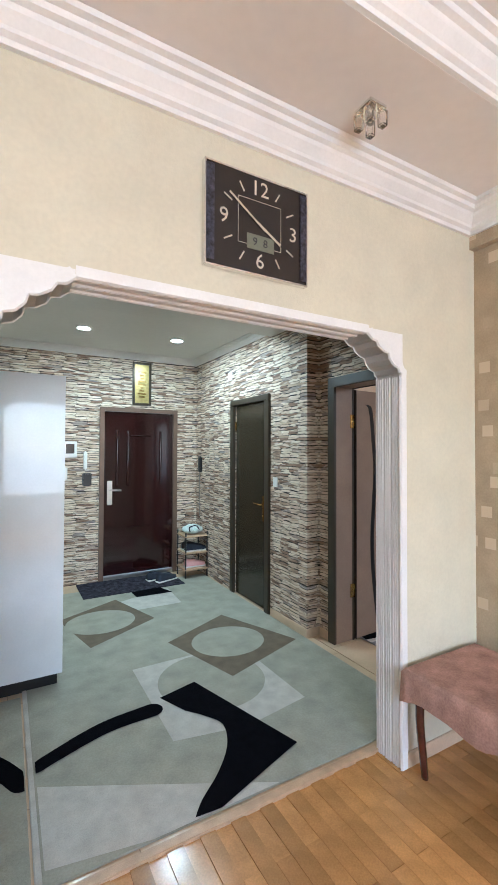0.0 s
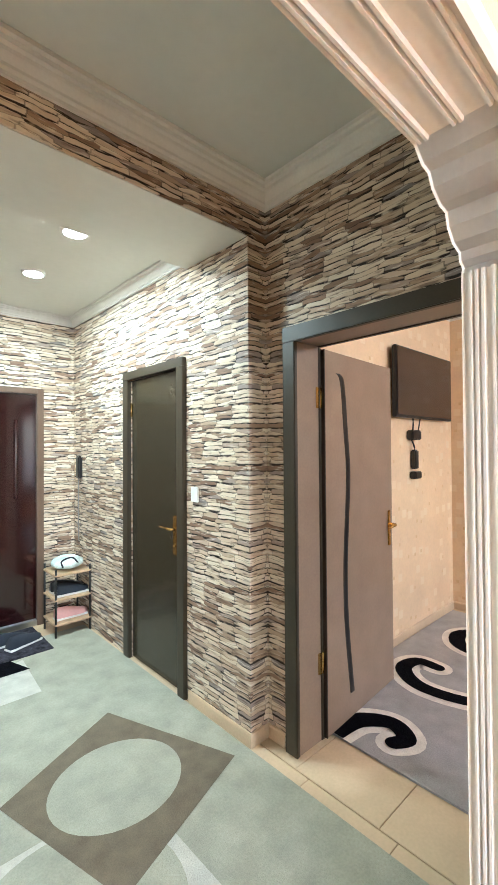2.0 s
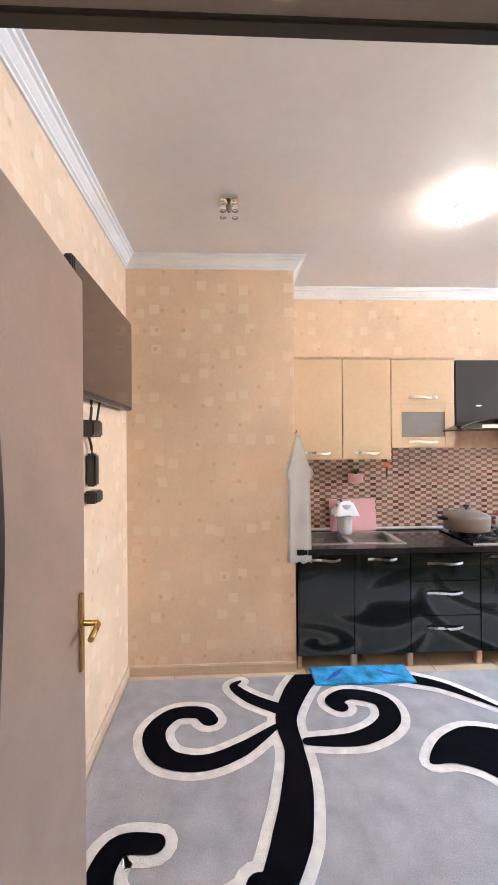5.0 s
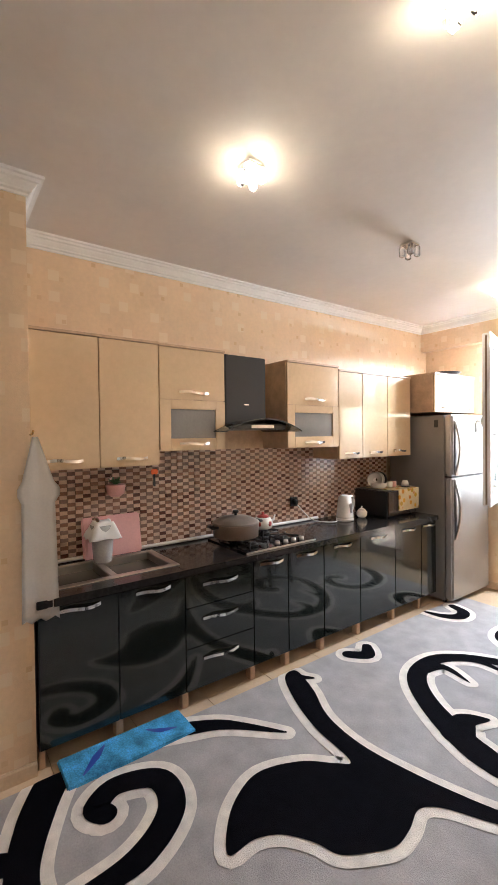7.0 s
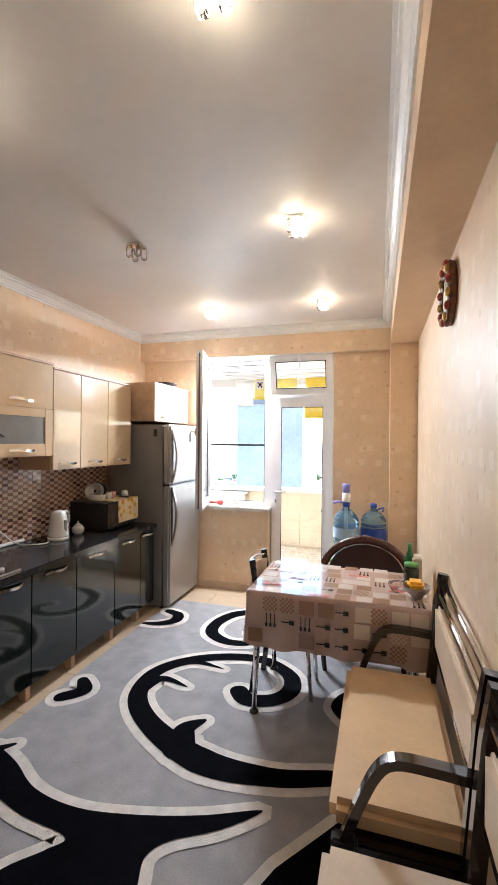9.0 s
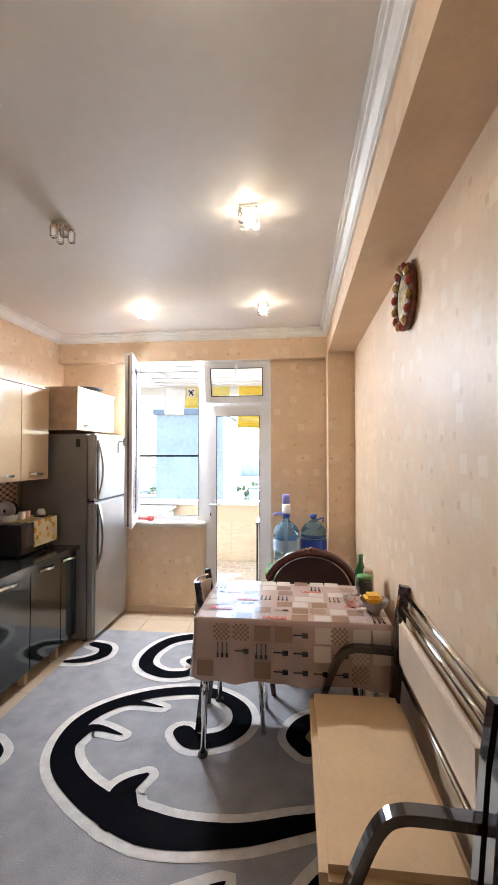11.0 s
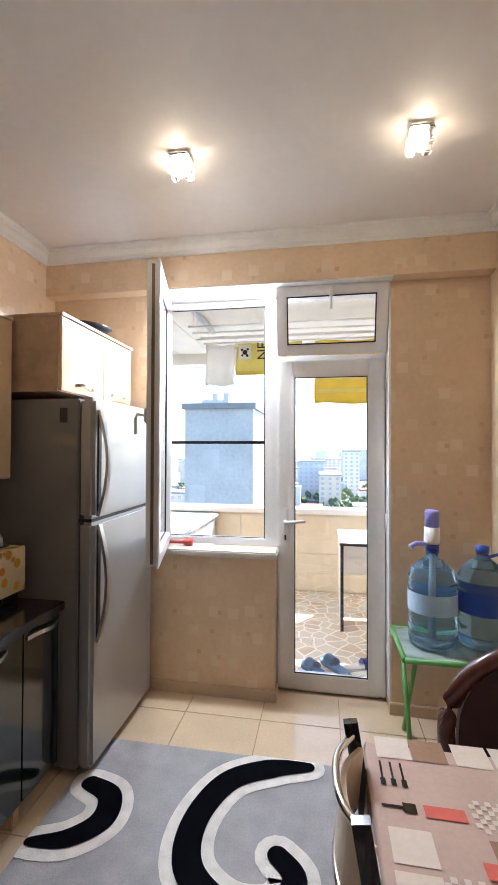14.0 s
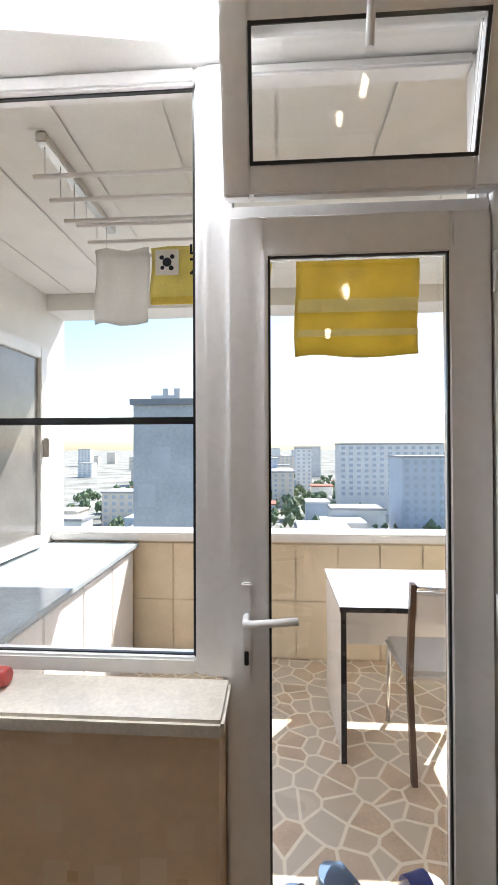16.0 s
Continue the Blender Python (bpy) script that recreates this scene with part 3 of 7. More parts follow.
casement = sash_part("casement", frame_xz(B(), 0.0, 0.935, 0.69, 2.53, -0.035, 0.035, 0.06), UPVC, "open white casement")
sash_part("casement_lip", frame_xz(B(), -0.012, 0.925, 0.702, 2.54, 0.02, 0.034, 0.02, 0.003), UPVC)
sash_part("casement_seal", frame_xz(B(), 0.052, 0.99, 0.638, 2.475, -0.008, 0.008, 0.012, 0), BLACK, "black rubber seal")
sash_part("casement_groove", bx(0.691, -0.010, 0.95, 0.696, 0.006, 2.51), mat("groove_metal", (0.20, 0.14, 0.10), 0.5, 0.5), "metal fittings in the casement edge")
g = sash_part("pane", bx(0.058, -0.003, 0.993, 0.632, 0.003, 2.472), GLASS)
g.visible_shadow = False
hd = B()
box(hd, 0.645, -0.05, 1.68, 0.675, -0.034, 1.76, 0.004)
tube(hd, [(0.66, -0.045, 1.72), (0.66, -0.085, 1.725), (0.66, -0.095, 1.70), (0.66, -0.093, 1.62)], 0.010)
sash_part("casement_handle", hd, STEEL, "grey casement handle")

door = tagged(thing("door_balcony", (-1.3, 4.68, 0), "white plastic balcony door with full height glass, closed", "door"), kind="structure")
part("door_frame", frame_xz(B(), -1.655, 0.0, -0.968, 2.535, 4.655, 4.712, 0.03), UPVC, door)
leaf = part("door_leaf", frame_xz(B(), -1.637, 0.02, -0.972, 2.112, 4.63, 4.69, 0.098), UPVC, door)
part("bead", frame_xz(B(), -1.545, 0.112, -1.064, 2.020, 4.622, 4.632, 0.014, 0.003), UPVC, door)
part("seal", frame_xz(B(), -1.532, 0.125, -1.077, 2.007, 4.626, 4.634, 0.007, 0), BLACK, door)
pane(-1.53, 0.125, -1.08, 2.007, 4.66, door)
part("transom", bx(-1.637, 4.64, 2.112, -0.972, 4.70, 2.145, 0.003), UPVC, door)
TIP = Matrix.Translation((-1.305, 4.635, 2.15)) @ pose(0, 0, 0, 15, 0, 0)
for nm, bmm, mt in (("vent_sash", frame_xz(B(), -0.335, 0.0, 0.335, 0.42, -0.06, 0.0, 0.07), UPVC),
                    ("vent_seal", frame_xz(B(), -0.268, 0.066, 0.268, 0.354, -0.064, -0.058, 0.008, 0), BLACK),
                    ("vent_pane", bx(-0.263, -0.03, 0.07, 0.263, -0.024, 0.35), GLASS),
                    ("vent_handle", tube(B(), [(0, -0.062, 0.39), (0, -0.095, 0.385), (0, -0.098, 0.27)], 0.010), UPVC)):
    bmesh.ops.transform(bmm, matrix=TIP, verts=bmm.verts)
    o = part(nm, bmm, mt, door, "tilted open top vent" if nm == "vent_sash" else "")
    if nm == "vent_pane":
        o.visible_shadow = False
h = B()
box(h, -1.602, 4.618, 0.92, -1.575, 4.631, 1.17, 0.004)
tube(h, [(-1.588, 4.62, 1.085), (-1.588, 4.575, 1.085), (-1.57, 4.57, 1.086), (-1.46, 4.572, 1.095)], 0.010)

part("door_handle", h, UPVC, door, "white lever handle")
part("keyhole", bx(-1.594, 4.611, 0.965, -1.583, 4.617, 1.0, 0.002), BLACK, door)
for z in (0.25, 1.05, 1.9):
    part("hinge", tube(B(), [(-0.962, 4.622, z), (-0.962, 4.622, z + 0.1)], 0.011), UPVC, door)
solo("dumbbell", lathe(lathe(tube(B(), [(-2.36, 4.58, 0.935), (-2.24, 4.58, 0.935)], 0.012), 0, 0, ((0.02, -0.03), (0.026, -0.02), (0.026, 0.02), (0.02, 0.03)), 8, pose(-2.38, 4.58, 0.937, 0, 90, 0)), 0, 0, ((0.02, -0.03), (0.026, -0.02), (0.026, 0.02), (0.02, 0.03)), 8, pose(-2.22, 4.58, 0.937, 0, 90, 0)), RED, "small red dumbbell lying on the marble sill", "dumbbell")

# kitchen door
kd = tagged(thing("door_kitchen", (-0.1, -0.2, 0), "grey brown interior door standing wide open", "door"), kind="structure")
fr = B()
box(fr, -0.185, -0.655, 0, 0.012, -0.61, 2.08, 0.003)
box(fr, -0.185, 0.21, 0, 0.012, 0.255, 2.08, 0.003)
box(fr, -0.185, -0.655, 2.08, 0.012, 0.255, 2.12, 0.003)
part("jamb", fr, DOORGREY, kd)
for nm, x0, x1 in (("architrave", 0.001, 0.028), ("architrave_inside", -0.196, -0.171)):
    fr = B()
    box(fr, x0, -0.685, 0, x1, -0.605, 2.075, 0.004)
    box(fr, x0, 0.205, 0, x1, 0.29, 2.075, 0.004)
    box(fr, x0 - 0.001, -0.685, 2.075, x1 + 0.001, 0.29, 2.155, 0.004)
    part(nm, fr, WENGE, kd, "dark brown architrave")
SWING = pose(-0.185, -0.607, 0, 0, 0, 4) @ pose(0.185, 0.607, 0)


def swung(bm):
    bmesh.ops.transform(bm, matrix=SWING, verts=bm.verts)
    return bm


leafk = part("door_leaf", swung(bx(-0.985, -0.625, 0.012, -0.195, -0.585, 2.065, 0.003)), DOORGREY, kd)
arc = [(p.x, -0.5845, p.y) for p in spline(((-0.325, 1.95), (-0.37, 1.90), (-0.40, 1.65), (-0.425, 1.40), (-0.405, 1.12), (-0.385, 0.85), (-0.395, 0.55), (-0.45, 0.15)), 5)]
part("inlay", swung(flatbar(B(), arc, 0.042, 0.004, (1, 0, 0))), BLACK, leafk, "curved black inlay stripe")
part("edge_strip", swung(bx(-0.196, -0.626, 0.012, -0.190, -0.584, 2.065)), mat("dark_edge", (0.03, 0.018, 0.012), 0.4), leafk)
hb = B()
box(hb, -0.945, -0.584, 0.90, -0.915, -0.576, 1.13, 0.004)
tube(hb, [(-0.93, -0.58, 1.04), (-0.93, -0.535, 1.04), (-0.915, -0.53, 1.04), (-0.83, -0.53, 1.035)], 0.009)
box(hb, -0.945, -0.634, 0.90, -0.915, -0.626, 1.13, 0.004)
part("door_handle", swung(hb), GOLD, leafk, "brass lever handle")
for z in (0.35, 1.75):
    part("hinge", box(tube(B(), [(-0.185, -0.607, z), (-0.185, -0.607, z + 0.11)], 0.008), -0.186, -0.612, z, -0.15, -0.606, z + 0.11), GOLD, kd)

# bathroom door in the hall
d2 = tagged(thing("door_hall", (0.1, -1.8, 0), "dark brown closed interior door with brass handle", "door"), kind="structure")
fr = B()
box(fr, 0.125, -2.2, 0, 0.158, -2.125, 2.05, 0.004)
box(fr, 0.125, -1.475, 0, 0.158, -1.40, 2.05, 0.004)
box(fr, 0.124, -2.2, 2.05, 0.159, -1.40, 2.11, 0.004)
part("architrave", fr, WENGE, d2)
lf = part("door_leaf", bx(0.06, -2.125, 0.01, 0.118, -1.475, 2.05, 0.003), DOORDARK, d2)
hb = B()
box(hb, 0.118, -1.56, 0.86, 0.130, -1.515, 1.11, 0.004)
tube(hb, [(0.12, -1.525, 1.03), (0.165, -1.525, 1.03), (0.17, -1.545, 1.03), (0.17, -1.65, 1.035)], 0.009)
tube(hb, [(0.12, -1.525, 0.92), (0.15, -1.525, 0.92)], 0.007)
part("door_handle", hb, GOLD, lf, "brass lever handle on a long plate")
part("hinge", tube(B(), [(0.125, -2.122, 1.78), (0.125, -2.122, 1.88)], 0.008), GOLD, d2)

# entrance door
ed = tagged(thing("door_entrance", (0.885, -3.3, 0), "dark red steel entrance door with raised panels, closed", "door"), kind="structure")
fr = B()
box(fr, 0.40, -3.30, 0.0, 0.455, -3.225, 2.08, 0.004)
box(fr, 1.315, -3.30, 0.0, 1.37, -3.225, 2.08, 0.004)
box(fr, 0.455, -3.30, 2.03, 1.315, -3.226, 2.08, 0.004)
part("door_frame", fr, mat("entry_frame_bronze", (0.16, 0.10, 0.07), 0.35, 0.3), ed)
part("threshold", bx(0.455, -3.30, 0.0, 1.315, -3.23, 0.05, 0.004), STEEL, ed, "steel threshold")
lf = part("door_leaf", bx(0.458, -3.31, 0.055, 1.312, -3.255, 2.028, 0.004), ENTRY, ed)
for x in (0.62, 1.03, 1.16):
    bm = B()
    tube(bm, [(x, -3.254, 1.12), (x, -3.247, 1.16), (x, -3.247, 1.74), (x, -3.254, 1.80)], 0.016)
    part("moulding", bm, ENTRY, lf)
bm = B()
tube(bm, [(0.75, -3.25, 0.62), (1.03, -3.25, 0.62)], 0.008)
tube(bm, [(0.75, -3.25, 1.74), (1.03, -3.25, 1.74)], 0.010)
part("moulding", bm, ENTRY, lf)
hb = B()
box(hb, 1.215, -3.255, 0.90, 1.275, -3.243, 1.19, 0.004)
tube(hb, [(1.245, -3.245, 1.08), (1.245, -3.20, 1.08), (1.225, -3.195, 1.08), (1.12, -3.195, 1.075)], 0.011)
part("lock_plate", hb, STEEL, lf, "steel lock plate with lever")
part("peephole", lathe(B(), 0, 0, ((0.022, 0), (0.022, 0.008), (0.008, 0.012)), 16, pose(0.885, -3.256, 1.46, 90, 0, 0)), CHROME, lf)
part("upper_lock", lathe(B(), 0, 0, ((0.028, 0), (0.026, 0.01), (0.01, 0.012)), 16, pose(1.235, -3.256, 1.37, 90, 0, 0)), CHROME, lf)

# ---------------------------------------------------------------- rugs


def outset(pts, d):
    k = len(pts)
    area = sum(pts[i].x * pts[(i + 1) % k].y - pts[(i + 1) % k].x * pts[i].y for i in range(k))
    s = 1 if area > 0 else -1
    res = []
    for i in range(k):
        a = (pts[i] - pts[i - 1])
        b = (pts[(i + 1) % k] - pts[i])
        na, nb = Vector((a.y, -a.x, 0)), Vector((b.y, -b.x, 0))
        nn = (na.normalized() + nb.normalized())
        nn = nn.normalized() if nn.length > 1e-6 else na.normalized()
        res.append(pts[i] + nn * d * s)
    return res


def clamp_to(p, lim):
    return (min(max(p.x, lim[0]), lim[1]), min(max(p.y, lim[2]), lim[3]))


def patch(bm, pts, z, lim):
    vs = [bm.verts.new((*clamp_to(p, lim), z)) for p in pts]
    f = bm.faces.new(vs)
    bmesh.ops.triangulate(bm, faces=[f])
    r = f = None


def ribbon(bm, line, widths, z, lim, extra=0.0):
    """A band whose width changes along a smooth line, with round ends."""
    n = len(line)
    left, right = [], []
    for i, p in enumerate(line):
        d = (line[min(i + 1, n - 1)] - line[max(i - 1, 0)]).normalized()
        t = i / (n - 1) * (len(widths) - 1)
        k = min(int(t), len(widths) - 2)
        w = widths[k] + (widths[k + 1] - widths[k]) * (t - k) + extra
        s = Vector((-d.y, d.x, 0))
        left.append(p + s * w)
        right.append(p - s * w)
    for i in range(n - 1):
        vs = [bm.verts.new((*clamp_to(q, lim), z)) for q in (left[i], left[i + 1], right[i + 1], right[i])]
        bm.faces.new(vs)
    for p, w in ((line[0], widths[0]), (line[-1], widths[-1])):
        vs = [bm.verts.new((*clamp_to(p + Vector((math.cos(a), math.sin(a), 0)) * (w + extra), lim), z + 0.0004)) for a in [2 * math.pi * k / 14 for k in range(14)]]
        bm.faces.new(vs)


KL = (-2.50, -0.25, -0.87, 4.02)
rug = thing("kitchen_rug", (-1.37, 1.57, 0.0), "grey rug with large black scrolls edged in cream", "rug")
part("rug_body", bx(-2.50, -0.87, 0.0, -0.25, 4.02, 0.010, 0.004), RUG, rug)
SCROLLS = [
    (((-1.12, -0.05), (-1.33, 0.04), (-1.58, 0.10), (-1.80, 0.12), (-2.05, 0.11), (-2.30, 0.20), (-2.47, 0.30)), (0.06, 0.08, 0.07, 0.05, 0.06, 0.075, 0.08)),
    (((-2.0, 0.06), (-1.82, -0.15), (-1.74, -0.34), (-1.79, -0.53), (-1.97, -0.61), (-2.12, -0.53), (-2.13, -0.38), (-2.06, -0.32)), (0.015, 0.05, 0.055, 0.06, 0.06, 0.055, 0.055, 0.05)),
    (((-2.14, 0.08), (-2.25, -0.08), (-2.38, -0.18), (-2.44, -0.14)), (0.05, 0.045, 0.03, 0.01)),
    (((-1.86, 0.20), (-1.87, 0.48), (-2.0, 0.68), (-2.18, 0.70), (-2.26, 0.53), (-2.20, 0.42), (-2.14, 0.44)), (0.03, 0.055, 0.06, 0.06, 0.055, 0.055, 0.05)),
    (((-2.48, 0.78), (-2.40, 0.98), (-2.30, 1.16), (-2.06, 1.38)), (0.06, 0.055, 0.04, 0.006)),
    (((-2.44, 1.76), (-2.34, 1.86)), (0.04, 0.01)),
    (((-0.50, 2.20), (-0.72, 2.13), (-1.0, 2.05), (-1.36, 2.05), (-1.74, 2.22), (-1.96, 2.45), (-1.97, 2.76), (-1.72, 3.01), (-1.35, 3.11), (-1.10, 2.98), (-1.04, 2.80), (-1.12, 2.66), (-1.28, 2.61), (-1.36, 2.68)), (0.03, 0.05, 0.06, 0.085, 0.065, 0.06, 0.055, 0.05, 0.05, 0.055, 0.06, 0.06, 0.065, 0.06)),
    (((-1.97, 2.50), (-1.90, 2.66), (-1.70, 2.62)), (0.05, 0.035, 0.004)),
    (((-1.90, 2.86), (-1.76, 2.93), (-1.55, 2.90)), (0.04, 0.03, 0.004)),
    (((-1.50, 2.10), (-1.53, 2.24), (-1.46, 2.34)), (0.09, 0.06, 0.015)),
    (((-2.40, 2.28), (-2.32, 2.38), (-2.40, 2.48)), (0.05, 0.055, 0.035)),
    (((-1.42, 3.98), (-1.60, 3.94), (-1.78, 3.83), (-1.87, 3.61), (-1.84, 3.41), (-1.68, 3.30), (-1.51, 3.32), (-1.45, 3.43), (-1.52, 3.51)), (0.03, 0.06, 0.06, 0.055, 0.055, 0.05, 0.045, 0.045, 0.04)),
    (((-2.48, 3.40), (-2.34, 3.44), (-2.25, 3.54), (-2.28, 3.66), (-2.40, 3.71)), (0.02, 0.045, 0.055, 0.05, 0.04)),
    (((-0.24, 2.93), (-0.60, 2.88), (-0.72, 2.72), (-0.66, 2.60)), (0.06, 0.06, 0.055, 0.05)),
    (((-0.30, 2.12), (-0.56, 1.80), (-0.78, 1.55), (-0.98, 1.32)), (0.13, 0.14, 0.12, 0.03)),
    (((-0.26, -0.60), (-0.44, -0.56), (-0.55, -0.42), (-0.49, -0.30), (-0.41, -0.33)), (0.07, 0.065, 0.055, 0.05, 0.045)),
    (((-1.26, 0.02), (-1.07, -0.20), (-1.02, -0.48), (-1.15, -0.66), (-1.32, -0.64), (-1.33, -0.50)), (0.02, 0.05, 0.055, 0.055, 0.05, 0.045)),
    (((-1.15, -0.10), (-0.85, 0.20), (-0.60, 0.62), (-0.40, 0.9)), (0.05, 0.06, 0.09, 0.02)),
]
LEAF = ((-1.68, 0.76), (-1.83, 0.87), (-1.92, 1.03), (-1.92, 1.16), (-1.85, 1.32), (-1.75, 1.43), (-1.72, 1.50), (-1.99, 1.53), (-2.25, 1.61), (-2.46, 1.72), (-2.47, 1.83),
        (-2.25, 1.77), (-2.02, 1.66), (-1.76, 1.63), (-1.48, 1.68), (-1.22, 1.76), (-0.98, 1.86), (-1.12, 1.72), (-1.30, 1.61), (-1.36, 1.52), (-1.33, 1.41), (-1.32, 1.30), (-1.37, 1.19), (-1.43, 1.10), (-1.52, 1.06), (-1.62, 0.98), (-1.67, 0.88))
for i, (pts, ws) in enumerate(SCROLLS):
    line = spline(pts, 7)
    white, black = B(), B()
    ribbon(white, line, ws, 0.0122 + i * 0.00004, KL, 0.048)
    ribbon(black, line, ws, 0.0150 + i * 0.00004, KL)
    part("scroll_edging", white, RUGW, rug, "cream carved edging")
    part("scroll", black, RUGK, rug, "black carved scroll")
white, black = B(), B()
lp = spline(LEAF, 6, True)
patch(white, outset(lp, 0.048), 0.0131, KL)
patch(black, lp, 0.0159, KL)
part("leaf_edging", white, RUGW, rug, "cream carved edging")
part("leaf", black, RUGK, rug, "large black carved leaf")

HL = (0.15, 2.19, -2.95, 0.37)
hrug = thing("hall_rug", (1.2, -1.3, 0.0), "olive grey rug with brown diamonds and a black arc", "rug")
part("rug_body", bx(0.15, -2.95, 0.0, 2.20, 0.375, 0.008, 0.003), HRUG, hrug)
part("binding", bx(2.20, -2.95, 0.0, 2.225, 0.375, 0.010, 0.003), HRUGL, hrug)


def poly_of(pts):
    return [Vector((*p, 0)) for p in pts]


def disc(cx, cy, rx, ry, turn=0.0, n=40):
    return [Vector((cx + rx * math.cos(a) * math.cos(turn) - ry * math.sin(a) * math.sin(turn), cy + rx * math.cos(a) * math.sin(turn) + ry * math.sin(a) * math.cos(turn), 0)) for a in [2 * math.pi * k / n for k in range(n)]]


LIGHTS, BROWNS, DARKS, OVERS = ("light_shape", HRUGL), ("brown_diamond", HRUGB), ("black_arc", RUGK), ("circle", HRUG)


def inlay(kind, pts, z, lim):
    bm = B()
    patch(bm, pts, z, lim)
    part(kind[0], bm, kind[1], hrug)


inlay(LIGHTS, poly_of(((0.68, -0.13), (0.70, -1.0), (1.54, -0.99), (1.54, -0.14), (1.12, -0.06))), 0.0093, HL)
inlay(LIGHTS, poly_of(((0.73, -2.63), (1.64, -2.28), (1.62, -2.11), (0.76, -2.10))), 0.0093, HL)
inlay(LIGHTS, poly_of(((1.2, 0.37), (1.80, 0.37), (2.19, 0.30), (2.19, -0.15), (1.9, 0.0))), 0.0093, HL)
inlay(BROWNS, poly_of(((0.24, -0.83), (0.55, -1.60), (1.18, -1.28), (0.96, -0.57))), 0.0102, HL)
inlay(BROWNS, poly_of(((1.12, -1.83), (1.33, -2.50), (1.90, -2.18), (1.74, -1.48))), 0.0102, HL)
inlay(OVERS, disc(0.74, -1.08, 0.30, 0.27), 0.0111, HL)
inlay(OVERS, disc(1.57, -1.98, 0.30, 0.27), 0.0111, HL)
inlay(OVERS, disc(1.10, -0.61, 0.36, 0.36), 0.0097, HL)
inlay(DARKS, poly_of(((0.81, -2.68), (1.13, -2.64), (1.12, -2.46), (0.73, -2.45))), 0.0118, HL)
inlay(DARKS, poly_of(((1.22, -0.63), (0.97, 0.19), (1.21, 0.27), (1.50, 0.37))) + spline(((1.62, 0.36), (1.56, 0.29), (1.42, 0.17), (1.30, 0.02), (1.25, -0.14), (1.31, -0.26), (1.39, -0.36)), 5) + poly_of(((1.48, -0.56),)), 0.0120, HL)
dark = B()
ribbon(dark, spline(((1.56, -0.46), (1.84, -0.43), (2.12, -0.315), (2.18, -0.28)), 6), (0.065, 0.055, 0.045, 0.04), 0.0121, HL)
part("black_arc", dark, RUGK, hrug)
run = thing("hall_runner", (2.42, -0.4, 0), "olive grey runner with a black curved stripe", "rug")
part("rug_body", bx(2.235, -1.0, 0.0, 2.64, 0.375, 0.008, 0.003), HRUG, run)
bm = B()
ribbon(bm, spline(((2.25, -0.2), (2.40, -0.45), (2.62, -0.6)), 6), (0.05, 0.05, 0.05), 0.0096, (2.24, 2.63, -1, 0.37))
part("black_stripe", bm, RUGK, run)
solo("door_mat", bx(0.50, -3.20, 0.0, 1.62, -2.66, 0.016, 0.005), DMAT, "dark patterned door mat before the entrance", "door mat")
bm = bx(-2.62, 0.34, 0.0, -2.40, 1.0, 0.022, 0.006)
bmat = thing("bath_mat", (-2.5, 0.67, 0), "blue sea-patterned mat lying by the sink cabinet", "mat")
bmesh.ops.transform(bm, matrix=Matrix.Translation((0.04, 0, 0)), verts=bm.verts)
part("rug_body", bm, BMAT, bmat)
for pts, w in ((((-2.40, 0.42), (-2.48, 0.50), (-2.54, 0.56)), 0.02), (((-2.52, 0.78), (-2.47, 0.84), (-2.44, 0.92)), 0.018)):
    bm = B()
    ribbon(bm, spline(pts, 5), (0.004, w, 0.004), 0.024, (-2.58, -2.37, 0.3, 1.0))
    part("printed_dolphin", bm, BLUE, bmat, "dark blue printed shape")

# ---------------------------------------------------------------- kitchen furniture


def handle_wave(y0, y1, x, z):
    n = 12
    pts = [(x + 0.004 + 0.022 * math.sin(math.pi * i / n), y0 + (y1 - y0) * i / n, z + 0.005 * math.sin(2 * math.pi * i / n)) for i in range(n + 1)]
    return flatbar(B(), pts, 0.017, 0.006, (0, 0, 1))


BASE = [(0.262, 0.65, 1), (0.65, 1.045, 1), (1.045, 1.54, 3), (1.54, 1.84, 1), (1.84, 2.19, 1), (2.19, 2.60, 1), (2.60, 3.06, 1), (3.06, 3.45, 1), (3.45, 3.69, 1)]
for y0, y1, n in BASE:
    t = thing("base_cabinet", ((-2.85), (y0 + y1) / 2, 0.0), "dark green high gloss base cabinet under the black worktop" if n == 1 else "dark green high gloss drawer unit with three chrome handles", "cabinet", "base cabinets")
    part("body", bx(-3.14, y0 + 0.001, 0.10, -2.575, y1 - 0.001, 0.798), BLACK, t)
    if n == 1:
        d = part("door", bx(-2.574, y0 + 0.002, 0.11, -2.553, y1 - 0.002, 0.792, 0.003), DARK, t)
        c = (y0 + y1) / 2
        part("handle", handle_wave(c - 0.10, c + 0.10, -2.553, 0.762), CHROME, d, "wavy chrome handle")
    else:
        for z0, z1, zh in ((0.11, 0.36, 0.28), (0.363, 0.60, 0.52), (0.603, 0.792, 0.725)):
            d = part("drawer_front", bx(-2.574, y0 + 0.002, z0, -2.553, y1 - 0.002, z1, 0.002), DARK, t)
            part("handle", handle_wave(1.16, 1.41, -2.553, zh), CHROME, d, "wavy chrome handle")
    part("foot", bx(-2.64, y0 - 0.012 if y0 > 0.3 else y0, 0.0, -2.585, y0 + 0.028, 0.10, 0.003), BEECH, t, "pale wooden foot block")
wt = B()
box(wt, -3.145, 0.255, 0.80, -2.53, 0.33, 0.84, 0.004)
box(wt, -3.145, 1.03, 0.80, -2.53, 3.70, 0.84, 0.004)
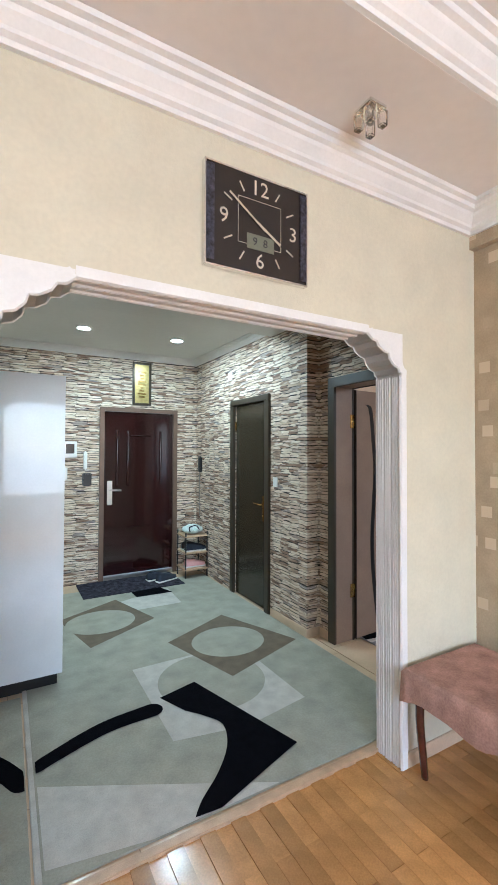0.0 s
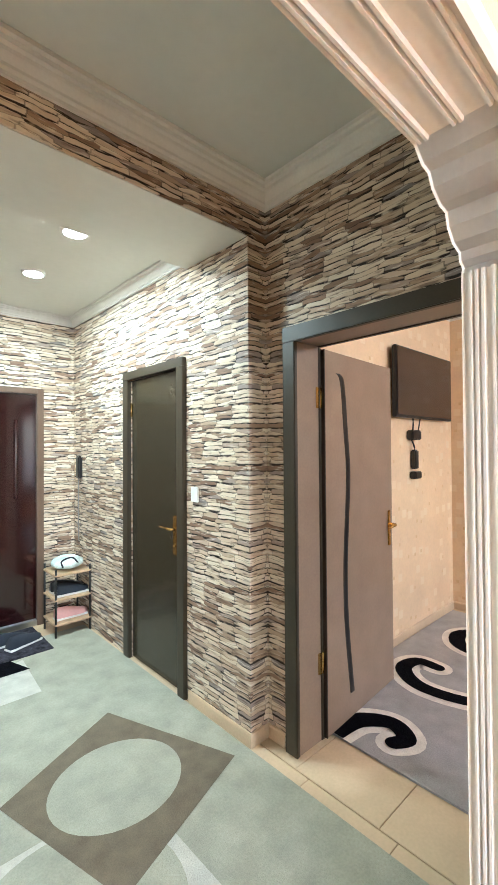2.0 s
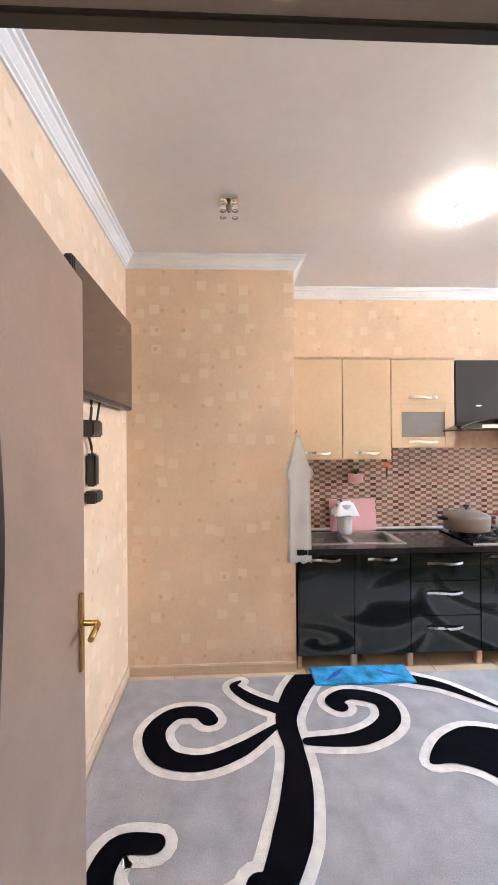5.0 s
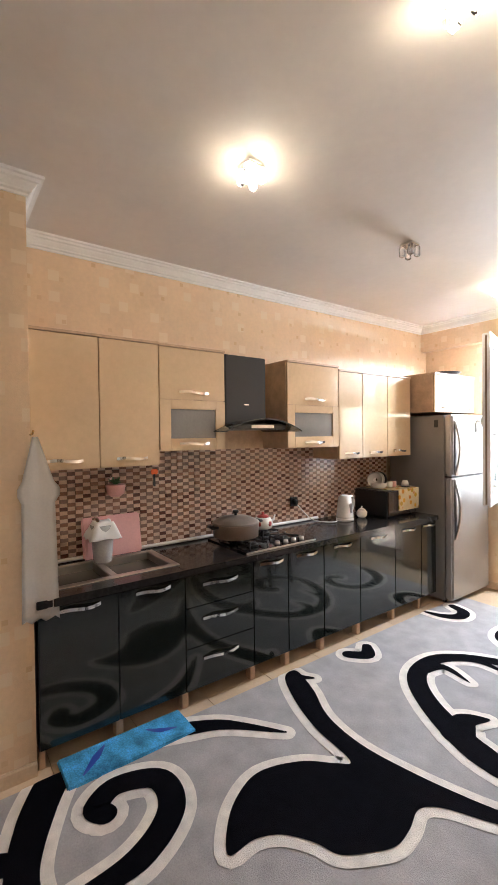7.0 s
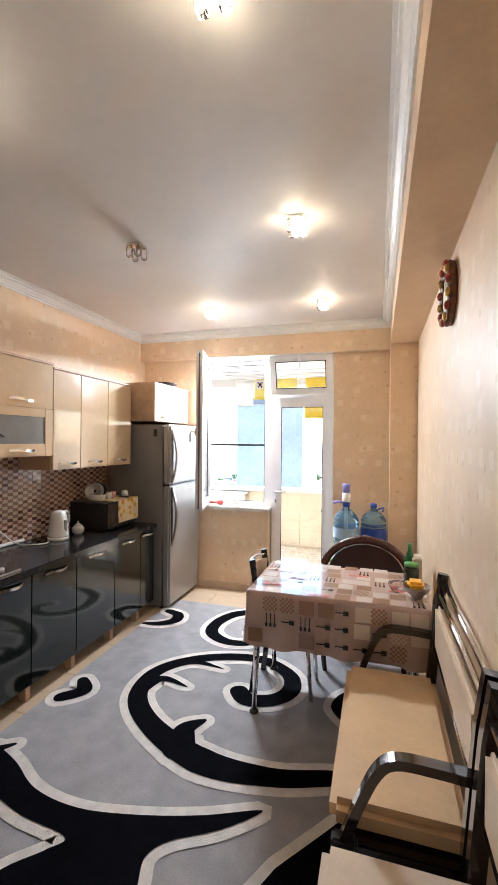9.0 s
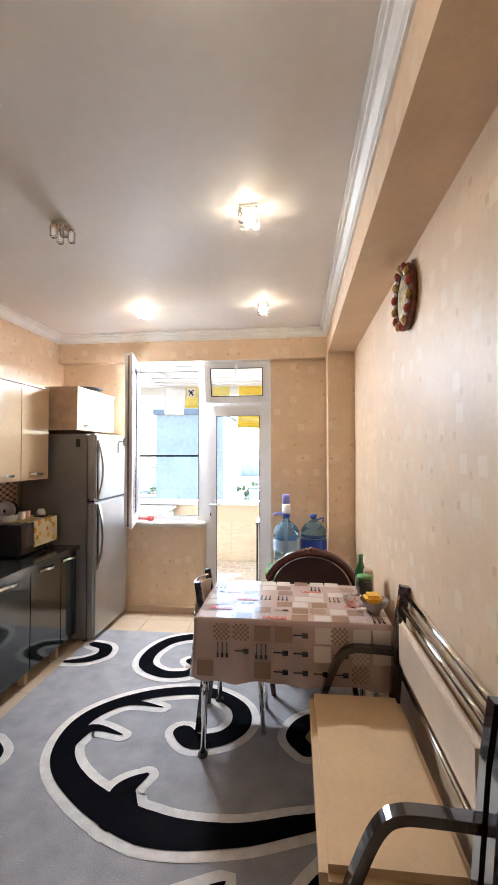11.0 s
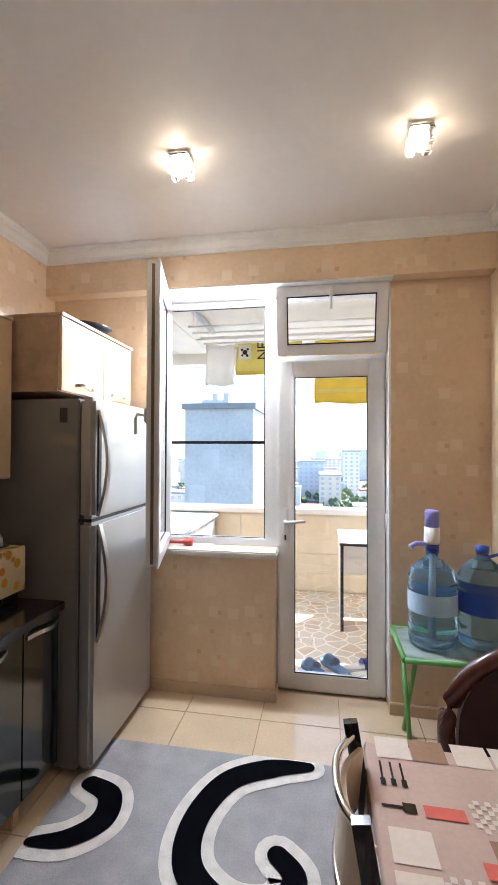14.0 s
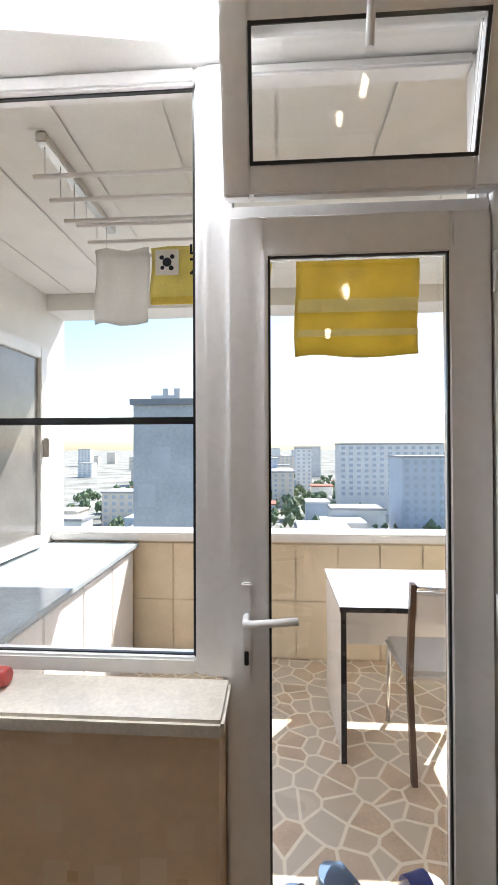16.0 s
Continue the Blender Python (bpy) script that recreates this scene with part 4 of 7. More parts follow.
box(wt, -3.145, 0.33, 0.80, -3.05, 1.03, 0.84)
box(wt, -2.66, 0.33, 0.80, -2.53, 1.03, 0.84)
solo("worktop", wt, WORK, "black glossy worktop along the whole base cabinet run", "worktop")
solo("worktop_upstand", tube(B(), [(-3.125, 0.26, 0.855), (-3.125, 2.7, 0.855)], 0.013), CERAMIC, "white rounded sealing strip behind the worktop", "strip")
sink = thing("sink", (-2.85, 0.68, 0.84), "brushed steel double bowl sink set into the worktop", "sink")
rim = B()
box(rim, -3.07, 0.30, 0.838, -3.03, 1.06, 0.846, 0.003)
box(rim, -2.69, 0.30, 0.838, -2.645, 1.06, 0.846, 0.003)
box(rim, -3.03, 0.30, 0.838, -2.69, 0.345, 0.846, 0.003)
box(rim, -3.03, 1.015, 0.838, -2.69, 1.06, 0.846, 0.003)
box(rim, -3.03, 0.655, 0.838, -2.69, 0.695, 0.846, 0.003)
part("rim", rim, STEEL, sink)
for y0, y1 in ((0.345, 0.655), (0.695, 1.015)):
    b = B()
    box(b, -3.035, y0 - 0.004, 0.66, -3.028, y1 + 0.004, 0.842)
    box(b, -2.692, y0 - 0.004, 0.66, -2.685, y1 + 0.004, 0.842)
    box(b, -3.03, y0 - 0.005, 0.66, -2.69, y0 + 0.002, 0.842)
    box(b, -3.03, y1 - 0.002, 0.66, -2.69, y1 + 0.005, 0.842)
    box(b, -3.03, y0, 0.655, -2.69, y1, 0.665)
    part("bowl", b, STEEL, sink)
tp = tube(B(), [(-3.08, 0.675, 0.84), (-3.08, 0.675, 1.06), (-3.06, 0.675, 1.10), (-3.0, 0.675, 1.11), (-2.93, 0.675, 1.08)], 0.012)
part("tap", tp, CHROME, sink, "chrome swan neck tap")

hob = thing("gas_hob", (-2.82, 1.80, 0.845), "black gas hob with iron grates on the worktop", "hob")
part("plate", bx(-3.07, 1.50, 0.841, -2.575, 2.12, 0.850, 0.003), WORK, hob)
part("edge", bx(-2.575, 1.50, 0.841, -2.565, 2.12, 0.852, 0.002), STEEL, hob, "steel front edge")
for bxp, byp in ((-2.93, 1.64), (-2.70, 1.64), (-2.93, 1.93), (-2.70, 1.93)):
    part("burner", lathe(B(), bxp, byp, ((0.045, 0.85), (0.045, 0.862), (0.03, 0.868), (0.03, 0.874), (0.0, 0.876)), 18), IRON, hob)
    gr = B()
    for k in range(4):
        a = math.pi / 4 + k * math.pi / 2
        tube(gr, [(bxp + 0.11 * math.cos(a), byp + 0.11 * math.sin(a), 0.85), (bxp + 0.10 * math.cos(a), byp + 0.10 * math.sin(a), 0.885), (bxp + 0.03 * math.cos(a), byp + 0.03 * math.sin(a), 0.885)], 0.006, 6)
    tube(gr, [(bxp + 0.10 * math.cos(math.pi / 4 + k * math.pi / 2), byp + 0.10 * math.sin(math.pi / 4 + k * math.pi / 2), 0.872) for k in range(5)], 0.005, 6)
    part("grate", gr, IRON, hob)
for k in range(4):
    part("knob", lathe(B(), -2.62, 1.80 + k * 0.075, ((0.020, 0.85), (0.018, 0.875), (0.0, 0.876)), 14), STEEL, hob, "steel knob")
pot = thing("casserole", (-2.87, 1.62, 0.885), "taupe lidded casserole standing on the hob", "pot")
part("body", lathe(B(), -2.87, 1.62, ((0.13, 0.885), (0.162, 0.895), (0.168, 0.985), (0.172, 0.99)), 32), PANPAINT, pot)
part("lid", lathe(B(), -2.87, 1.62, ((0.172, 0.991), (0.165, 1.002), (0.10, 1.03), (0.02, 1.042), (0.0, 1.042)), 32), mat("lid_grey", (0.30, 0.26, 0.23), 0.3, 0.3), pot)
part("knob", lathe(B(), -2.87, 1.62, ((0.012, 1.04), (0.010, 1.055), (0.024, 1.062), (0.022, 1.078), (0.0, 1.08)), 16), BLACK, pot)
for s in (-1, 1):
    part("handle", tube(B(), [(-2.90, 1.62 + s * 0.165, 0.975), (-2.90, 1.62 + s * 0.21, 0.98), (-2.84, 1.62 + s * 0.21, 0.98), (-2.84, 1.62 + s * 0.165, 0.975)], 0.010), BLACK, pot)
tea = thing("enamel_teapot", (-2.95, 1.93, 0.885), "white enamel teapot with red flowers on the hob", "teapot")
part("body", lathe(B(), -2.95, 1.93, ((0.05, 0.885), (0.072, 0.90), (0.078, 0.94), (0.06, 0.975), (0.05, 0.98)), 24), CERAMIC, tea)
part("lid", lathe(B(), -2.95, 1.93, ((0.05, 0.98), (0.035, 0.995), (0.008, 1.0), (0.012, 1.015), (0.0, 1.02)), 20), RED, tea)
part("spout", tube(B(), [(-2.95, 2.0, 0.93), (-2.95, 2.04, 0.95), (-2.95, 2.05, 0.985)], 0.012, 8, 0.007), CERAMIC, tea)
for a in range(5):
    fl = lathe(B(), 0, 0, ((0.020, 0), (0.012, 0.004)), 10, Matrix.Translation((-2.95, 1.93, 0.935)) @ pose(0, 0, 0, 0, 0, a * 72 + 10) @ pose(0.074, 0, 0, 0, 90, 0))
    part("flower", fl, RED, tea, "red painted flower")

# wall units


def upper(y0, y1, z0, z1, two=False, label="cream high gloss wall cabinet with chrome handle"):
    t = thing("wall_cabinet", (-2.98, (y0 + y1) / 2, z0), label, "cabinet", "wall cabinets")
    part("body", bx(-3.145, y0 + 0.001, z0, -2.842, y1 - 0.001, z1), BEECH, t)
    c = (y0 + y1) / 2
    if not two:
        d = part("door", bx(-2.841, y0 + 0.002, z0 + 0.002, -2.82, y1 - 0.002, z1 - 0.002, 0.003), CREAM, t)
        part("handle", handle_wave(c - 0.09, c + 0.10, -2.82, z0 + 0.05), CHROME, d, "chrome bow handle")
    else:
        zm = 1.85
        d = part("top_flap", bx(-2.841, y0 + 0.002, zm + 0.002, -2.82, y1 - 0.002, z1 - 0.002, 0.003), CREAM, t)
        part("handle", handle_wave(c - 0.11, c + 0.11, -2.82, zm + 0.05), CHROME, d, "chrome bow handle")
        f = B()
        g0, g1, h0, h1 = y0 + 0.08, y1 - 0.075, 1.60, 1.79
        box(f, -2.841, y0 + 0.002, z0 + 0.002, -2.82, g0, zm - 0.002, 0.002)
        box(f, -2.841, g1, z0 + 0.002, -2.82, y1 - 0.002, zm - 0.002, 0.002)
        box(f, -2.841, g0, z0 + 0.002, -2.82, g1, h0, 0.002)
        box(f, -2.841, g0, h1, -2.82, g1, zm - 0.002, 0.002)
        d = part("glass_door", f, CREAM, t)
        part("pane", bx(-2.836, g0, h0, -2.830, g1, h1), FROST, d, "frosted glass")
        part("handle", handle_wave(c - 0.11, c + 0.11, -2.82, z0 + 0.045), CHROME, d, "chrome bow handle")
    part("top_board", bx(-3.145, y0, z1, -2.812, y1, z1 + 0.016, 0.002), BEECH, t)
    return t


upper(0.26, 0.65, 1.435, 2.19)
upper(0.65, 1.02, 1.435, 2.19)
upper(1.02, 1.51, 1.52, 2.185, True, "cream wall cabinet with flap and frosted glass door")
upper(2.08, 2.66, 1.51, 2.18, True, "cream wall cabinet with flap and frosted glass door")
upper(2.66, 2.97, 1.40, 2.155)
upper(2.97, 3.33, 1.40, 2.155)
upper(3.33, 3.70, 1.40, 2.155)
solo("hood_back_panel", bx(-3.145, 1.512, 1.51, -3.125, 2.078, 1.66, 0.002), BEECH, "beige panel between wall cabinets under the hood", "panel")
hood = thing("extractor_hood", (-2.98, 1.72, 1.65), "black chimney extractor hood with curved glass visor", "extractor hood")
part("chimney", bx(-3.145, 1.54, 1.70, -2.86, 1.90, 2.19, 0.004), BLACK, hood)
part("body", bx(-3.14, 1.50, 1.655, -2.72, 1.98, 1.695, 0.008), BLACK, hood)
v = B()
rows = []
for i in range(15):
    y = 1.42 + 0.66 * i / 14
    z = 1.725 - 0.085 * ((y - 1.75) / 0.33) ** 2
    rows.append([v.verts.new((x, y, zz)) for x, zz in ((-3.12, z), (-2.66, z), (-2.66, z + 0.008), (-3.12, z + 0.008))])
for a, b in zip(rows, rows[1:]):
    for k in range(4):
        v.faces.new((a[k], a[(k + 1) % 4], b[(k + 1) % 4], b[k]))
v.faces.new(rows[0])
v.faces.new(rows[-1][::-1])
part("visor", v, mat("smoked_glass", (0.10, 0.12, 0.12), 0.05, vary=0, glass=0.6), hood, "curved smoked glass visor")
part("control_strip", bx(-2.722, 1.66, 1.665, -2.714, 1.86, 1.688, 0.002), STEEL, hood)
part("badge", bx(-2.862, 1.70, 1.835, -2.857, 1.74, 1.842), CHROME, hood)
fc = thing("fridge_cabinet", (-2.87, 4.1, 1.78), "cream gloss cabinet mounted above the fridge", "cabinet")
part("body", bx(-3.145, 3.725, 1.82, -2.60, 4.47, 2.18), BEECH, fc)
for y0, y1 in ((3.727, 4.12), (4.122, 4.468)):
    d = part("door", bx(-2.599, y0, 1.823, -2.578, y1, 2.177, 0.003), CREAM, fc)
    part("handle", handle_wave((y0 + y1) / 2 - 0.09, (y0 + y1) / 2 + 0.09, -2.578, 1.86), CHROME, d)
part("top_board", bx(-3.145, 3.72, 2.18, -2.57, 4.475, 2.196, 0.002), BEECH, fc)
solo("folded_tray", lathe(B(), -2.70, 4.1, ((0.05, 2.197), (0.13, 2.21), (0.16, 2.23), (0.165, 2.228), (0.13, 2.206)), 20, close=False), BLACK, "dark shallow tray lying on the fridge cabinet", "tray")

fg = thing("refrigerator", (-2.78, 4.12, 0), "tall silver two-door refrigerator with bow handles", "refrigerator")
part("body", bx(-3.10, 3.75, 0.025, -2.50, 4.45, 1.785, 0.006), FRIDGE_SIDE, fg, "grey side panels")
for z0, z1, ha, hb2 in ((0.035, 1.195, 0.62, 1.18), (1.21, 1.79, 1.22, 1.73)):
    d = part("door", bx(-2.495, 3.745, z0, -2.42, 4.455, z1, 0.018), FRIDGE, fg)
    n = 14
    pts = [(-2.415 + 0.045 * math.sin(math.pi * i / n), 3.795, ha + (hb2 - ha) * i / n) for i in range(n + 1)]
    part("handle", flatbar(B(), pts, 0.03, 0.014, (0, 1, 0)), STEEL, d, "long bow handle")
    part("handle_grip", bx(-2.424, 3.78, ha, -2.414, 3.812, hb2, 0.003), BLACK, d)
part("seam", bx(-2.497, 3.75, 1.195, -2.43, 4.45, 1.21), BLACK, fg)
for y in (3.80, 4.41):
    part("foot", lathe(B(), -2.53, y, ((0.02, 0), (0.02, 0.035)), 10), BLACK, fg)
part("sticker", bx(-2.60, 3.747, 1.67, -2.56, 3.75, 1.74, 0.001), BLACK, fg)
part("label_strip", bx(-3.02, 3.747, 1.70, -2.90, 3.75, 1.73, 0.001), mat("brown_label", (0.16, 0.06, 0.04), 0.4), fg)

# television
tv = thing("television", (-1.9, -0.85, 2.05), "flat black television on a wall bracket", "television")
part("screen_back", bx(-2.40, -0.855, 1.775, -1.39, -0.815, 2.33, 0.006), BLACK, tv)
part("screen", bx(-2.385, -0.816, 1.795, -1.405, -0.811, 2.318), SCREEN, tv)
part("bracket", bx(-2.05, -0.89, 1.95, -1.75, -0.853, 2.15), IRON, tv)
cord = B()
tube(cord, spline(((-1.72, -0.85, 1.79), (-1.74, -0.86, 1.70), (-1.70, -0.86, 1.62), (-1.78, -0.87, 1.54), (-1.80, -0.87, 1.40)), 5), 0.007)
tube(cord, spline(((-1.85, -0.85, 1.79), (-1.83, -0.86, 1.68), (-1.80, -0.87, 1.60)), 5), 0.006)
part("cables", cord, BLACK, tv, "black cables hanging down")
solo("wall_adapter", box(box(box(B(), -1.83, -0.889, 1.60, -1.68, -0.83, 1.68, 0.008), -1.80, -0.889, 1.36, -1.74, -0.84, 1.52, 0.01), -1.83, -0.889, 1.28, -1.72, -0.83, 1.34, 0.008), BLACK, "black plugs and adapters in wall sockets", "adapter")

# ---------------------------------------------------------------- dining corner
tb = thing("dining_table", (-0.73, 2.74, 0), "dining table with chrome legs under an oilcloth", "table")
part("tabletop", bx(-1.235, 2.48, 0.728, -0.26, 3.05, 0.753, 0.004), BEECH, tb)
for x, y in ((-1.19, 2.53), (-0.32, 2.53), (-1.19, 3.0), (-0.32, 3.0)):
    lg = part("leg", tube(B(), [(x, y, 0.728), (x - 0.02 * (1 if x < -0.7 else -1), y - 0.02 * (1 if y < 2.7 else -1), 0.02)], 0.022, 12, 0.015), CHROME, tb)
    part("foot", lathe(B(), x - 0.02 * (1 if x < -0.7 else -1), y - 0.02 * (1 if y < 2.7 else -1), ((0.026, 0.010), (0.028, 0.02), (0.02, 0.03)), 12), BLACK, lg)
TX0, TX1, TY0, TY1, TZ = -1.245, -0.235, 2.45, 3.08, 0.760
cl = thing("tablecloth", (-0.73, 2.74, 0.766), "brown and white patterned oilcloth printed with kitchen tools", "tablecloth")
bm = B()
per = []
N = 40
for i in range(N):
    per.append((TX0 + (TX1 - TX0) * i / N, TY0, 0, -1))
for i in range(24):
    per.append((TX1, TY0 + (TY1 - TY0) * i / 24, 1, 0))
for i in range(N):
    per.append((TX1 - (TX1 - TX0) * i / N, TY1, 0, 1))
for i in range(24):
    per.append((TX0, TY1 - (TY1 - TY0) * i / 24, -1, 0))
rings = []
for drop in (0.0, 0.006, 0.02, 0.08, 0.16, 0.24, 0.295):
    ring = []
    for i, (x, y, nx, ny) in enumerate(per):
        wave = 0.012 * math.sin(i * 0.9) * (drop / 0.3) + 0.02 * (drop / 0.3)
        if drop == 0:
            wave = -0.006
        if x > -0.30 and nx > 0:
            wave = min(wave, 0.012)
        ring.append(bm.verts.new((x + nx * wave, y + ny * wave, TZ - drop + (0.006 if drop == 0 else 0) - 0.006 - 0.02 * (drop / 0.3) * abs(math.sin(i * 0.21)))))
    rings.append(ring)
for a, b in zip(rings, rings[1:]):
    for i in range(len(per)):
        f = bm.faces.new((a[i], a[(i + 1) % len(per)], b[(i + 1) % len(per)], b[i]))
        f.smooth = True
bm.faces.new(rings[0])
part("cloth", bm, CHECK, cl)
RNG = random.Random(4)
PRINT = {"brown": mat("print_brown", (0.34, 0.21, 0.14), 0.14, vary=0.08, gloss=0.7), "pale": mat("print_pale", (0.74, 0.64, 0.56), 0.14, vary=0.06, gloss=0.7),
         "red": mat("print_red", (0.68, 0.16, 0.13), 0.14, vary=0.06, gloss=0.7), "tool": mat("print_black", (0.02, 0.016, 0.015), 0.2, gloss=0.5)}


def on_cloth(u, v, w, h):
    """A printed patch on the cloth: u from the table's end, v from the near edge; v below zero hangs down the front."""
    if v >= 0:
        return ((TX0 + u, TY0 + v, TZ + 0.0012), (TX0 + u + w, TY0 + v, TZ + 0.0012), (TX0 + u + w, TY0 + v + h, TZ + 0.0012), (TX0 + u, TY0 + v + h, TZ + 0.0012))
    out = TY0 - 0.036
    return ((TX0 + u, out, TZ + v), (TX0 + u + w, out, TZ + v), (TX0 + u + w, out, TZ + v + h), (TX0 + u, out, TZ + v + h))


prints = {k: B() for k in PRINT}
used = 0
for row in range(-3, 7):
    for colm in range(10):
        u, v = 0.01 + colm * 0.099, row * 0.095 + 0.005
        kind = RNG.choice(("brown", "pale", "pale", "brown", "tool", "check", "red", "none", "fork"))
        lift = 0.0004 * (RNG.random() + 0.2)
        du, dv = RNG.uniform(0, 0.02), 0.0

        def lay(key, u0, v0, w, h, z=0.0):
            q = on_cloth(u0, v0, w, h)
            m = prints[key]
            m.faces.new([m.verts.new((p[0], p[1] - (z + lift if v0 < 0 else 0), p[2] + (z + lift if v0 >= 0 else 0))) for p in q])
        if v < 0 and v + 0.085 > -0.005:
            v -= 0.005
        if kind in ("brown", "pale"):
            lay(kind, u + du, v, 0.085, 0.08)
        elif kind == "check":
            for a in range(7):
                for b in range(7):
                    if (a + b) % 2:
                        lay("brown" if row % 2 else "pale", u + a * 0.012, v + b * 0.012, 0.012, 0.012, 0.0004)
        elif kind == "red" and row % 2 == 0:
            lay("red", u, v + 0.02, 0.085, 0.032, 0.0008)
        elif kind == "fork":
            for a in range(3):
                lay("tool", u + 0.02 + a * 0.024, v + 0.005, 0.005, 0.075, 0.0008)
                lay("tool", u + 0.0165 + a * 0.024, v + 0.002, 0.012, 0.022, 0.0010)
        elif kind == "tool":
            lay("tool", u + 0.01, v + 0.035, 0.06, 0.007, 0.0008)
            lay("tool", u + 0.055, v + 0.025, 0.028, 0.026, 0.0010)
for k, bmk in prints.items():
    tagged(part("print_" + k, bmk, PRINT[k], cl, "small printed squares and kitchen tools"), kind="stuff")
for text, u, v in (("KITCHEN", 0.42, 0.03), ("COOK", 0.25, 0.30), ("KITCHEN", 0.62, 0.46), ("CHEF", 0.12, 0.14)):
    q = on_cloth(u - 0.06, v - 0.017, 0.12, 0.034)
    bm = B()
    bm.faces.new([bm.verts.new((p[0], p[1], p[2] + 0.0022)) for p in q])
    part("ribbon", bm, PRINT["red"], cl, "red printed ribbon")
    writing(text, 0.026, Matrix.Translation((TX0 + u, TY0 + v, TZ + 0.0042)), PRINT["pale"], cl)


def metal_chair():
    t = thing("kitchen_chair", (-1.30, 2.78, 0), "black and chrome kitchen chair pushed up to the table", "chair")
    for y in (2.70, 2.99):
        part("back_post", flatbar(B(), [(-1.28, y, 0.0), (-1.23, y, 0.43), (-1.25, y, 0.66), (-1.285, y, 0.865)], 0.022, 0.035, (0, 1, 0)), BLACKWOOD, t)
    for y in (2.72, 2.97):
        part("front_leg", tube(B(), [(-0.93, y, 0.43), (-0.90, y, 0.0)], 0.013), CHROME, t)
    part("seat", bx(-1.23, 2.68, 0.43, -0.88, 3.01, 0.47, 0.015), CUSHION2, t)
    part("backrest", flatbar(B(), spline(((-1.265, 2.71, 0.74), (-1.305, 2.77, 0.74), (-1.315, 2.845, 0.74), (-1.305, 2.92, 0.74), (-1.265, 2.98, 0.74)), 4), 0.14, 0.012, (0.1, 0, 1)), CUSHION2, t, "pale padded back")
    for z in (0.835, 0.655):
        part("rail", tube(B(), spline(((-1.275, 2.70, z), (-1.315, 2.77, z), (-1.325, 2.845, z), (-1.315, 2.92, z), (-1.275, 2.99, z)), 4), 0.009), CHROME, t)


metal_chair()
cc = thing("carved_chair", (-0.6, 3.3, 0), "carved dark mahogany chair with rounded back", "chair")
out_pts = [(-0.60 + 0.33 * math.cos(a), 3.48 - 0.02 * math.sin(a), 0.58 + 0.30 * math.sin(a)) for a in [math.pi * i / 20 for i in range(21)]]
part("back_frame", tube(B(), [(-0.27, 3.46, 0.40)] + out_pts + [(-0.93, 3.46, 0.40)], 0.030, 10), MAHOGANY, cc)
cr = B()
for i in range(-4, 5):
    r = 0.028 - 0.003 * abs(i)
    lathe(cr, 0, 0, ((0.001, -r), (r * 0.8, -r * 0.6), (r, 0), (r * 0.8, r * 0.6), (0.001, r)), 10, Matrix.Translation((-0.60 + i * 0.035, 3.455, 0.895 - 0.004 * i * i)))
part("crest", cr, MAHOGANY, cc, "carved crest", True)
pan = B()
rim_pts = [(-0.60 + 0.29 * math.cos(a), 3.475, 0.58 + 0.26 * math.sin(a)) for a in [math.pi * i / 16 for i in range(17)]] + [(-0.89, 3.475, 0.47), (-0.31, 3.475, 0.47)]
f1 = [pan.verts.new(p) for p in rim_pts]
f2 = [pan.verts.new((p[0], p[1] + 0.03, p[2])) for p in rim_pts]
pan.faces.new(f1)
pan.faces.new(f2[::-1])
for i in range(len(rim_pts)):
    j = (i + 1) % len(rim_pts)
    pan.faces.new((f1[i], f2[i], f2[j], f1[j]))
part("back_panel", pan, mat("dark_upholstery", (0.04, 0.015, 0.012), 0.7, vary=0.2), cc)
part("seat", bx(-0.90, 3.10, 0.40, -0.30, 3.50, 0.47, 0.02), MAHOGANY, cc)
for x, y in ((-0.87, 3.13), (-0.33, 3.13), (-0.87, 3.46), (-0.33, 3.46)):
    part("leg", tube(B(), spline(((x, y, 0.40), (x + 0.015, y - 0.02, 0.30), (x - 0.005, y, 0.12), (x + 0.01, y - 0.015, 0.0)), 4), 0.026, 8, 0.016), MAHOGANY, cc)


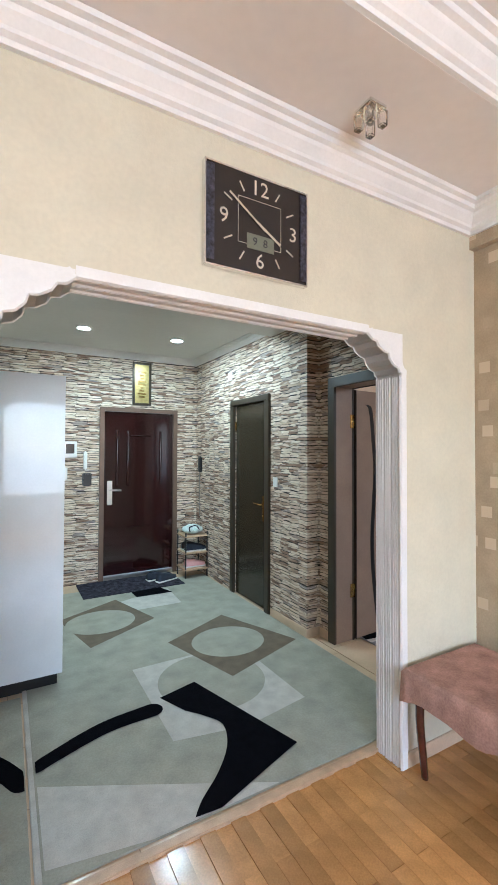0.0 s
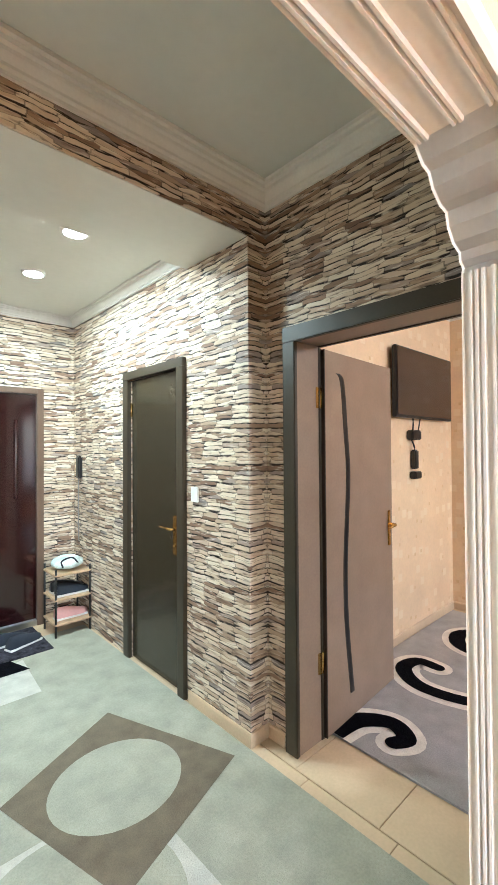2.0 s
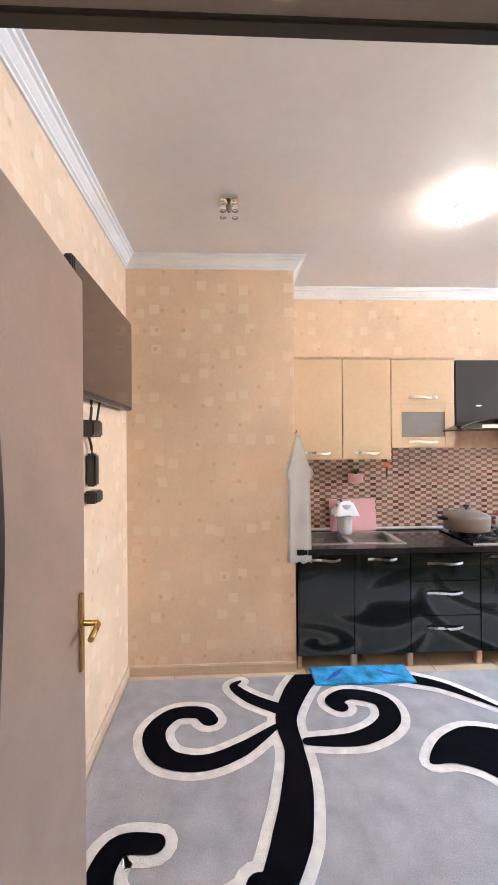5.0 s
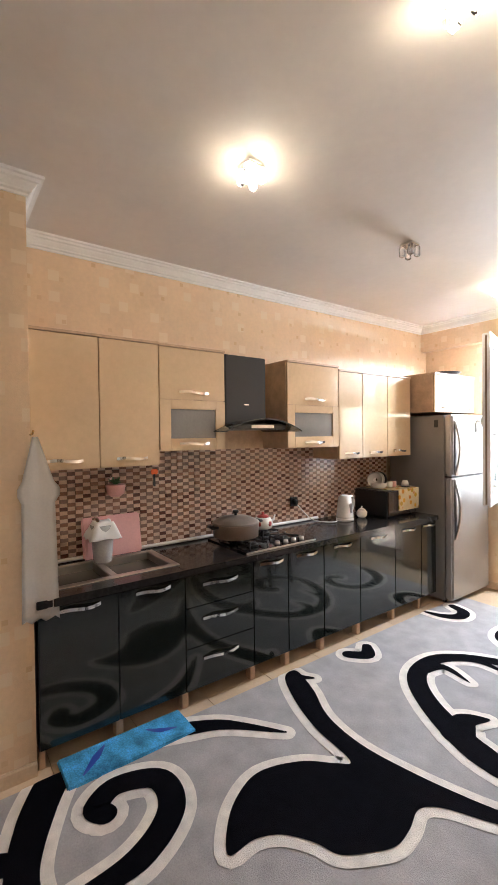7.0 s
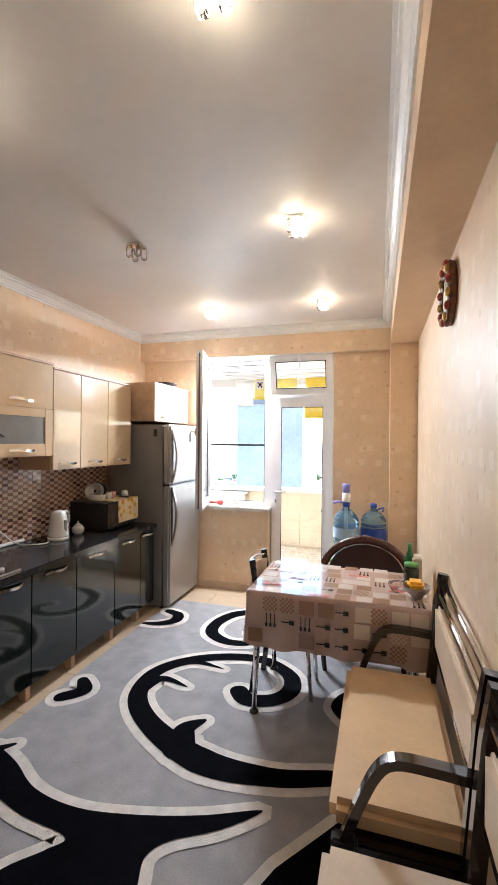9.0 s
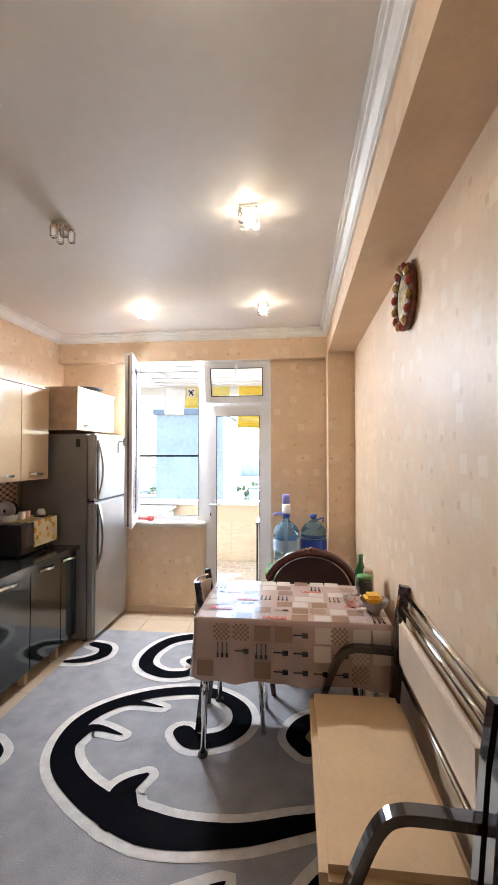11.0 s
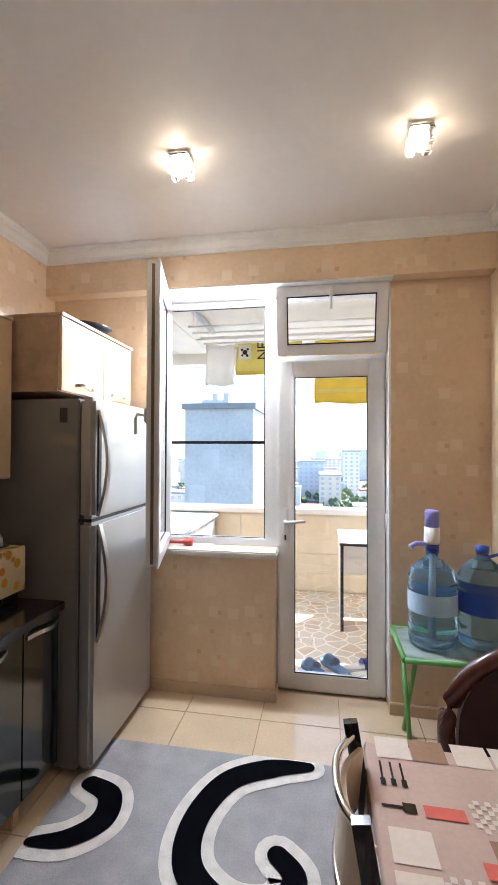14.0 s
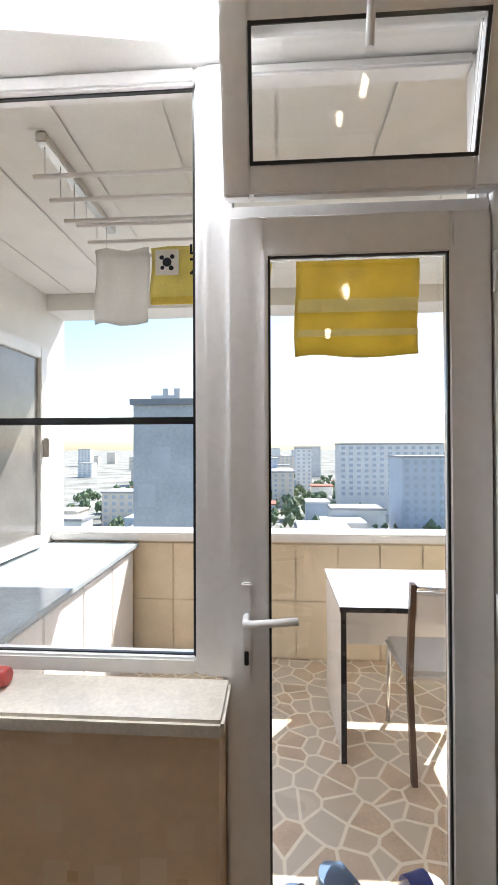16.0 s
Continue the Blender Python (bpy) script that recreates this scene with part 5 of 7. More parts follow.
def bench(y0, y1, seat_mat, label, near_arm=True, far_arm=True):
    t = thing("bench_seat", (-0.412, (y0 + y1) / 2, 0), label, "bench", "corner bench")
    part("seat_cushion", bx(-0.655, y0 + 0.05, 0.385, -0.232, y1 - 0.05, 0.472, 0.025), seat_mat, t)
    part("seat_frame", bx(-0.607, y0 + 0.03, 0.33, -0.222, y1 - 0.03, 0.372, 0.006), BLACKWOOD, t)
    bk = bx(-0.237, y0 + 0.06, 0.62, -0.202, y1 - 0.06, 0.83, 0.014)
    part("backrest", bk, CUSHION2, t, "pale padded backrest")
    for z in (0.89, 0.56):
        part("chrome_rail", tube(B(), [(-0.212, y0 + 0.03, z), (-0.212, y1 - 0.03, z)], 0.014, 10), CHROME, t)
    part("chrome_rail", tube(B(), [(-0.190, y0 + 0.03, 0.94), (-0.190, y1 - 0.03, 0.94)], 0.014, 10), CHROME, t)
    for y, arm in ((y0 + 0.02, near_arm), (y1 - 0.02, far_arm)):
        part("back_post", flatbar(B(), [(-0.252, y, 0.0), (-0.247, y, 0.45), (-0.217, y, 0.82), (-0.194, y, 0.975)], 0.04, 0.045, (0, 1, 0)), BLACKWOOD, t)
        part("front_leg", flatbar(B(), [(-0.592, y, 0.0), (-0.607, y, 0.36)], 0.035, 0.04, (0, 1, 0)), BLACKWOOD, t)
        part("foot_cap", bx(-0.642, y - 0.025, 0.36, -0.562, y + 0.025, 0.40, 0.008), BLACK, t)
        if arm:
            part("armrest", flatbar(B(), spline(((-0.602, y, 0.39), (-0.562, y, 0.50), (-0.507, y, 0.62), (-0.452, y, 0.665), (-0.342, y, 0.668), (-0.222, y, 0.66)), 5), 0.042, 0.03, (0, 1, 0)), BLACKWOOD, t)


bench(1.40, 2.40, CUSHION, "long bench with cream leather seat and black arms")
bench(0.55, 1.37, CUSHION2, "shorter bench section with pale leather seat", False, False)

# table things
def bottle(name, x, y, z, rows, material, label, cat):
    t = thing(name, (x, y, z), label, cat)
    part("body", lathe(B(), x, y, [(r, z + h) for r, h in rows], 20), material, t)
    return t


t = bottle("green_bottle", -0.31, 3.0, TZ + 0.003, ((0.03, 0), (0.034, 0.006), (0.034, 0.11), (0.014, 0.17), (0.013, 0.20)), GREENB, "green glass mineral water bottle on the table", "bottle")
part("cap", lathe(B(), -0.31, 3.0, ((0.015, TZ + 0.2), (0.015, TZ + 0.22), (0.0, TZ + 0.221)), 14), GREENP, t)
part("label", lathe(B(), -0.31, 3.0, ((0.0346, TZ + 0.03), (0.0346, TZ + 0.09)), 20, close=False), mat("olive_label", (0.20, 0.30, 0.05), 0.5), t)
t = bottle("pickle_jar", -0.31, 2.86, TZ + 0.003, ((0.04, 0), (0.046, 0.006), (0.046, 0.09), (0.036, 0.11)), mat("dark_jar_glass", (0.025, 0.035, 0.02), 0.08, gloss=0.6), "dark jar with green lid on the table", "jar")
part("lid", lathe(B(), -0.31, 2.86, ((0.042, TZ + 0.112), (0.043, TZ + 0.128), (0.0, TZ + 0.13)), 20), GREENP, t)
solo("ashtray", lathe(B(), -0.38, 2.70, ((0.05, TZ + 0.003), (0.06, TZ + 0.02), (0.07, TZ + 0.045), (0.062, TZ + 0.045), (0.045, TZ + 0.012)), 20, close=False), CRYSTAL, "round glass ashtray on the oilcloth", "ashtray")
bw = thing("fruit_bowl", (-0.27, 2.56, TZ), "metal bowl with yellow snack packets on the table", "bowl")
part("bowl", lathe(B(), -0.30, 2.60, ((0.03, TZ + 0.003), (0.035, TZ + 0.02), (0.06, TZ + 0.045), (0.075, TZ + 0.075)), 22, close=False), mat("bowl_grey", (0.35, 0.31, 0.27), 0.3, 0.4), bw)
pk = box(B(), -0.35, 2.56, TZ + 0.06, -0.26, 2.66, TZ + 0.10, 0.015, pose(0, 0, 0))
part("packet", pk, mat("yellow_packet", (0.85, 0.45, 0.03), 0.3, vary=0.1), bw, "crumpled yellow packet")
solo("napkin_box", bx(-0.30, 2.92, TZ + 0.003, -0.245, 3.06, TZ + 0.14, 0.006), mat("beige_card", (0.66, 0.54, 0.40), 0.6), "beige napkin holder against the wall", "napkin holder")

# green stool with water bottles
st = thing("folding_stool", (-0.66, 4.2, 0), "low green folding stool carrying water bottles", "stool")
fr = B()
for (a, b) in (((-0.97, 4.02), (-0.44, 4.02)), ((-0.97, 4.40), (-0.44, 4.40)), ((-0.97, 4.02), (-0.97, 4.40)), ((-0.44, 4.02), (-0.44, 4.40))):
    tube(fr, [(*a, 0.545), (*b, 0.545)], 0.014)
part("top_frame", fr, GREENP, st)
part("top", bx(-0.965, 4.025, 0.54, -0.445, 4.395, 0.552, 0.003), mat("stool_top", (0.30, 0.36, 0.33), 0.35, vary=0.5, scale=14), st, "printed top sheet")
for x in (-0.93, -0.48):
    part("leg", tube(B(), [(x, 4.04, 0.0), (x, 4.36, 0.54)], 0.012), GREENP, st)
    part("leg", tube(B(), [(x + 0.02, 4.38, 0.0), (x + 0.02, 4.06, 0.54)], 0.012), GREENP, st)


def water_bottle(x, y, label, pump):
    t = thing("water_bottle", (x, y, 0.56), label, "water bottle", "water bottles")
    rows = [(0.08, 0.556), (0.112, 0.565)]
    for i in range(7):
        z = 0.59 + i * 0.042
        rows += [(0.118, z), (0.118, z + 0.024), (0.111, z + 0.033)]
    rows += [(0.118, 0.90), (0.10, 0.94), (0.05, 0.985), (0.028, 1.0), (0.027, 1.03)]
    part("body", lathe(B(), x, y, rows, 24), WATERB, t)
    part("label", lathe(B(), x, y, ((0.1195, 0.73), (0.1195, 0.83)), 24, close=False), BLUE if not pump else mat("pale_label", (0.45, 0.62, 0.80), 0.4), t)
    if pump:
        part("collar", lathe(B(), x, y, ((0.034, 1.02), (0.034, 1.06), (0.02, 1.065)), 18), BLUE, t)
        part("pump_body", lathe(B(), x, y, ((0.04, 1.065), (0.04, 1.075), (0.038, 1.15)), 18), CERAMIC, t)
        part("pump_head", lathe(B(), x, y, ((0.034, 1.15), (0.036, 1.225), (0.03, 1.235)), 18), LILAC, t)
        part("spout", tube(B(), [(x, y, 1.06), (x - 0.09, y - 0.03, 1.065), (x - 0.115, y - 0.04, 1.05)], 0.013), LILAC, t)
        part("tube", tube(B(), [(x, y, 0.60), (x, y, 1.03)], 0.012), CERAMIC, t)
    else:
        part("cap", lathe(B(), x, y, ((0.032, 1.02), (0.032, 1.055), (0.0, 1.06)), 18), BLUE, t)
        part("carry_ring", tube(B(), spline(((x + 0.03, y, 1.0), (x + 0.09, y - 0.01, 1.02), (x + 0.08, y, 0.98)), 4), 0.008), BLUE, t)


water_bottle(-0.80, 4.21, "large clear water bottle with lilac hand pump", True)
water_bottle(-0.55, 4.24, "large clear water bottle with blue cap", False)

# plate clock on the wall
wc = thing("wall_plate", (-0.17, 2.34, 2.36), "round carved decorative plate hung on the wall", "wall decoration")
PLM = pose(-0.172, 2.34, 2.36, 0, -90, 0)
PLATE_GOLD = mat("carved_plate_gold", (0.50, 0.30, 0.08), 0.35, 0.3, vary=0.3, scale=40)
PLATE_RED = mat("carved_plate_red", (0.36, 0.035, 0.02), 0.3, vary=0.25, scale=40, gloss=0.4)
part("rim", lathe(B(), 0, 0, ((0.15, 0.0), (0.158, 0.02), (0.14, 0.04), (0.115, 0.03)), 28, PLM, False), mat("carved_plate_rim", (0.16, 0.05, 0.02), 0.4, vary=0.5, scale=30), wc)
part("face", lathe(B(), 0, 0, ((0.125, 0.0), (0.12, 0.025), (0.06, 0.032), (0.0, 0.034)), 28, PLM), mat("painted_face", (0.42, 0.33, 0.17), 0.6, vary=0.6, scale=34), wc)
for k in range(14):
    a = 2 * math.pi * k / 14
    bead = lathe(B(), 0, 0, ((0.001, -0.004), (0.024, 0.006), (0.018, 0.018), (0.001, 0.024)), 10, PLM @ pose(0.138 * math.cos(a), 0.138 * math.sin(a), 0.03))
    part("carved_petal", bead, PLATE_RED if k % 2 else PLATE_GOLD, wc, "red carved petal" if k % 2 else "gilt carved petal", True)

# ceiling lights


def crystal_light(x, y, z, lit, name="ceiling_light"):
    t = thing(name, (x, y, z), "square crystal ceiling light, " + ("switched on" if lit else "switched off"), "ceiling light", "ceiling lights")
    part("base", bx(x - 0.045, y - 0.045, z - 0.018, x + 0.045, y + 0.045, z, 0.004), CHROME, t)
    for dx, dy in ((-0.032, -0.032), (0.032, -0.032), (-0.032, 0.032), (0.032, 0.032)):
        cg = box(B(), x + dx - 0.016, y + dy - 0.016, z - 0.085, x + dx + 0.016, y + dy + 0.016, z - 0.02, 0.005)
        part("crystal", cg, CRYSTAL, t)
    if lit:
        part("bulb", lathe(B(), x, y, ((0.010, z - 0.02), (0.030, z - 0.035), (0.030, z - 0.07), (0.010, z - 0.088)), 12), BULB, t)
    else:
        part("bulb", lathe(B(), x, y, ((0.006, z - 0.02), (0.016, z - 0.035), (0.016, z - 0.06), (0.006, z - 0.07)), 12), FROST, t)


for x, y in LIT:
    crystal_light(x, y, KZ, True)
for x, y in ((-1.87, -0.19), (-1.94, 2.36)):
    crystal_light(x, y, KZ, False)
crystal_light(1.10, 0.85, 2.91, False)
for x, y in SPOTS:
    t = thing("recessed_spot", (x, y, 2.76), "round recessed ceiling spot, switched on", "ceiling light", "hall spots")
    part("ring", lathe(B(), x, y, ((0.06, 2.745), (0.075, 2.748), (0.078, 2.76)), 24, close=False), UPVC, t)
    part("diffuser", lathe(B(), x, y, ((0.06, 2.746), (0.058, 2.752)), 24), SPOT, t)

# ---------------------------------------------------------------- worktop things
tr = thing("drying_tray", (-3.05, 0.78, 0.84), "pink plastic tray leaning behind the sink", "tray")
bm = bx(-0.012, -0.19, 0.0, 0.012, 0.19, 0.26, 0.01)
box(bm, 0.012, -0.165, 0.03, 0.016, 0.165, 0.235, 0.002)
bmesh.ops.transform(bm, matrix=pose(-3.07, 0.80, 0.848, 0, -10, 0), verts=bm.verts)
part("tray", bm, PINK, tr)
jug = thing("filter_jug", (-2.98, 0.72, 0.84), "clear plastic jug draped with a white cloth", "jug")
part("jug", lathe(B(), -2.97, 0.70, ((0.05, 0.85), (0.055, 0.86), (0.065, 1.0), (0.07, 1.08)), 18), mat("clear_plastic", (0.72, 0.72, 0.70), 0.15, glass=0.4), jug)
bm = bmesh.new()
g = bmesh.ops.create_grid(bm, x_segments=14, y_segments=14, size=0.11)
for v in bm.verts:
    r = max(abs(v.co.x), abs(v.co.y))
    v.co.z = 1.10 - max(0, r - 0.06) * 1.9 + 0.010 * math.sin(v.co.x * 60) * math.cos(v.co.y * 50)
    v.co.x, v.co.y = -2.97 + v.co.x * (0.8 if r > 0.06 else 1), 0.70 + v.co.y * (0.85 if r > 0.06 else 1)
bmesh.ops.solidify(bm, geom=bm.faces, thickness=0.004)
part("cloth", bm, CLOTH, jug, "white draped cloth", True)
pp = thing("wall_planter", (-3.1, 0.82, 1.25), "pink hanging pot with a small green plant", "planter")
part("pot", lathe(B(), -3.07, 0.82, ((0.03, 1.23), (0.055, 1.25), (0.062, 1.30), (0.06, 1.31)), 18), PINK, pp)
lv = B()
r2 = random.Random(2)
for i in range(22):
    a = r2.uniform(0, 6.28)
    flatbar(lv, [(-3.07, 0.82, 1.30), (-3.07 + 0.03 * math.cos(a), 0.82 + 0.03 * math.sin(a), 1.33), (-3.07 + 0.045 * math.cos(a), 0.82 + 0.045 * math.sin(a), 1.32 + r2.uniform(0, 0.03))], 0.012, 0.002, (-math.sin(a), math.cos(a), 0))
part("leaves", lv, mat("leaf_green", (0.06, 0.14, 0.04), 0.5), pp)
part("hanger", tube(B(), [(-3.125, 0.82, 1.39), (-3.07, 0.77, 1.31)], 0.003, 6), CHROME, pp)
ck = thing("bottle_opener", (-2.86, 1.0, 1.33), "orange handled tool hanging under the wall cabinet", "kitchen tool")
part("handle", bx(-2.868, 0.975, 1.375, -2.855, 1.02, 1.408, 0.005), mat("orange_plastic", (0.75, 0.13, 0.02), 0.4), ck)
part("blade", bx(-2.865, 0.990, 1.30, -2.858, 1.004, 1.378, 0.002), BLACK, ck)
so = thing("power_socket", (-3.13, 2.42, 1.03), "black plug in a white wall socket", "socket")
part("plate", bx(-3.132, 2.37, 0.99, -3.120, 2.45, 1.07, 0.003), BLACK, so)
part("plug", bx(-3.120, 2.39, 1.01, -3.085, 2.43, 1.05, 0.006), BLACK, so)
ek = thing("electric_kettle", (-2.93, 2.85, 0.84), "white electric kettle with grey water window", "kettle")
part("base", lathe(B(), -2.93, 2.85, ((0.08, 0.842), (0.08, 0.862), (0.075, 0.866)), 22), CERAMIC, ek)
part("body", lathe(B(), -2.93, 2.85, ((0.076, 0.867), (0.078, 0.88), (0.066, 0.99), (0.055, 1.055), (0.03, 1.07), (0.0, 1.072)), 24), CERAMIC, ek)
part("handle", tube(B(), spline(((-2.93, 2.90, 1.05), (-2.93, 2.955, 1.04), (-2.93, 2.965, 0.97), (-2.93, 2.92, 0.90)), 5), 0.012), CERAMIC, ek)
part("water_window", bx(-2.868, 2.835, 0.91, -2.855, 2.865, 1.0, 0.004), FRIDGE_SIDE, ek)
part("cord", tube(B(), spline(((-2.97, 2.78, 0.852), (-2.90, 2.70, 0.850), (-2.96, 2.62, 0.85), (-3.05, 2.55, 0.87), (-3.10, 2.43, 1.0)), 6), 0.005), CERAMIC, ek)
sb = thing("sugar_bowl", (-2.92, 3.07, 0.84), "small white lidded sugar bowl", "bowl")
part("bowl", lathe(B(), -2.92, 3.07, ((0.03, 0.842), (0.048, 0.86), (0.05, 0.89), (0.035, 0.91)), 18), CERAMIC, sb)
part("lid", lathe(B(), -2.92, 3.07, ((0.037, 0.911), (0.02, 0.925), (0.006, 0.93), (0.009, 0.945), (0.0, 0.948)), 16), CERAMIC, sb)
mw = thing("microwave", (-2.93, 3.42, 0.84), "black microwave oven on the worktop", "microwave")
part("body", bx(-3.11, 3.20, 0.852, -2.74, 3.66, 1.085, 0.006), BLACK, mw)
part("door", bx(-2.74, 3.21, 0.86, -2.728, 3.54, 1.078, 0.004), SCREEN, mw)
for y in (3.24, 3.62):
    part("foot", lathe(B(), -2.78, y, ((0.012, 0.84), (0.012, 0.853)), 10), BLACK, mw)
fcth = B()
box(fcth, -3.06, 3.30, 1.087, -2.73, 3.68, 1.091)
box(fcth, -2.733, 3.36, 0.89, -2.722, 3.68, 1.091, 0.003)
box(fcth, -3.0, 3.664, 0.93, -2.73, 3.672, 1.09)
solo("microwave_cloth", fcth, FLORALC, "floral cloth draped over the microwave", "cloth")
dr = thing("dish_rack", (-2.95, 3.38, 1.09), "small rack with plates and cups on the microwave", "dish rack")
part("basket", lathe(B(), -2.95, 3.36, ((0.07, 1.092), (0.08, 1.12), (0.08, 1.14)), 18, close=False), CERAMIC, dr)
for i, (dy, col) in enumerate(((-0.05, STEEL), (-0.015, CERAMIC), (0.02, BLACK))):
    part("plate", lathe(B(), 0, 0, ((0.02, 0), (0.06, 0.006), (0.075, 0.014), (0.073, 0.018)), 20, pose(-2.95, 3.36 + dy, 1.17, 80, 0, 20), False), col, dr)
for y, c in ((3.44, CERAMIC), (3.50, PINK)):
    t = thing("cup", (-2.88, y, 1.09), "small cup standing on the microwave cloth", "cup", "cups")
    part("cup", lathe(B(), -2.88, y, ((0.018, 1.092), (0.026, 1.10), (0.028, 1.15), (0.026, 1.15), (0.02, 1.105)), 16), c, t)
cs = thing("cup_and_saucer", (-2.82, 3.60, 1.09), "white cup upturned on a dark saucer", "cup")
part("saucer", lathe(B(), -2.82, 3.60, ((0.03, 1.092), (0.06, 1.10), (0.058, 1.103)), 20), BLACK, cs)
part("cup", lathe(B(), -2.82, 3.60, ((0.036, 1.104), (0.034, 1.13), (0.024, 1.155), (0.0, 1.156)), 18), CERAMIC, cs)
# apron on the pier's corner
ap = thing("hanging_apron", (-2.55, 0.27, 1.2), "white cotton apron hanging from a hook", "apron")
bm = B()
rows = []
for i in range(26):
    t = i / 25
    z = 1.62 - 0.87 * t
    w = 0.012 + 0.055 * min(1, t * 4) + (0.02 if 0.25 < t < 0.36 else 0) + 0.015 * t
    rows.append([bm.verts.new((-2.545 + 0.003 * math.sin(k * 0.9 + t * 2) + 0.010, 0.262 + (k / 8 - 0.42) * 2 * w, z + 0.01 * math.sin(k * 2.1) * (t > 0.98))) for k in range(9)])
for a, b in zip(rows, rows[1:]):
    for k in range(8):
        bm.faces.new((a[k], a[k + 1], b[k + 1], b[k]))
bmesh.ops.solidify(bm, geom=bm.faces, thickness=0.006)
part("cloth", bm, CLOTH, ap, "", True)
part("hook", tube(B(), [(-2.57, 0.25, 1.63), (-2.54, 0.255, 1.635), (-2.535, 0.257, 1.65)], 0.005), GOLD, ap)

# ---------------------------------------------------------------- hall things
wd = thing("wardrobe", (2.32, -1.3, 0), "tall white high gloss wardrobe on a dark plinth", "wardrobe")
part("body", bx(1.995, -1.60, 0.09, 2.645, -1.062, 2.05, 0.003), WARDROBE, wd)
part("side_panel", bx(1.99, -1.061, 0.08, 2.648, -1.045, 2.055, 0.002), WARDROBE, wd)
part("plinth", bx(2.02, -1.58, 0.0, 2.64, -1.065, 0.09), BLACK, wd)
pic = thing("framed_picture", (0.875, -3.24, 2.4), "gilt inscribed panel in a dark frame above the door", "picture")
part("frame", frame_xz(B(), 0.75, 2.12, 0.985, 2.66, -3.249, -3.225, 0.03, 0.004), mat("dark_gold_frame", (0.05, 0.035, 0.018), 0.3, 0.3), pic)
part("panel", bx(0.778, -3.246, 2.148, 0.957, -3.238, 2.632), mat("gilt_panel", (0.45, 0.34, 0.13), 0.3, 0.6, vary=0.2, scale=30), pic)
bm = B()
for i in range(9):
    w = 0.035 + 0.02 * math.sin(i * 1.7)
    box(bm, 0.867 - w, -3.239, 2.22 + i * 0.038, 0.867 + w, -3.235, 2.235 + i * 0.038, 0.002)
part("inscription", bm, GOLD, pic, "raised gilt ornament")
ic = thing("intercom_screen", (1.72, -3.24, 1.56), "white video intercom panel with dark screen", "intercom")
part("case", bx(1.62, -3.249, 1.47, 1.82, -3.225, 1.66, 0.006), CERAMIC, ic)
part("screen", bx(1.65, -3.226, 1.52, 1.74, -3.222, 1.63), SCREEN, ic)
solo("switch_plate", bx(1.72, -3.249, 1.22, 1.82, -3.238, 1.36, 0.004), CERAMIC, "white double switch plate", "switch")
ph = thing("door_phone", (1.52, -3.24, 1.35), "white door phone handset on the wall", "door phone")
part("handset", bx(1.51, -3.249, 1.33, 1.55, -3.20, 1.55, 0.012), CERAMIC, ph)
part("charger", bx(1.46, -3.249, 1.14, 1.56, -3.205, 1.29, 0.01), BLACK, ph)
hp = thing("wall_phone", (0.155, -3.0, 1.35), "dark wall phone with hanging cord", "phone")
part("handset", bx(0.131, -3.10, 1.28, 0.17, -3.03, 1.48, 0.01), BLACK, hp)
part("cord", tube(B(), spline(((0.15, -3.08, 1.28), (0.145, -3.10, 1.05), (0.145, -3.09, 0.72)), 6), 0.005), FRIDGE_SIDE, hp)
solo("light_switch", bx(0.131, -1.34, 1.22, 0.142, -1.27, 1.31, 0.003), CERAMIC, "white light switch on the stone wallpaper", "switch")
solo("junction_box", bx(0.131, -2.30, 2.35, 0.139, -2.20, 2.45, 0.003), CERAMIC, "white junction box cover high on the wall", "cover")
sr = thing("shoe_rack", (0.29, -2.98, 0), "small three-tier shoe rack beside the entrance", "shoe rack")
for z in (0.10, 0.30, 0.50):
    part("shelf", bx(0.14, -3.12, z, 0.44, -2.82, z + 0.02, 0.004), BEECH, sr)
for x in (0.15, 0.43):
    for y in (-3.11, -2.83):
        part("post", tube(B(), [(x, y, 0.0), (x, y, 0.56)], 0.009), BLACK, sr)


def shoe(x, y, z, yaw, material, label):
    t = thing("shoe", (x, y, z), label, "shoe", "shoes")
    m = pose(x, y, z, 0, 0, yaw)
    s = B()
    prof = ((-0.13, 0.033, 0.07), (-0.10, 0.040, 0.085), (-0.03, 0.040, 0.08), (0.04, 0.045, 0.058), (0.10, 0.044, 0.042), (0.135, 0.025, 0.03))
    rg = []
    for px, w, h in prof:
        rg.append([s.verts.new(m @ Vector((px, w * math.cos(a), 0.018 + h * max(0, math.sin(a))))) for a in [math.pi * k / 8 for k in range(9)]])
    for a, b in zip(rg, rg[1:]):
        for k in range(8):
            s.faces.new((a[k], a[k + 1], b[k + 1], b[k]))
    s.faces.new(rg[0])
    s.faces.new(rg[-1][::-1])
    part("upper", s, material, t, "", True)
    part("sole", box(B(), -0.135, -0.044, 0.0, 0.138, 0.044, 0.018, 0.006, m), CERAMIC, t)


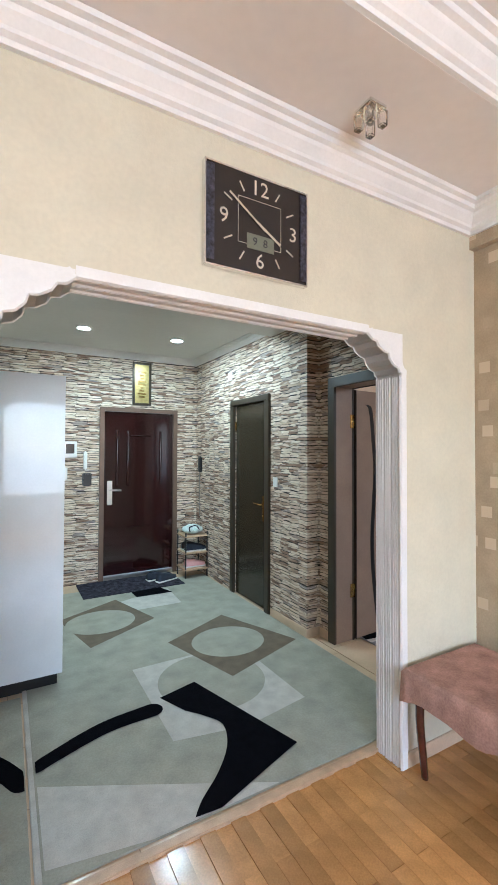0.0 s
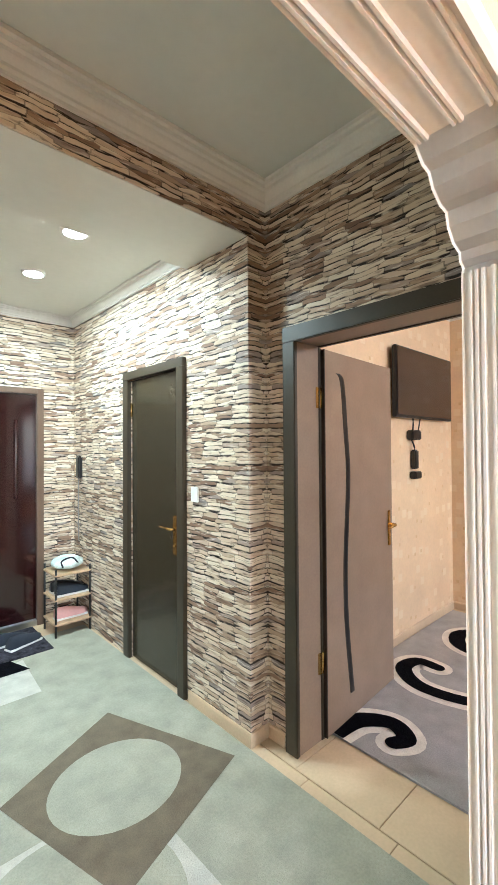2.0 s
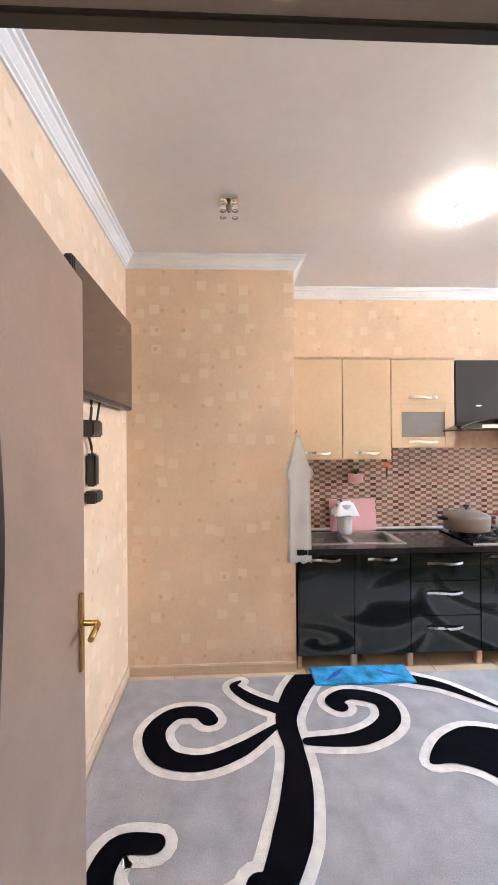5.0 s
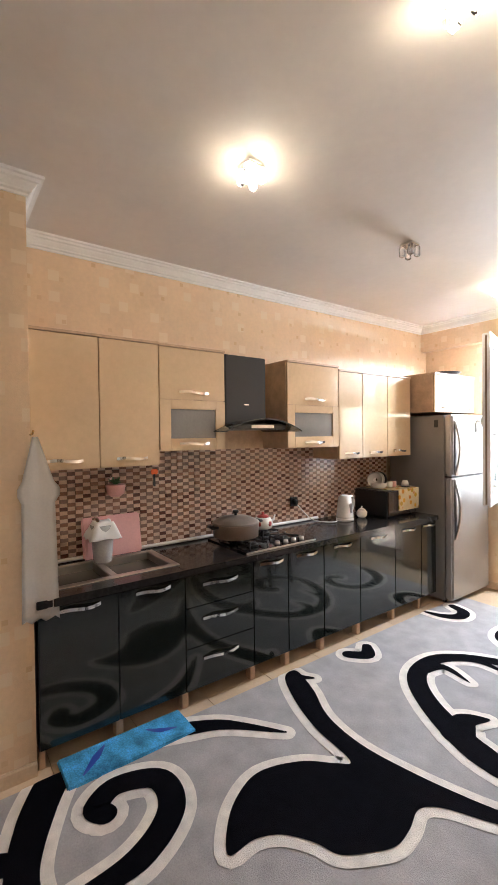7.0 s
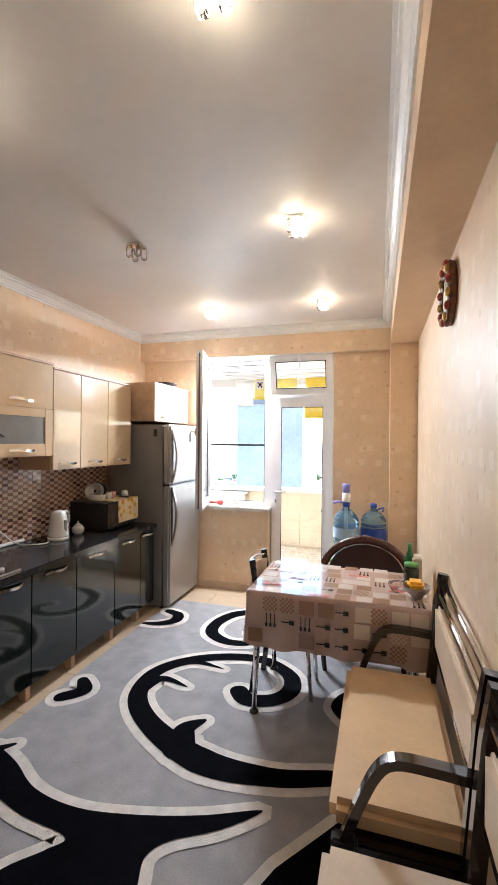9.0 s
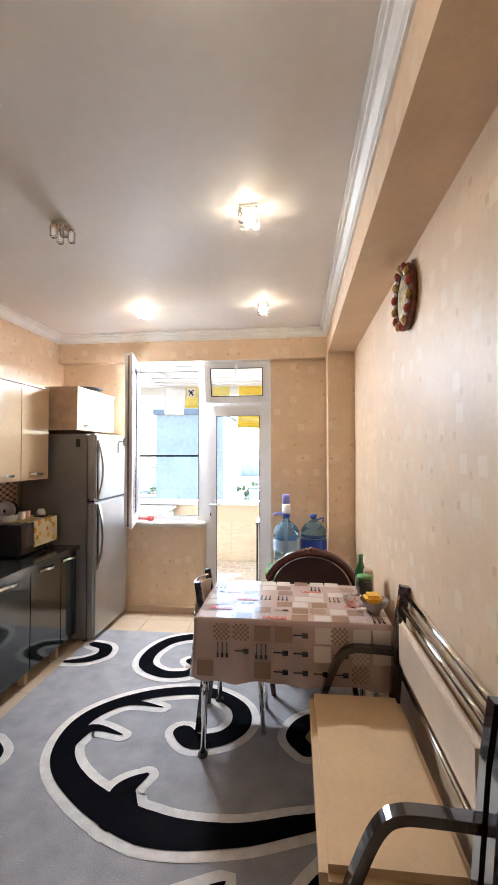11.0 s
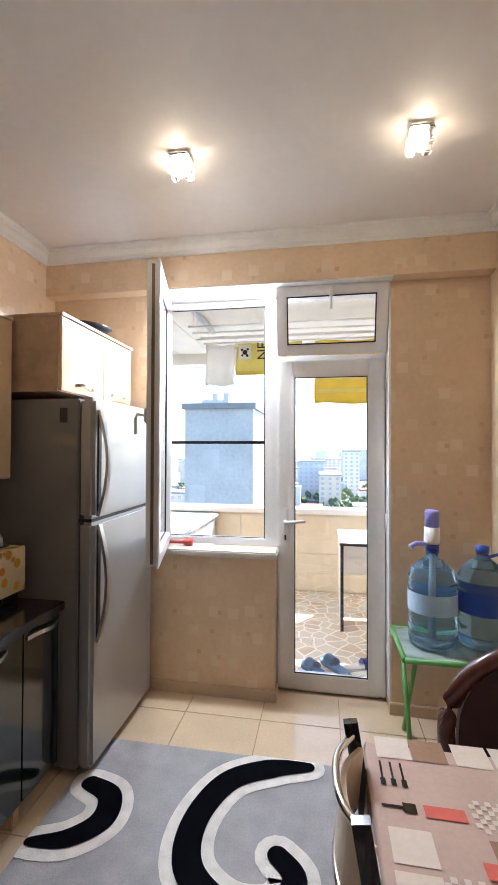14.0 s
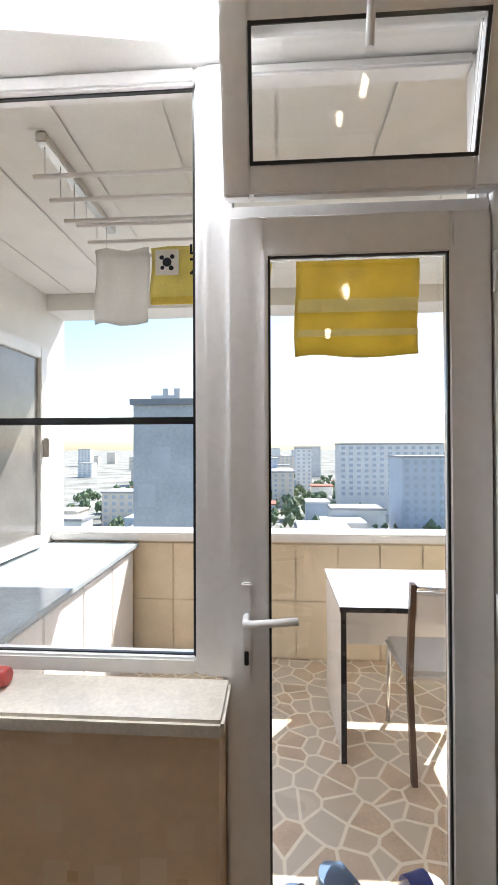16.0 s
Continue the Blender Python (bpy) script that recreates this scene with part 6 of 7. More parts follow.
NAVY = mat("navy_textile", (0.02, 0.025, 0.04), 0.8, vary=0.2)
shoe(0.66, -2.86, 0.017, 200, NAVY, "dark trainer lying on the door mat")
shoe(0.74, -2.96, 0.017, 190, NAVY, "dark trainer lying on the door mat")
shoe(0.28, -2.90, 0.32, 180, NAVY, "dark shoe on the rack's middle shelf")
shoe(0.28, -3.02, 0.32, 180, BLACK, "black shoe on the rack's middle shelf")
shoe(0.28, -2.92, 0.12, 180, PINK, "pink shoe on the rack's lowest shelf")
bag = thing("shopping_bag", (0.29, -2.97, 0.52), "white and green fabric bag on the shoe rack", "bag")
bm = bmesh.new()
bmesh.ops.create_icosphere(bm, subdivisions=3, radius=1)
for v in bm.verts:
    v.co = Vector((0.29 + v.co.x * 0.13, -2.97 + v.co.y * 0.13, 0.575 + v.co.z * 0.055)) * 1.0 + Vector((0, 0, 0.012 * noise.noise(v.co * 3)))
part("bag", bm, mat("pale_bag", (0.62, 0.72, 0.70), 0.6, vary=0.35, scale=14), bag, "", True)
part("strap", tube(B(), spline(((0.36, -2.87, 0.56), (0.38, -2.84, 0.62), (0.30, -2.83, 0.64), (0.24, -2.86, 0.58)), 5), 0.007), NAVY, bag)

# ---------------------------------------------------------------- living room things
ck = thing("wall_clock", (1.42, 0.60, 2.48), "square black wall clock with silver numerals", "clock")
part("case", bx(1.235, 0.586, 2.255, 1.70, 0.612, 2.645, 0.004), mat("clock_face_black", (0.025, 0.02, 0.018), 0.25, vary=0.1), ck)
ORN = mat("clock_ornament", (0.05, 0.05, 0.07), 0.35, 0.4, vary=0.9, scale=60)
for x0, x1 in ((1.235, 1.27), (1.665, 1.70)):
    part("ornament_strip", bx(x0, 0.612, 2.27, x1, 0.618, 2.635, 0.002), ORN, ck, "patterned dark strip")
part("edge", frame_xz(B(), 1.23, 2.25, 1.705, 2.65, 0.587, 0.616, 0.007, 0.001), CHROME, ck, "thin silver edge")
SILV = mat("silver_print", (0.70, 0.66, 0.55), 0.3, 0.6, vary=0.05)
CM = pose(1.465, 0.6145, 2.45, 90, 0, 180)
for text, dx, dz in (("12", 0, 0.145), ("3", 0.16, 0), ("6", 0, -0.145), ("9", -0.16, 0)):
    writing(text, 0.085, CM @ pose(dx, dz, 0), SILV, ck, "numeral")
bm = B()
for k in range(12):
    if k % 3:
        a = math.radians(90 - 30 * k)
        r = 0.165
        box(bm, -0.003, -0.02, 0.0, 0.003, 0.02, 0.002, 0, CM @ pose(r * math.cos(a), r * 0.95 * math.sin(a), 0) @ pose(0, 0, 0, 0, 0, -30 * k))
part("hour_marks", bm, SILV, ck)
bm = B()
for a, b in (((-0.1, -0.085), (0.1, -0.083)), ((-0.1, 0.095), (0.1, 0.097)), ((-0.1, -0.085), (-0.098, 0.097)), ((0.098, -0.085), (0.1, 0.097))):
    box(bm, a[0], a[1], 0, b[0], b[1], 0.001, 0, CM)
part("inner_frame_line", bm, SILV, ck)
part("minute_pointer", box(B(), -0.004, -0.03, 0.002, 0.004, 0.17, 0.004, 0, CM @ pose(0, 0, 0, 0, 0, 54)), SILV, ck)
part("hour_pointer", box(B(), -0.005, -0.02, 0.004, 0.005, 0.11, 0.006, 0, CM @ pose(0, 0, 0, 0, 0, -122)), SILV, ck)
part("display", box(B(), -0.06, -0.10, 0.0, 0.065, -0.04, 0.002, 0, CM), mat("lcd_grey", (0.17, 0.18, 0.13), 0.3), ck)
writing("9  8", 0.045, CM @ pose(0.0, -0.07, 0.0026), BLACK, ck, "display_digits")
lt = thing("side_table", (0.4, 0.95, 0), "low table with dark legs under a pink velvet cloth", "table")
for x, y in ((0.14, 0.68), (0.60, 0.68), (0.14, 1.20), (0.60, 1.20)):
    part("leg", tube(B(), spline(((x, y, 0.48), (x + 0.015, y, 0.3), (x - 0.005, y, 0.12), (x - 0.02, y, 0.0)), 4), 0.022, 8, 0.016), MAHOGANY, lt)
part("tabletop", bx(0.10, 0.63, 0.48, 0.65, 1.26, 0.505), MAHOGANY, lt)
bm = B()
ring_rows = []
for dz, o in ((0.0, -0.01), (-0.012, 0.006), (-0.06, 0.012), (-0.13, 0.02)):
    rr = []
    for i in range(64):
        a = i / 64 * 4
        s, f = int(a), a - int(a)
        x0, x1, y0, y1 = 0.09 - o, 0.66 + o, 0.615 - min(o, 0.0), 1.27 + o
        p = [(x0 + (x1 - x0) * f, y0), (x1, y0 + (y1 - y0) * f), (x1 - (x1 - x0) * f, y1), (x0, y1 - (y1 - y0) * f)][s]
        w = 0.008 * math.sin(i * 1.3) * (-dz / 0.13)
        rr.append(bm.verts.new((p[0] + w, max(p[1] + w, 0.60), 0.512 + dz + 0.015 * math.sin(i * 0.7) * (-dz / 0.13))))
    ring_rows.append(rr)
for a, b in zip(ring_rows, ring_rows[1:]):
    for i in range(64):
        bm.faces.new((a[i], a[(i + 1) % 64], b[(i + 1) % 64], b[i])).smooth = True
bm.faces.new(ring_rows[0])
solo("velvet_tablecloth", bm, VELVET, "pink and brown velvet cloth over the low table", "tablecloth")

# ---------------------------------------------------------------- balcony
struct("floor_balcony", bx(-3.4, 4.72, -0.2, 1.5, 6.62, 0.0), PEBBLE, "balcony floor with flagstone pattern tiles")
struct("parapet", bx(-3.4, 6.62, -0.3, 1.5, 6.75, 0.84), BALTILE, "beige tiled balcony parapet")
struct("parapet_cap", bx(-3.4, 6.56, 0.842, 1.5, 6.80, 0.90, 0.01), UPVC, "white parapet cap")
struct("ceiling_balcony", bx(-3.4, 4.72, 2.62, 1.5, 6.5, 2.75), WHITE, "white panelled balcony ceiling")
struct("balcony_header", bx(-3.4, 6.5, 2.50, 1.5, 6.75, 2.80), WHITE, "white header above the open balcony")
struct("balcony_wall_west", bx(-3.4, 4.72, 0, -3.15, 6.75, 2.62), WHITE, "white balcony end wall")
bm = B()
for i in range(12):
    box(bm, -3.3 + i * 0.36, 4.75, 2.612, -3.3 + i * 0.36 + 0.35, 6.48, 2.618, 0.002)
panels = link("ceiling_slats", bm, WHITE)
tagged(panels, "white ceiling panels", kind="structure")
tile_me = mesh_of("tile", bx(-0.145, -0.006, -0.2, 0.145, 0.006, 0.2, 0.003), BALTILE)
par_ob = bpy.data.objects["parapet"]
pieces("tile", tile_me, par_ob, [pose(-3.0 + i * 0.296, 6.614, 0.21 + j * 0.41) for i in range(14) for j in range(2)])
bc = thing("balcony_cabinet", (-2.85, 5.9, 0), "white low cabinet along the balcony end", "cabinet")
part("body", bx(-3.14, 4.95, 0.0, -2.55, 6.55, 0.80, 0.004), UPVC, bc)
part("top", bx(-3.145, 4.93, 0.80, -2.50, 6.57, 0.83, 0.004), mat("grey_blue_top", (0.42, 0.47, 0.50), 0.12), bc)
for i in range(4):
    part("door", bx(-2.549, 4.97 + i * 0.395, 0.05, -2.535, 5.355 + i * 0.395, 0.77, 0.003), UPVC, bc)
solo("leaning_board", box(B(), -0.012, -0.16, 0, 0.012, 0.16, 0.42, 0.003, pose(-3.02, 5.5, 0.83, 0, -12, 0)), BEECH, "wooden board leaning on the balcony wall", "board")
bd = thing("balcony_side_door", (-3.12, 6.1, 0), "white plastic side door on the balcony", "door")
fr = B()
for y0, y1, z0, z1 in ((5.75, 5.83, 0.85, 2.2), (6.32, 6.40, 0.85, 2.2), (5.83, 6.32, 2.12, 2.2), (5.83, 6.32, 0.85, 0.93)):
    box(fr, -3.15, y0, z0, -3.09, y1, z1, 0.005)
part("frame", fr, UPVC, bd)
part("pane", bx(-3.125, 5.83, 0.93, -3.115, 6.32, 2.12), FROST, bd)
part("handle", bx(-3.09, 6.34, 1.45, -3.05, 6.36, 1.58, 0.005), STEEL, bd)
dry = thing("ceiling_dryer", (-1.5, 5.3, 2.5), "white ceiling clothes dryer with rods", "clothes dryer")
part("rail", bx(-2.34, 4.95, 2.575, -2.30, 5.60, 2.61, 0.004), STEEL, dry)
part("rail", bx(-0.55, 4.95, 2.575, -0.51, 5.60, 2.61, 0.004), STEEL, dry)
for k in range(6):
    y, z = 4.98 + k * 0.11, 2.47 - 0.02 * (k % 3)
    part("rod", tube(B(), [(-2.36, y, z), (-0.45, y, z)], 0.008), UPVC, dry)
    for x in (-2.32, -0.53):
        part("cord", tube(B(), [(x, y, z), (x, y, 2.58)], 0.002, 4), UPVC, dry)


def hanging(name, x0, x1, y, z0, z1, material, label, stripe=None):
    t = thing(name, ((x0 + x1) / 2, y, z1), label, "towel", "laundry")
    bm = B()
    rows = []
    for i in range(13):
        z = z1 - (z1 - z0) * i / 12
        rows.append([bm.verts.new((x0 + (x1 - x0) * k / 16 + 0.006 * math.sin(i * 0.5), y - 0.012 - 0.010 * math.sin(k * 0.8) * i / 12, z + 0.008 * math.sin(k * 0.5))) for k in range(17)])
    for a, b in zip(rows, rows[1:]):
        for k in range(16):
            bm.faces.new((a[k], a[k + 1], b[k + 1], b[k]))
    bmesh.ops.solidify(bm, geom=bm.faces, thickness=0.008)
    part("cloth", bm, material, t, "", True)
    for za, zb, mm in stripe or ():
        part("band", bx(x0 + 0.01, y - 0.034, za, x1 - 0.01, y - 0.028, zb), mm, t)
    return t


PALEY = mat("pale_yellow_towel", (0.82, 0.72, 0.30), 0.9, vary=0.08, bump=0.4, bscale=300)
hanging("white_towel", -2.37, -2.11, 5.53, 2.10, 2.46, CLOTH, "white towel hanging from the dryer")
tw = hanging("printed_towel", -2.10, -1.53, 5.53, 2.19, 2.46, PALEY, "yellow towel with black printed letters", ((2.185, 2.22, YELLOW),))
writing("NE", 0.12, pose(-1.86, 5.485, 2.385, 90, 0, 0) @ pose(0, 0, 0, 0, 0, 90), NAVY, tw)
part("print_ground", bx(-2.07, 5.490, 2.32, -1.96, 5.494, 2.44, 0.001), CLOTH, tw, "pale printed patch")
for dx, dz, r in ((0, 0, 0.022), (0.025, 0.025, 0.011), (-0.025, 0.022, 0.011), (0.02, -0.028, 0.012), (-0.022, -0.026, 0.010)):
    part("print_dot", lathe(B(), 0, 0, ((r, 0), (r * 0.9, 0.002)), 10, pose(-2.015 + dx, 5.489, 2.38 + dz, 90, 0, 0)), NAVY, tw)
hanging("yellow_towel", -1.42, -0.86, 5.53, 1.93, 2.46, YELLOW, "yellow towel with broad bands", ((2.13, 2.19, PALEY), (2.02, 2.05, PALEY)))
btb = thing("balcony_table", (-0.85, 5.9, 0), "white table with dark edging on the balcony", "table")
part("tabletop", bx(-1.21, 5.60, 0.735, -0.45, 6.25, 0.75, 0.002), mat("white_laminate", (0.72, 0.74, 0.76), 0.2), btb)
part("edge", bx(-1.212, 5.596, 0.728, -0.45, 5.60, 0.752), BLACK, btb)
part("side_panel", bx(-1.20, 5.62, 0.0, -1.18, 6.23, 0.735), UPVC, btb)
part("panel_edge", bx(-1.204, 5.612, 0.0, -1.178, 5.62, 0.735), BLACK, btb)
part("back_panel", bx(-1.18, 6.10, 0.35, -0.46, 6.12, 0.735), UPVC, btb)
ch = thing("balcony_chair", (-0.75, 5.72, 0), "white and brown metal chair at the balcony table", "chair")
BRN = mat("brown_metal", (0.12, 0.075, 0.055), 0.35, 0.3)
for x in (-0.90, -0.56):
    part("back_post", flatbar(B(), [(x, 5.50, 0.0), (x, 5.56, 0.45), (x - 0.0, 5.50, 0.90)], 0.025, 0.03, (1, 0, 0)), BRN, ch)
    part("front_leg", tube(B(), [(x, 5.92, 0.43), (x, 5.95, 0.0)], 0.012), CHROME, ch)
part("seat", bx(-0.92, 5.55, 0.43, -0.54, 5.95, 0.475, 0.02), UPVC, ch)
part("backrest", bx(-0.89, 5.50, 0.72, -0.57, 5.52, 0.86, 0.008), UPVC, ch)
part("rail", tube(B(), [(-0.90, 5.50, 0.88), (-0.73, 5.47, 0.88), (-0.56, 5.50, 0.88)], 0.01), CHROME, ch)
SLIP = mat("blue_rubber", (0.10, 0.20, 0.36), 0.5, vary=0.1)


def slipper(x, y, yaw, sole, strap, label):
    t = thing("slipper", (x, y, 0), label, "slipper", "slippers")
    m = pose(x, y, 0, 0, 0, yaw)
    s = B()
    pts = spline(((-0.13, -0.03), (-0.14, 0.0), (-0.13, 0.03), (0.0, 0.038), (0.10, 0.048), (0.14, 0.0), (0.10, -0.048), (0.0, -0.038)), 4, True)
    lo = [s.verts.new(m @ Vector((p.x, p.y, 0.001))) for p in pts]
    hi = [s.verts.new(m @ Vector((p.x, p.y, 0.028))) for p in pts]
    s.faces.new(lo[::-1])
    s.faces.new(hi)
    for i in range(len(pts)):
        j = (i + 1) % len(pts)
        s.faces.new((lo[i], lo[j], hi[j], hi[i]))
    part("sole", s, sole, t)
    st2 = B()
    rg = [[st2.verts.new(m @ Vector((px, 0.05 * math.cos(a), 0.02 + 0.055 * math.sin(a)))) for a in [math.pi * k / 8 for k in range(9)]] for px in (0.0, 0.04, 0.08)]
    for a, b in zip(rg, rg[1:]):
        for k in range(8):
            st2.faces.new((a[k], a[k + 1], b[k + 1], b[k]))
    bmesh.ops.solidify(st2, geom=st2.faces, thickness=0.006)
    part("strap", st2, strap, t, "", True)


slipper(-1.40, 4.90, 130, SLIP, SLIP, "blue rubber slipper on the balcony floor")
slipper(-1.27, 4.98, 125, SLIP, SLIP, "blue rubber slipper on the balcony floor")
slipper(-1.08, 5.0, 20, CERAMIC, BLUE, "white slipper with blue lining")
slipper(-1.02, 4.90, 15, CERAMIC, BLUE, "white slipper with blue lining")

# ---------------------------------------------------------------- the town below
GZ = -34.0
# ground and facade colours are paled to stand in for distance haze
CITYG = mat("town_ground", (0.31, 0.31, 0.28), 0.9, vary=0.4, scale=0.03)
bm = B()
vs = [bm.verts.new((x, y, GZ)) for x, y in ((-4000, 30), (4000, 30), (4000, 4500), (-4000, 4500))]
bm.faces.new(vs)
struct("ground", bm, CITYG, "green and grey town ground far below")
CONC = [mat("pale_facade", (0.72, 0.71, 0.69), 0.8, vary=0.08, scale=0.2), mat("cream_facade", (0.70, 0.63, 0.54), 0.8, vary=0.08, scale=0.2), mat("grey_facade", (0.64, 0.63, 0.61), 0.8, vary=0.12, scale=0.15), mat("blue_grey_facade", (0.50, 0.56, 0.63), 0.8, vary=0.06, scale=0.15)]
ROOFS = [mat("red_roof", (0.36, 0.14, 0.09), 0.8, vary=0.15, scale=0.5), mat("grey_roof", (0.34, 0.34, 0.34), 0.8, vary=0.1, scale=0.5)]
WIN = mat("far_window_glass", (0.46, 0.50, 0.55), 0.2, vary=0.1)


def building(x, y, w, d, top, material, label, storey=3.0, bay=3.4, windows=True, roof=None):
    t = thing("apartment_building", (x, y, GZ), label, "building", "town buildings")
    part("wall", bx(x - w / 2, y, GZ, x + w / 2, y + d, top), material, t)
    part("roof", bx(x - w / 2 - 0.4, y - 0.4, top, x + w / 2 + 0.4, y + d + 0.4, top + 0.8), roof or ROOFS[1], t)
    if windows:
        nx, nz = max(2, int(w / bay)), max(1, int((top - GZ) / storey))
        win_me = mesh_of("window", bx(-bay * 0.24, -0.12, -storey * 0.26, bay * 0.24, 0.02, storey * 0.26), WIN)
        lim = 0
        spots = []
        for j in range(nz):
            z = top - 1.7 - j * storey
            if z < GZ + 1 or lim > 130:
                break
            for i in range(nx):
                spots.append(pose(x - w / 2 + (i + 0.5) * w / nx, y, z))
                lim += 1
        pieces("window", win_me, t, spots)
    return t


# the near grey slab
sl = building(-15.7, 60, 9.8, 14, 7.2, CONC[2], "tall blank grey concrete apartment slab", windows=False)
for px, pz in ((0, 0), (-2, -5), (1.5, -11), (0.5, -18)):
    part("stain_panel", bx(-16.8 + px - 1.2, 59.95, pz - 1.5, -16.8 + px + 1.2, 60.0, pz + 1.5), mat("lighter_concrete", (0.70, 0.69, 0.67), 0.8, vary=0.08, scale=0.3), sl)
part("roof_hut", bx(-18.5, 61, 7.5, -14.5, 66, 8.6), CONC[2], sl)
for dx in (-1.0, 0.6):
    part("chimney", bx(-16 + dx, 61.5, 8.6, -15.2 + dx, 62.1, 9.6), CONC[2], sl)
building(62, 230, 60, 16, 2.4, CONC[0], "long pale high-rise block of flats", bay=4.0)
building(60, 170, 26, 20, -3, CONC[3], "unfinished grey white tower", bay=3.0)
building(20, 330, 12, 12, 0, CONC[0], "slim white far tower block")
building(3, 260, 13, 45, -14, CONC[1], "long cream block beside the avenue")
building(-9, 300, 18, 14, -7, CONC[3], "blue grey apartment tower")
building(-66, 190, 26, 14, -19, CONC[1], "cream mid-rise block among trees")
building(-44, 150, 20, 16, -24, CONC[3], "blue roofed four storey house", roof=CONC[3])
building(12, 120, 14, 16, -22, CONC[0], "pale low building with terraces")
building(26, 110, 18, 12, -26, CONC[1], "low cream house with flat roof")
building(4, 130, 10, 10, -27, CONC[1], "small house with red roof", roof=ROOFS[0])
building(-38, 110, 14, 10, -27, CONC[0], "low white roofed hall", windows=False)
rt = random.Random(9)
for i in range(34):
    x, y = rt.uniform(-95, 95), rt.uniform(135, 380)
    if -60 < x < -40 and y < 175 or 40 < x < 95 and y < 260 or -5 < x < 12 and y < 310:
        continue
    building(x, y, rt.uniform(9, 22), rt.uniform(8, 14), GZ + rt.uniform(5, 13), rt.choice(CONC), "low town house between the trees", windows=i < 16, roof=rt.choice(ROOFS + CONC[:2]))
for i in range(46):
    x = rt.uniform(-380, 420)
    y = rt.uniform(380, 900)
    building(x, y, rt.uniform(14, 42), 14, -34 + rt.uniform(14, 36), rt.choice(CONC), "distant pale apartment block beyond the trees", windows=i < 14, bay=5)
# leaf green carries some of the haze in its lightened colour
tree_leaf = mat("tree_foliage", (0.12, 0.17, 0.09), 0.8, vary=0.35, scale=0.6)
trees = B()
for i in range(320):
    x, y = rt.uniform(-130, 110), rt.uniform(85, 420)
    if -22 < x < 70 and y < 100:
        continue
    hgt = rt.uniform(4, 9)
    for k in range(5):
        c = Vector((x + rt.uniform(-2, 2), y + rt.uniform(-2, 2), GZ + hgt * rt.uniform(0.5, 1.0)))
        r = rt.uniform(1.2, 2.4)
        a = [trees.verts.new(c + Vector((r * math.cos(q) * rt.uniform(0.7, 1.2), r * math.sin(q) * rt.uniform(0.7, 1.2), rt.uniform(-0.8, 0.8)))) for q in [j * 1.2566 for j in range(5)]]
        topv, low = trees.verts.new(c + Vector((0, 0, r))), trees.verts.new(c - Vector((0, 0, r * 1.6)))
        for j in range(5):
            trees.faces.new((a[j], a[(j + 1) % 5], topv))
            trees.faces.new((a[(j + 1) % 5], a[j], low))
tagged(link("town_trees", trees, tree_leaf), "green tree crowns between the town's blocks", "trees", kind="stuff")

# ---------------------------------------------------------------- laid floors and tiles, last
floor_ob = bpy.data.objects["floor"]
TP = 0.445
tile_me = mesh_of("floor_tile", bx(-TP / 2 + 0.0015, -TP / 2 + 0.0015, -0.012, TP / 2 - 0.0015, TP / 2 - 0.0015, 0.0, 0.0015), TILE)
spots = []
for i in range(-5, 3):
    for j in range(-12, 2):
        x, y = -1.258 + TP * (i + 0.5), 4.32 + TP * (j + 0.5)
        if -3.3 < x < -0.02 and -1.1 < y < 4.9:
            spots.append(pose(x, y, -0.0003))
for i in range(6):
    for j in range(9):
        x, y = 0.08 + TP * (i + 0.5), 0.40 - TP * (j + 0.5)
        spots.append(pose(x, y, -0.0003))
pieces("floor_tile", tile_me, floor_ob, spots)
struct("threshold_strip", bx(0.55, 0.395, -0.01, 2.45, 0.44, 0.009, 0.004), BEECH, "wooden strip at the arch")
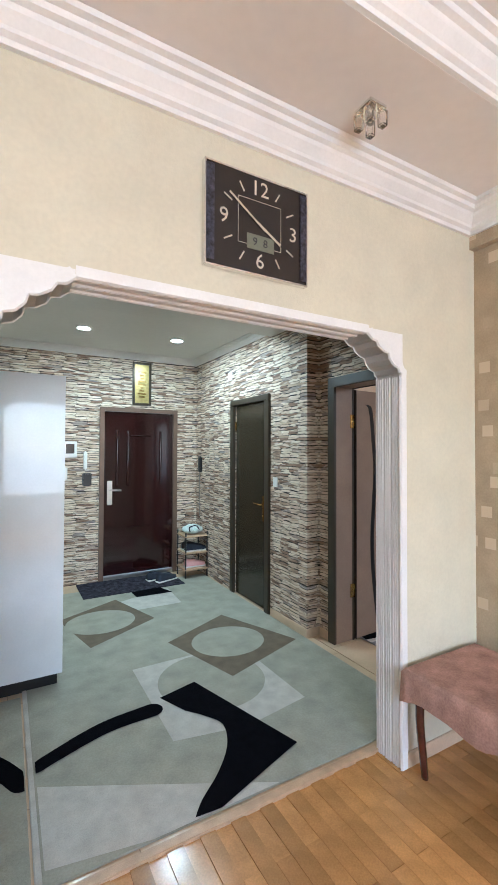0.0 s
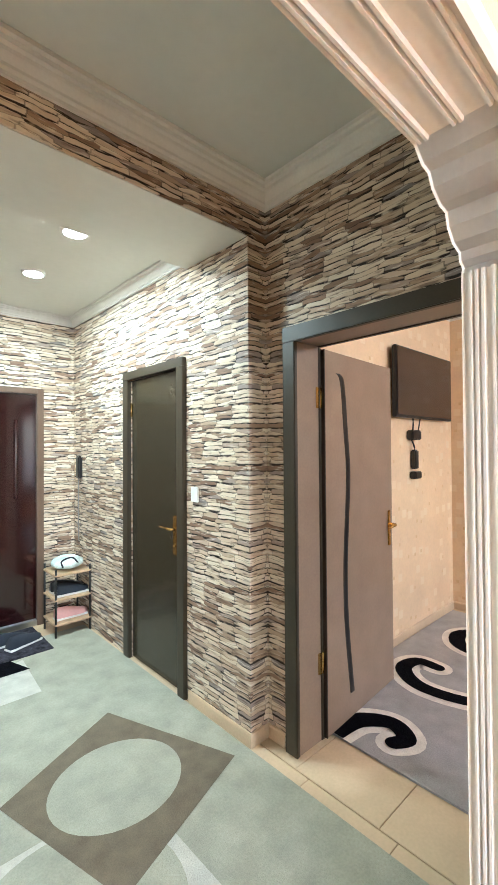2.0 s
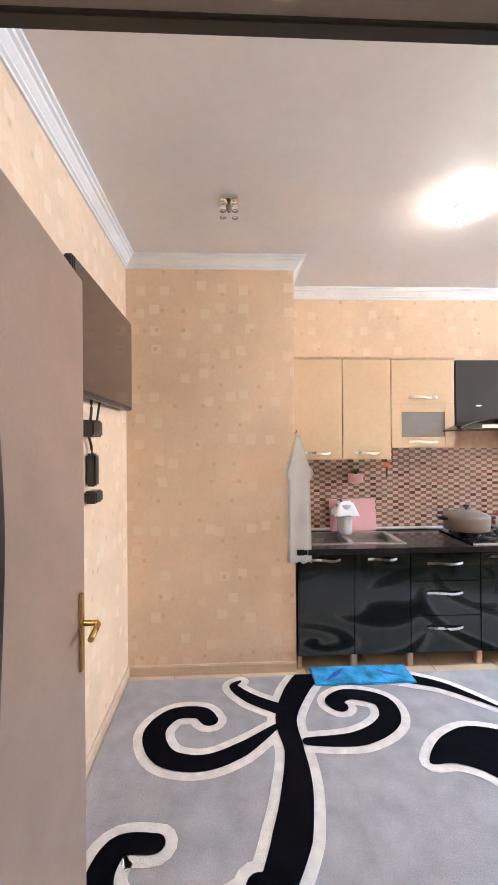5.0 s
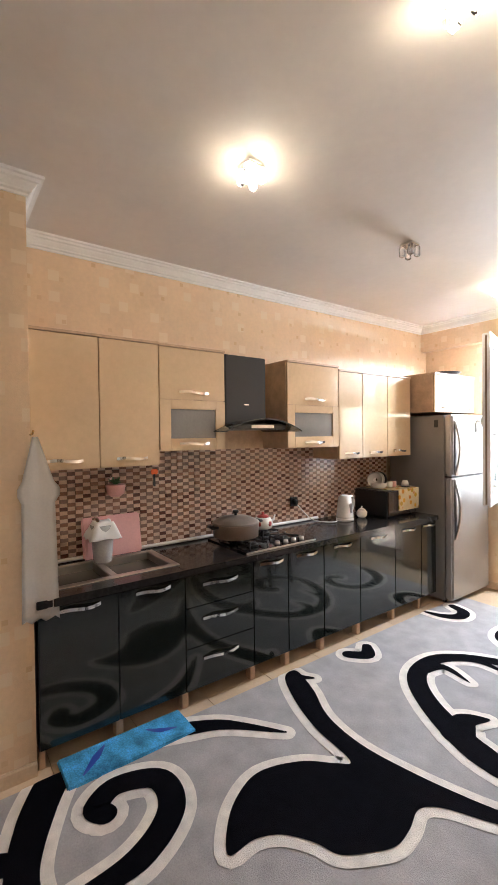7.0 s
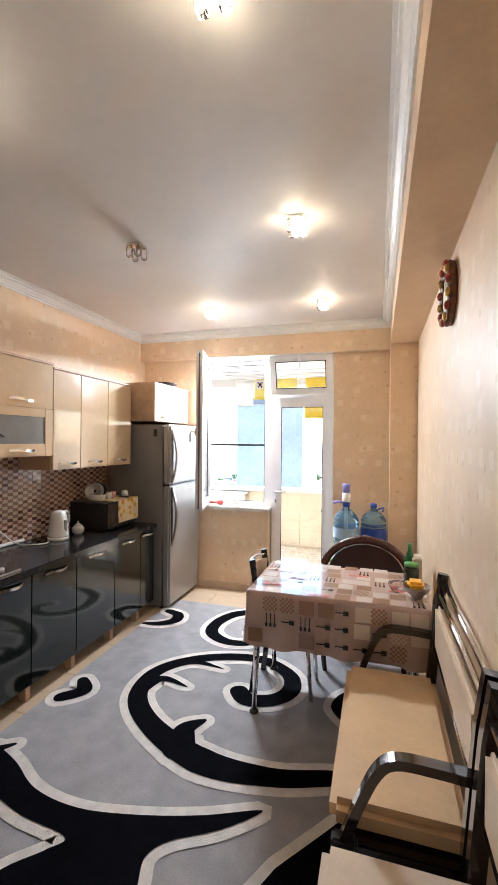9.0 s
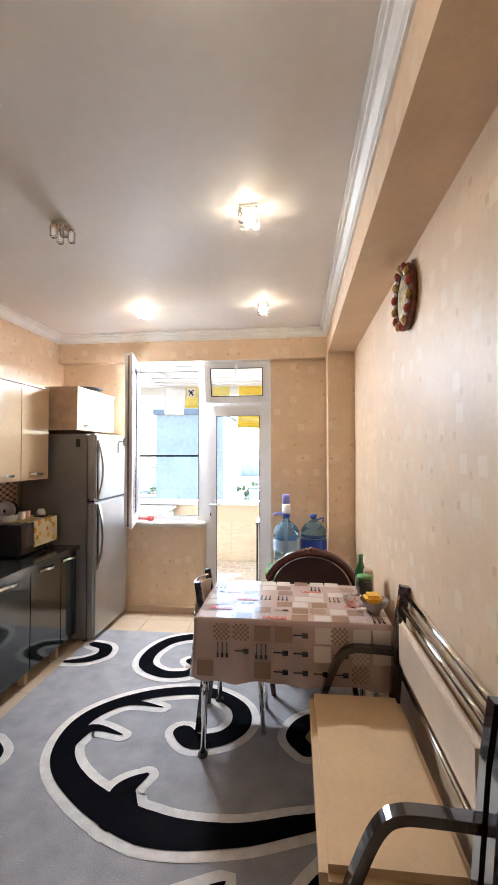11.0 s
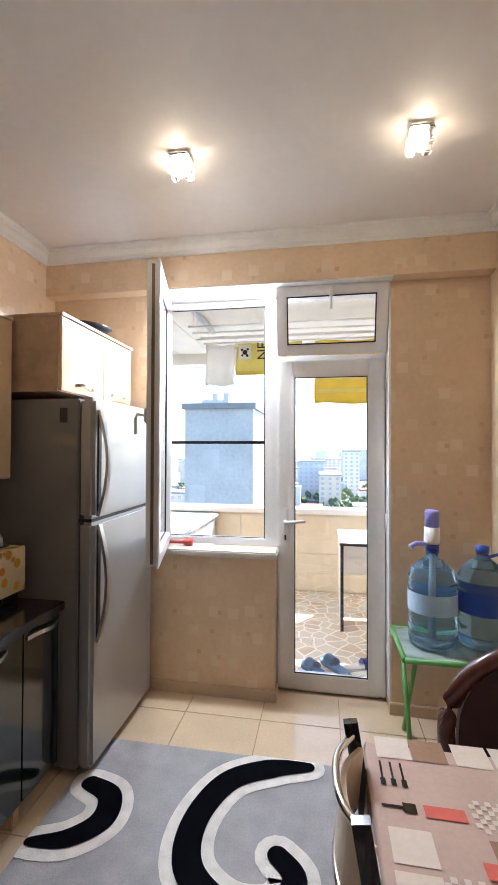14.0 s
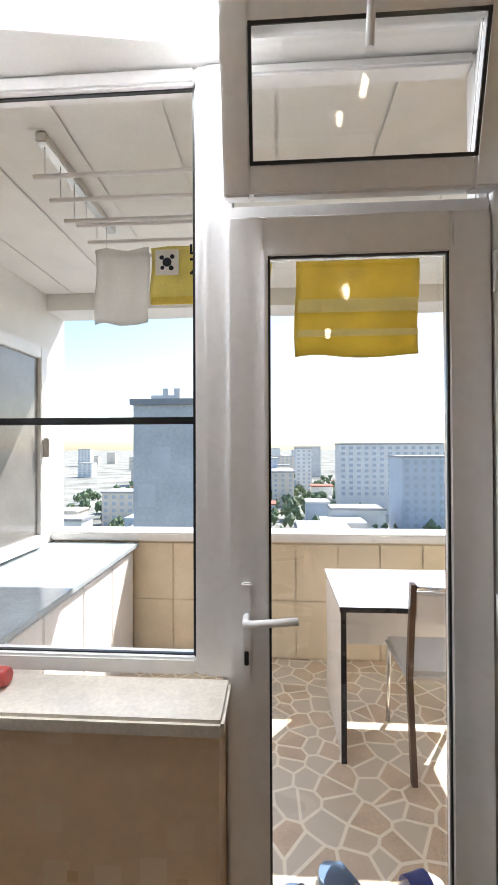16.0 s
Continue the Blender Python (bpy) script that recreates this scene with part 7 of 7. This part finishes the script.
pl_me = mesh_of("plank", bx(-0.0345, -0.24, -0.012, 0.0345, 0.24, 0.0, 0.0008), PARQUET)
spots = []
for i in range(36):
    for j in range(8):
        spots.append(pose(0.06 + i * 0.07, 0.68 + j * 0.482 + (0.24 if i % 2 else 0.0), -0.0002))
pieces("plank", pl_me, floor_ob, spots)
struct("floor_living_rest", bx(0.0, 0.44, -0.02, 5.0, 5.4, -0.006), PARQUET, "oak parquet floor")

# mosaic backsplash
MOS = [mat("mosaic_" + n, c, 0.10, vary=0.1, per=0.12) for n, c in (("cream", (0.60, 0.42, 0.32)), ("tan", (0.27, 0.14, 0.09)), ("brown", (0.12, 0.05, 0.035)), ("grey", (0.22, 0.14, 0.11)))]
back = struct("backsplash", bx(-3.15, 0.255, 0.84, -3.140, 3.745, 1.56), mat("mosaic_grout", (0.42, 0.32, 0.25), 0.8), "brown and cream mosaic backsplash")
MW, MH = 0.047, 0.0242
meshes = [mesh_of("tile", bx(-0.004, -MW / 2 + 0.001, -MH / 2 + 0.001, 0.006, MW / 2 - 0.001, MH / 2 - 0.001, 0.001), m) for m in MOS]
rest = [B() for _ in MOS]
rm = random.Random(5)
near = 0
for j in range(29):
    for i in range(74):
        y, z = 0.28 + i * MW, 0.855 + j * MH
        if y > 3.72 or z > 1.54:
            continue
        k = 0 if (i + j) % 2 else rm.choice((1, 1, 2, 3, 3))
        if 1.1 < y < 1.62 and 0.98 < z < 1.5:
            pieces("tile", meshes[k], back, [pose(-3.139, y, z)])
        else:
            v = [rest[k].verts.new((-3.133 - (0.007 if a in (0,) else 0), y + b * (MW / 2 - 0.001), z + c * (MH / 2 - 0.001))) for a in (1, 0) for b, c in ((-1, -1), (1, -1), (1, 1), (-1, 1))]
            rest[k].faces.new(v[:4])
            for q in range(4):
                rest[k].faces.new((v[q], v[(q + 1) % 4], v[4 + (q + 1) % 4], v[4 + q]))
for k, bmk in enumerate(rest):
    o = link("mosaic_tiles", bmk, MOS[k], back)
    tagged(o, "small glossy mosaic tiles", kind="stuff")
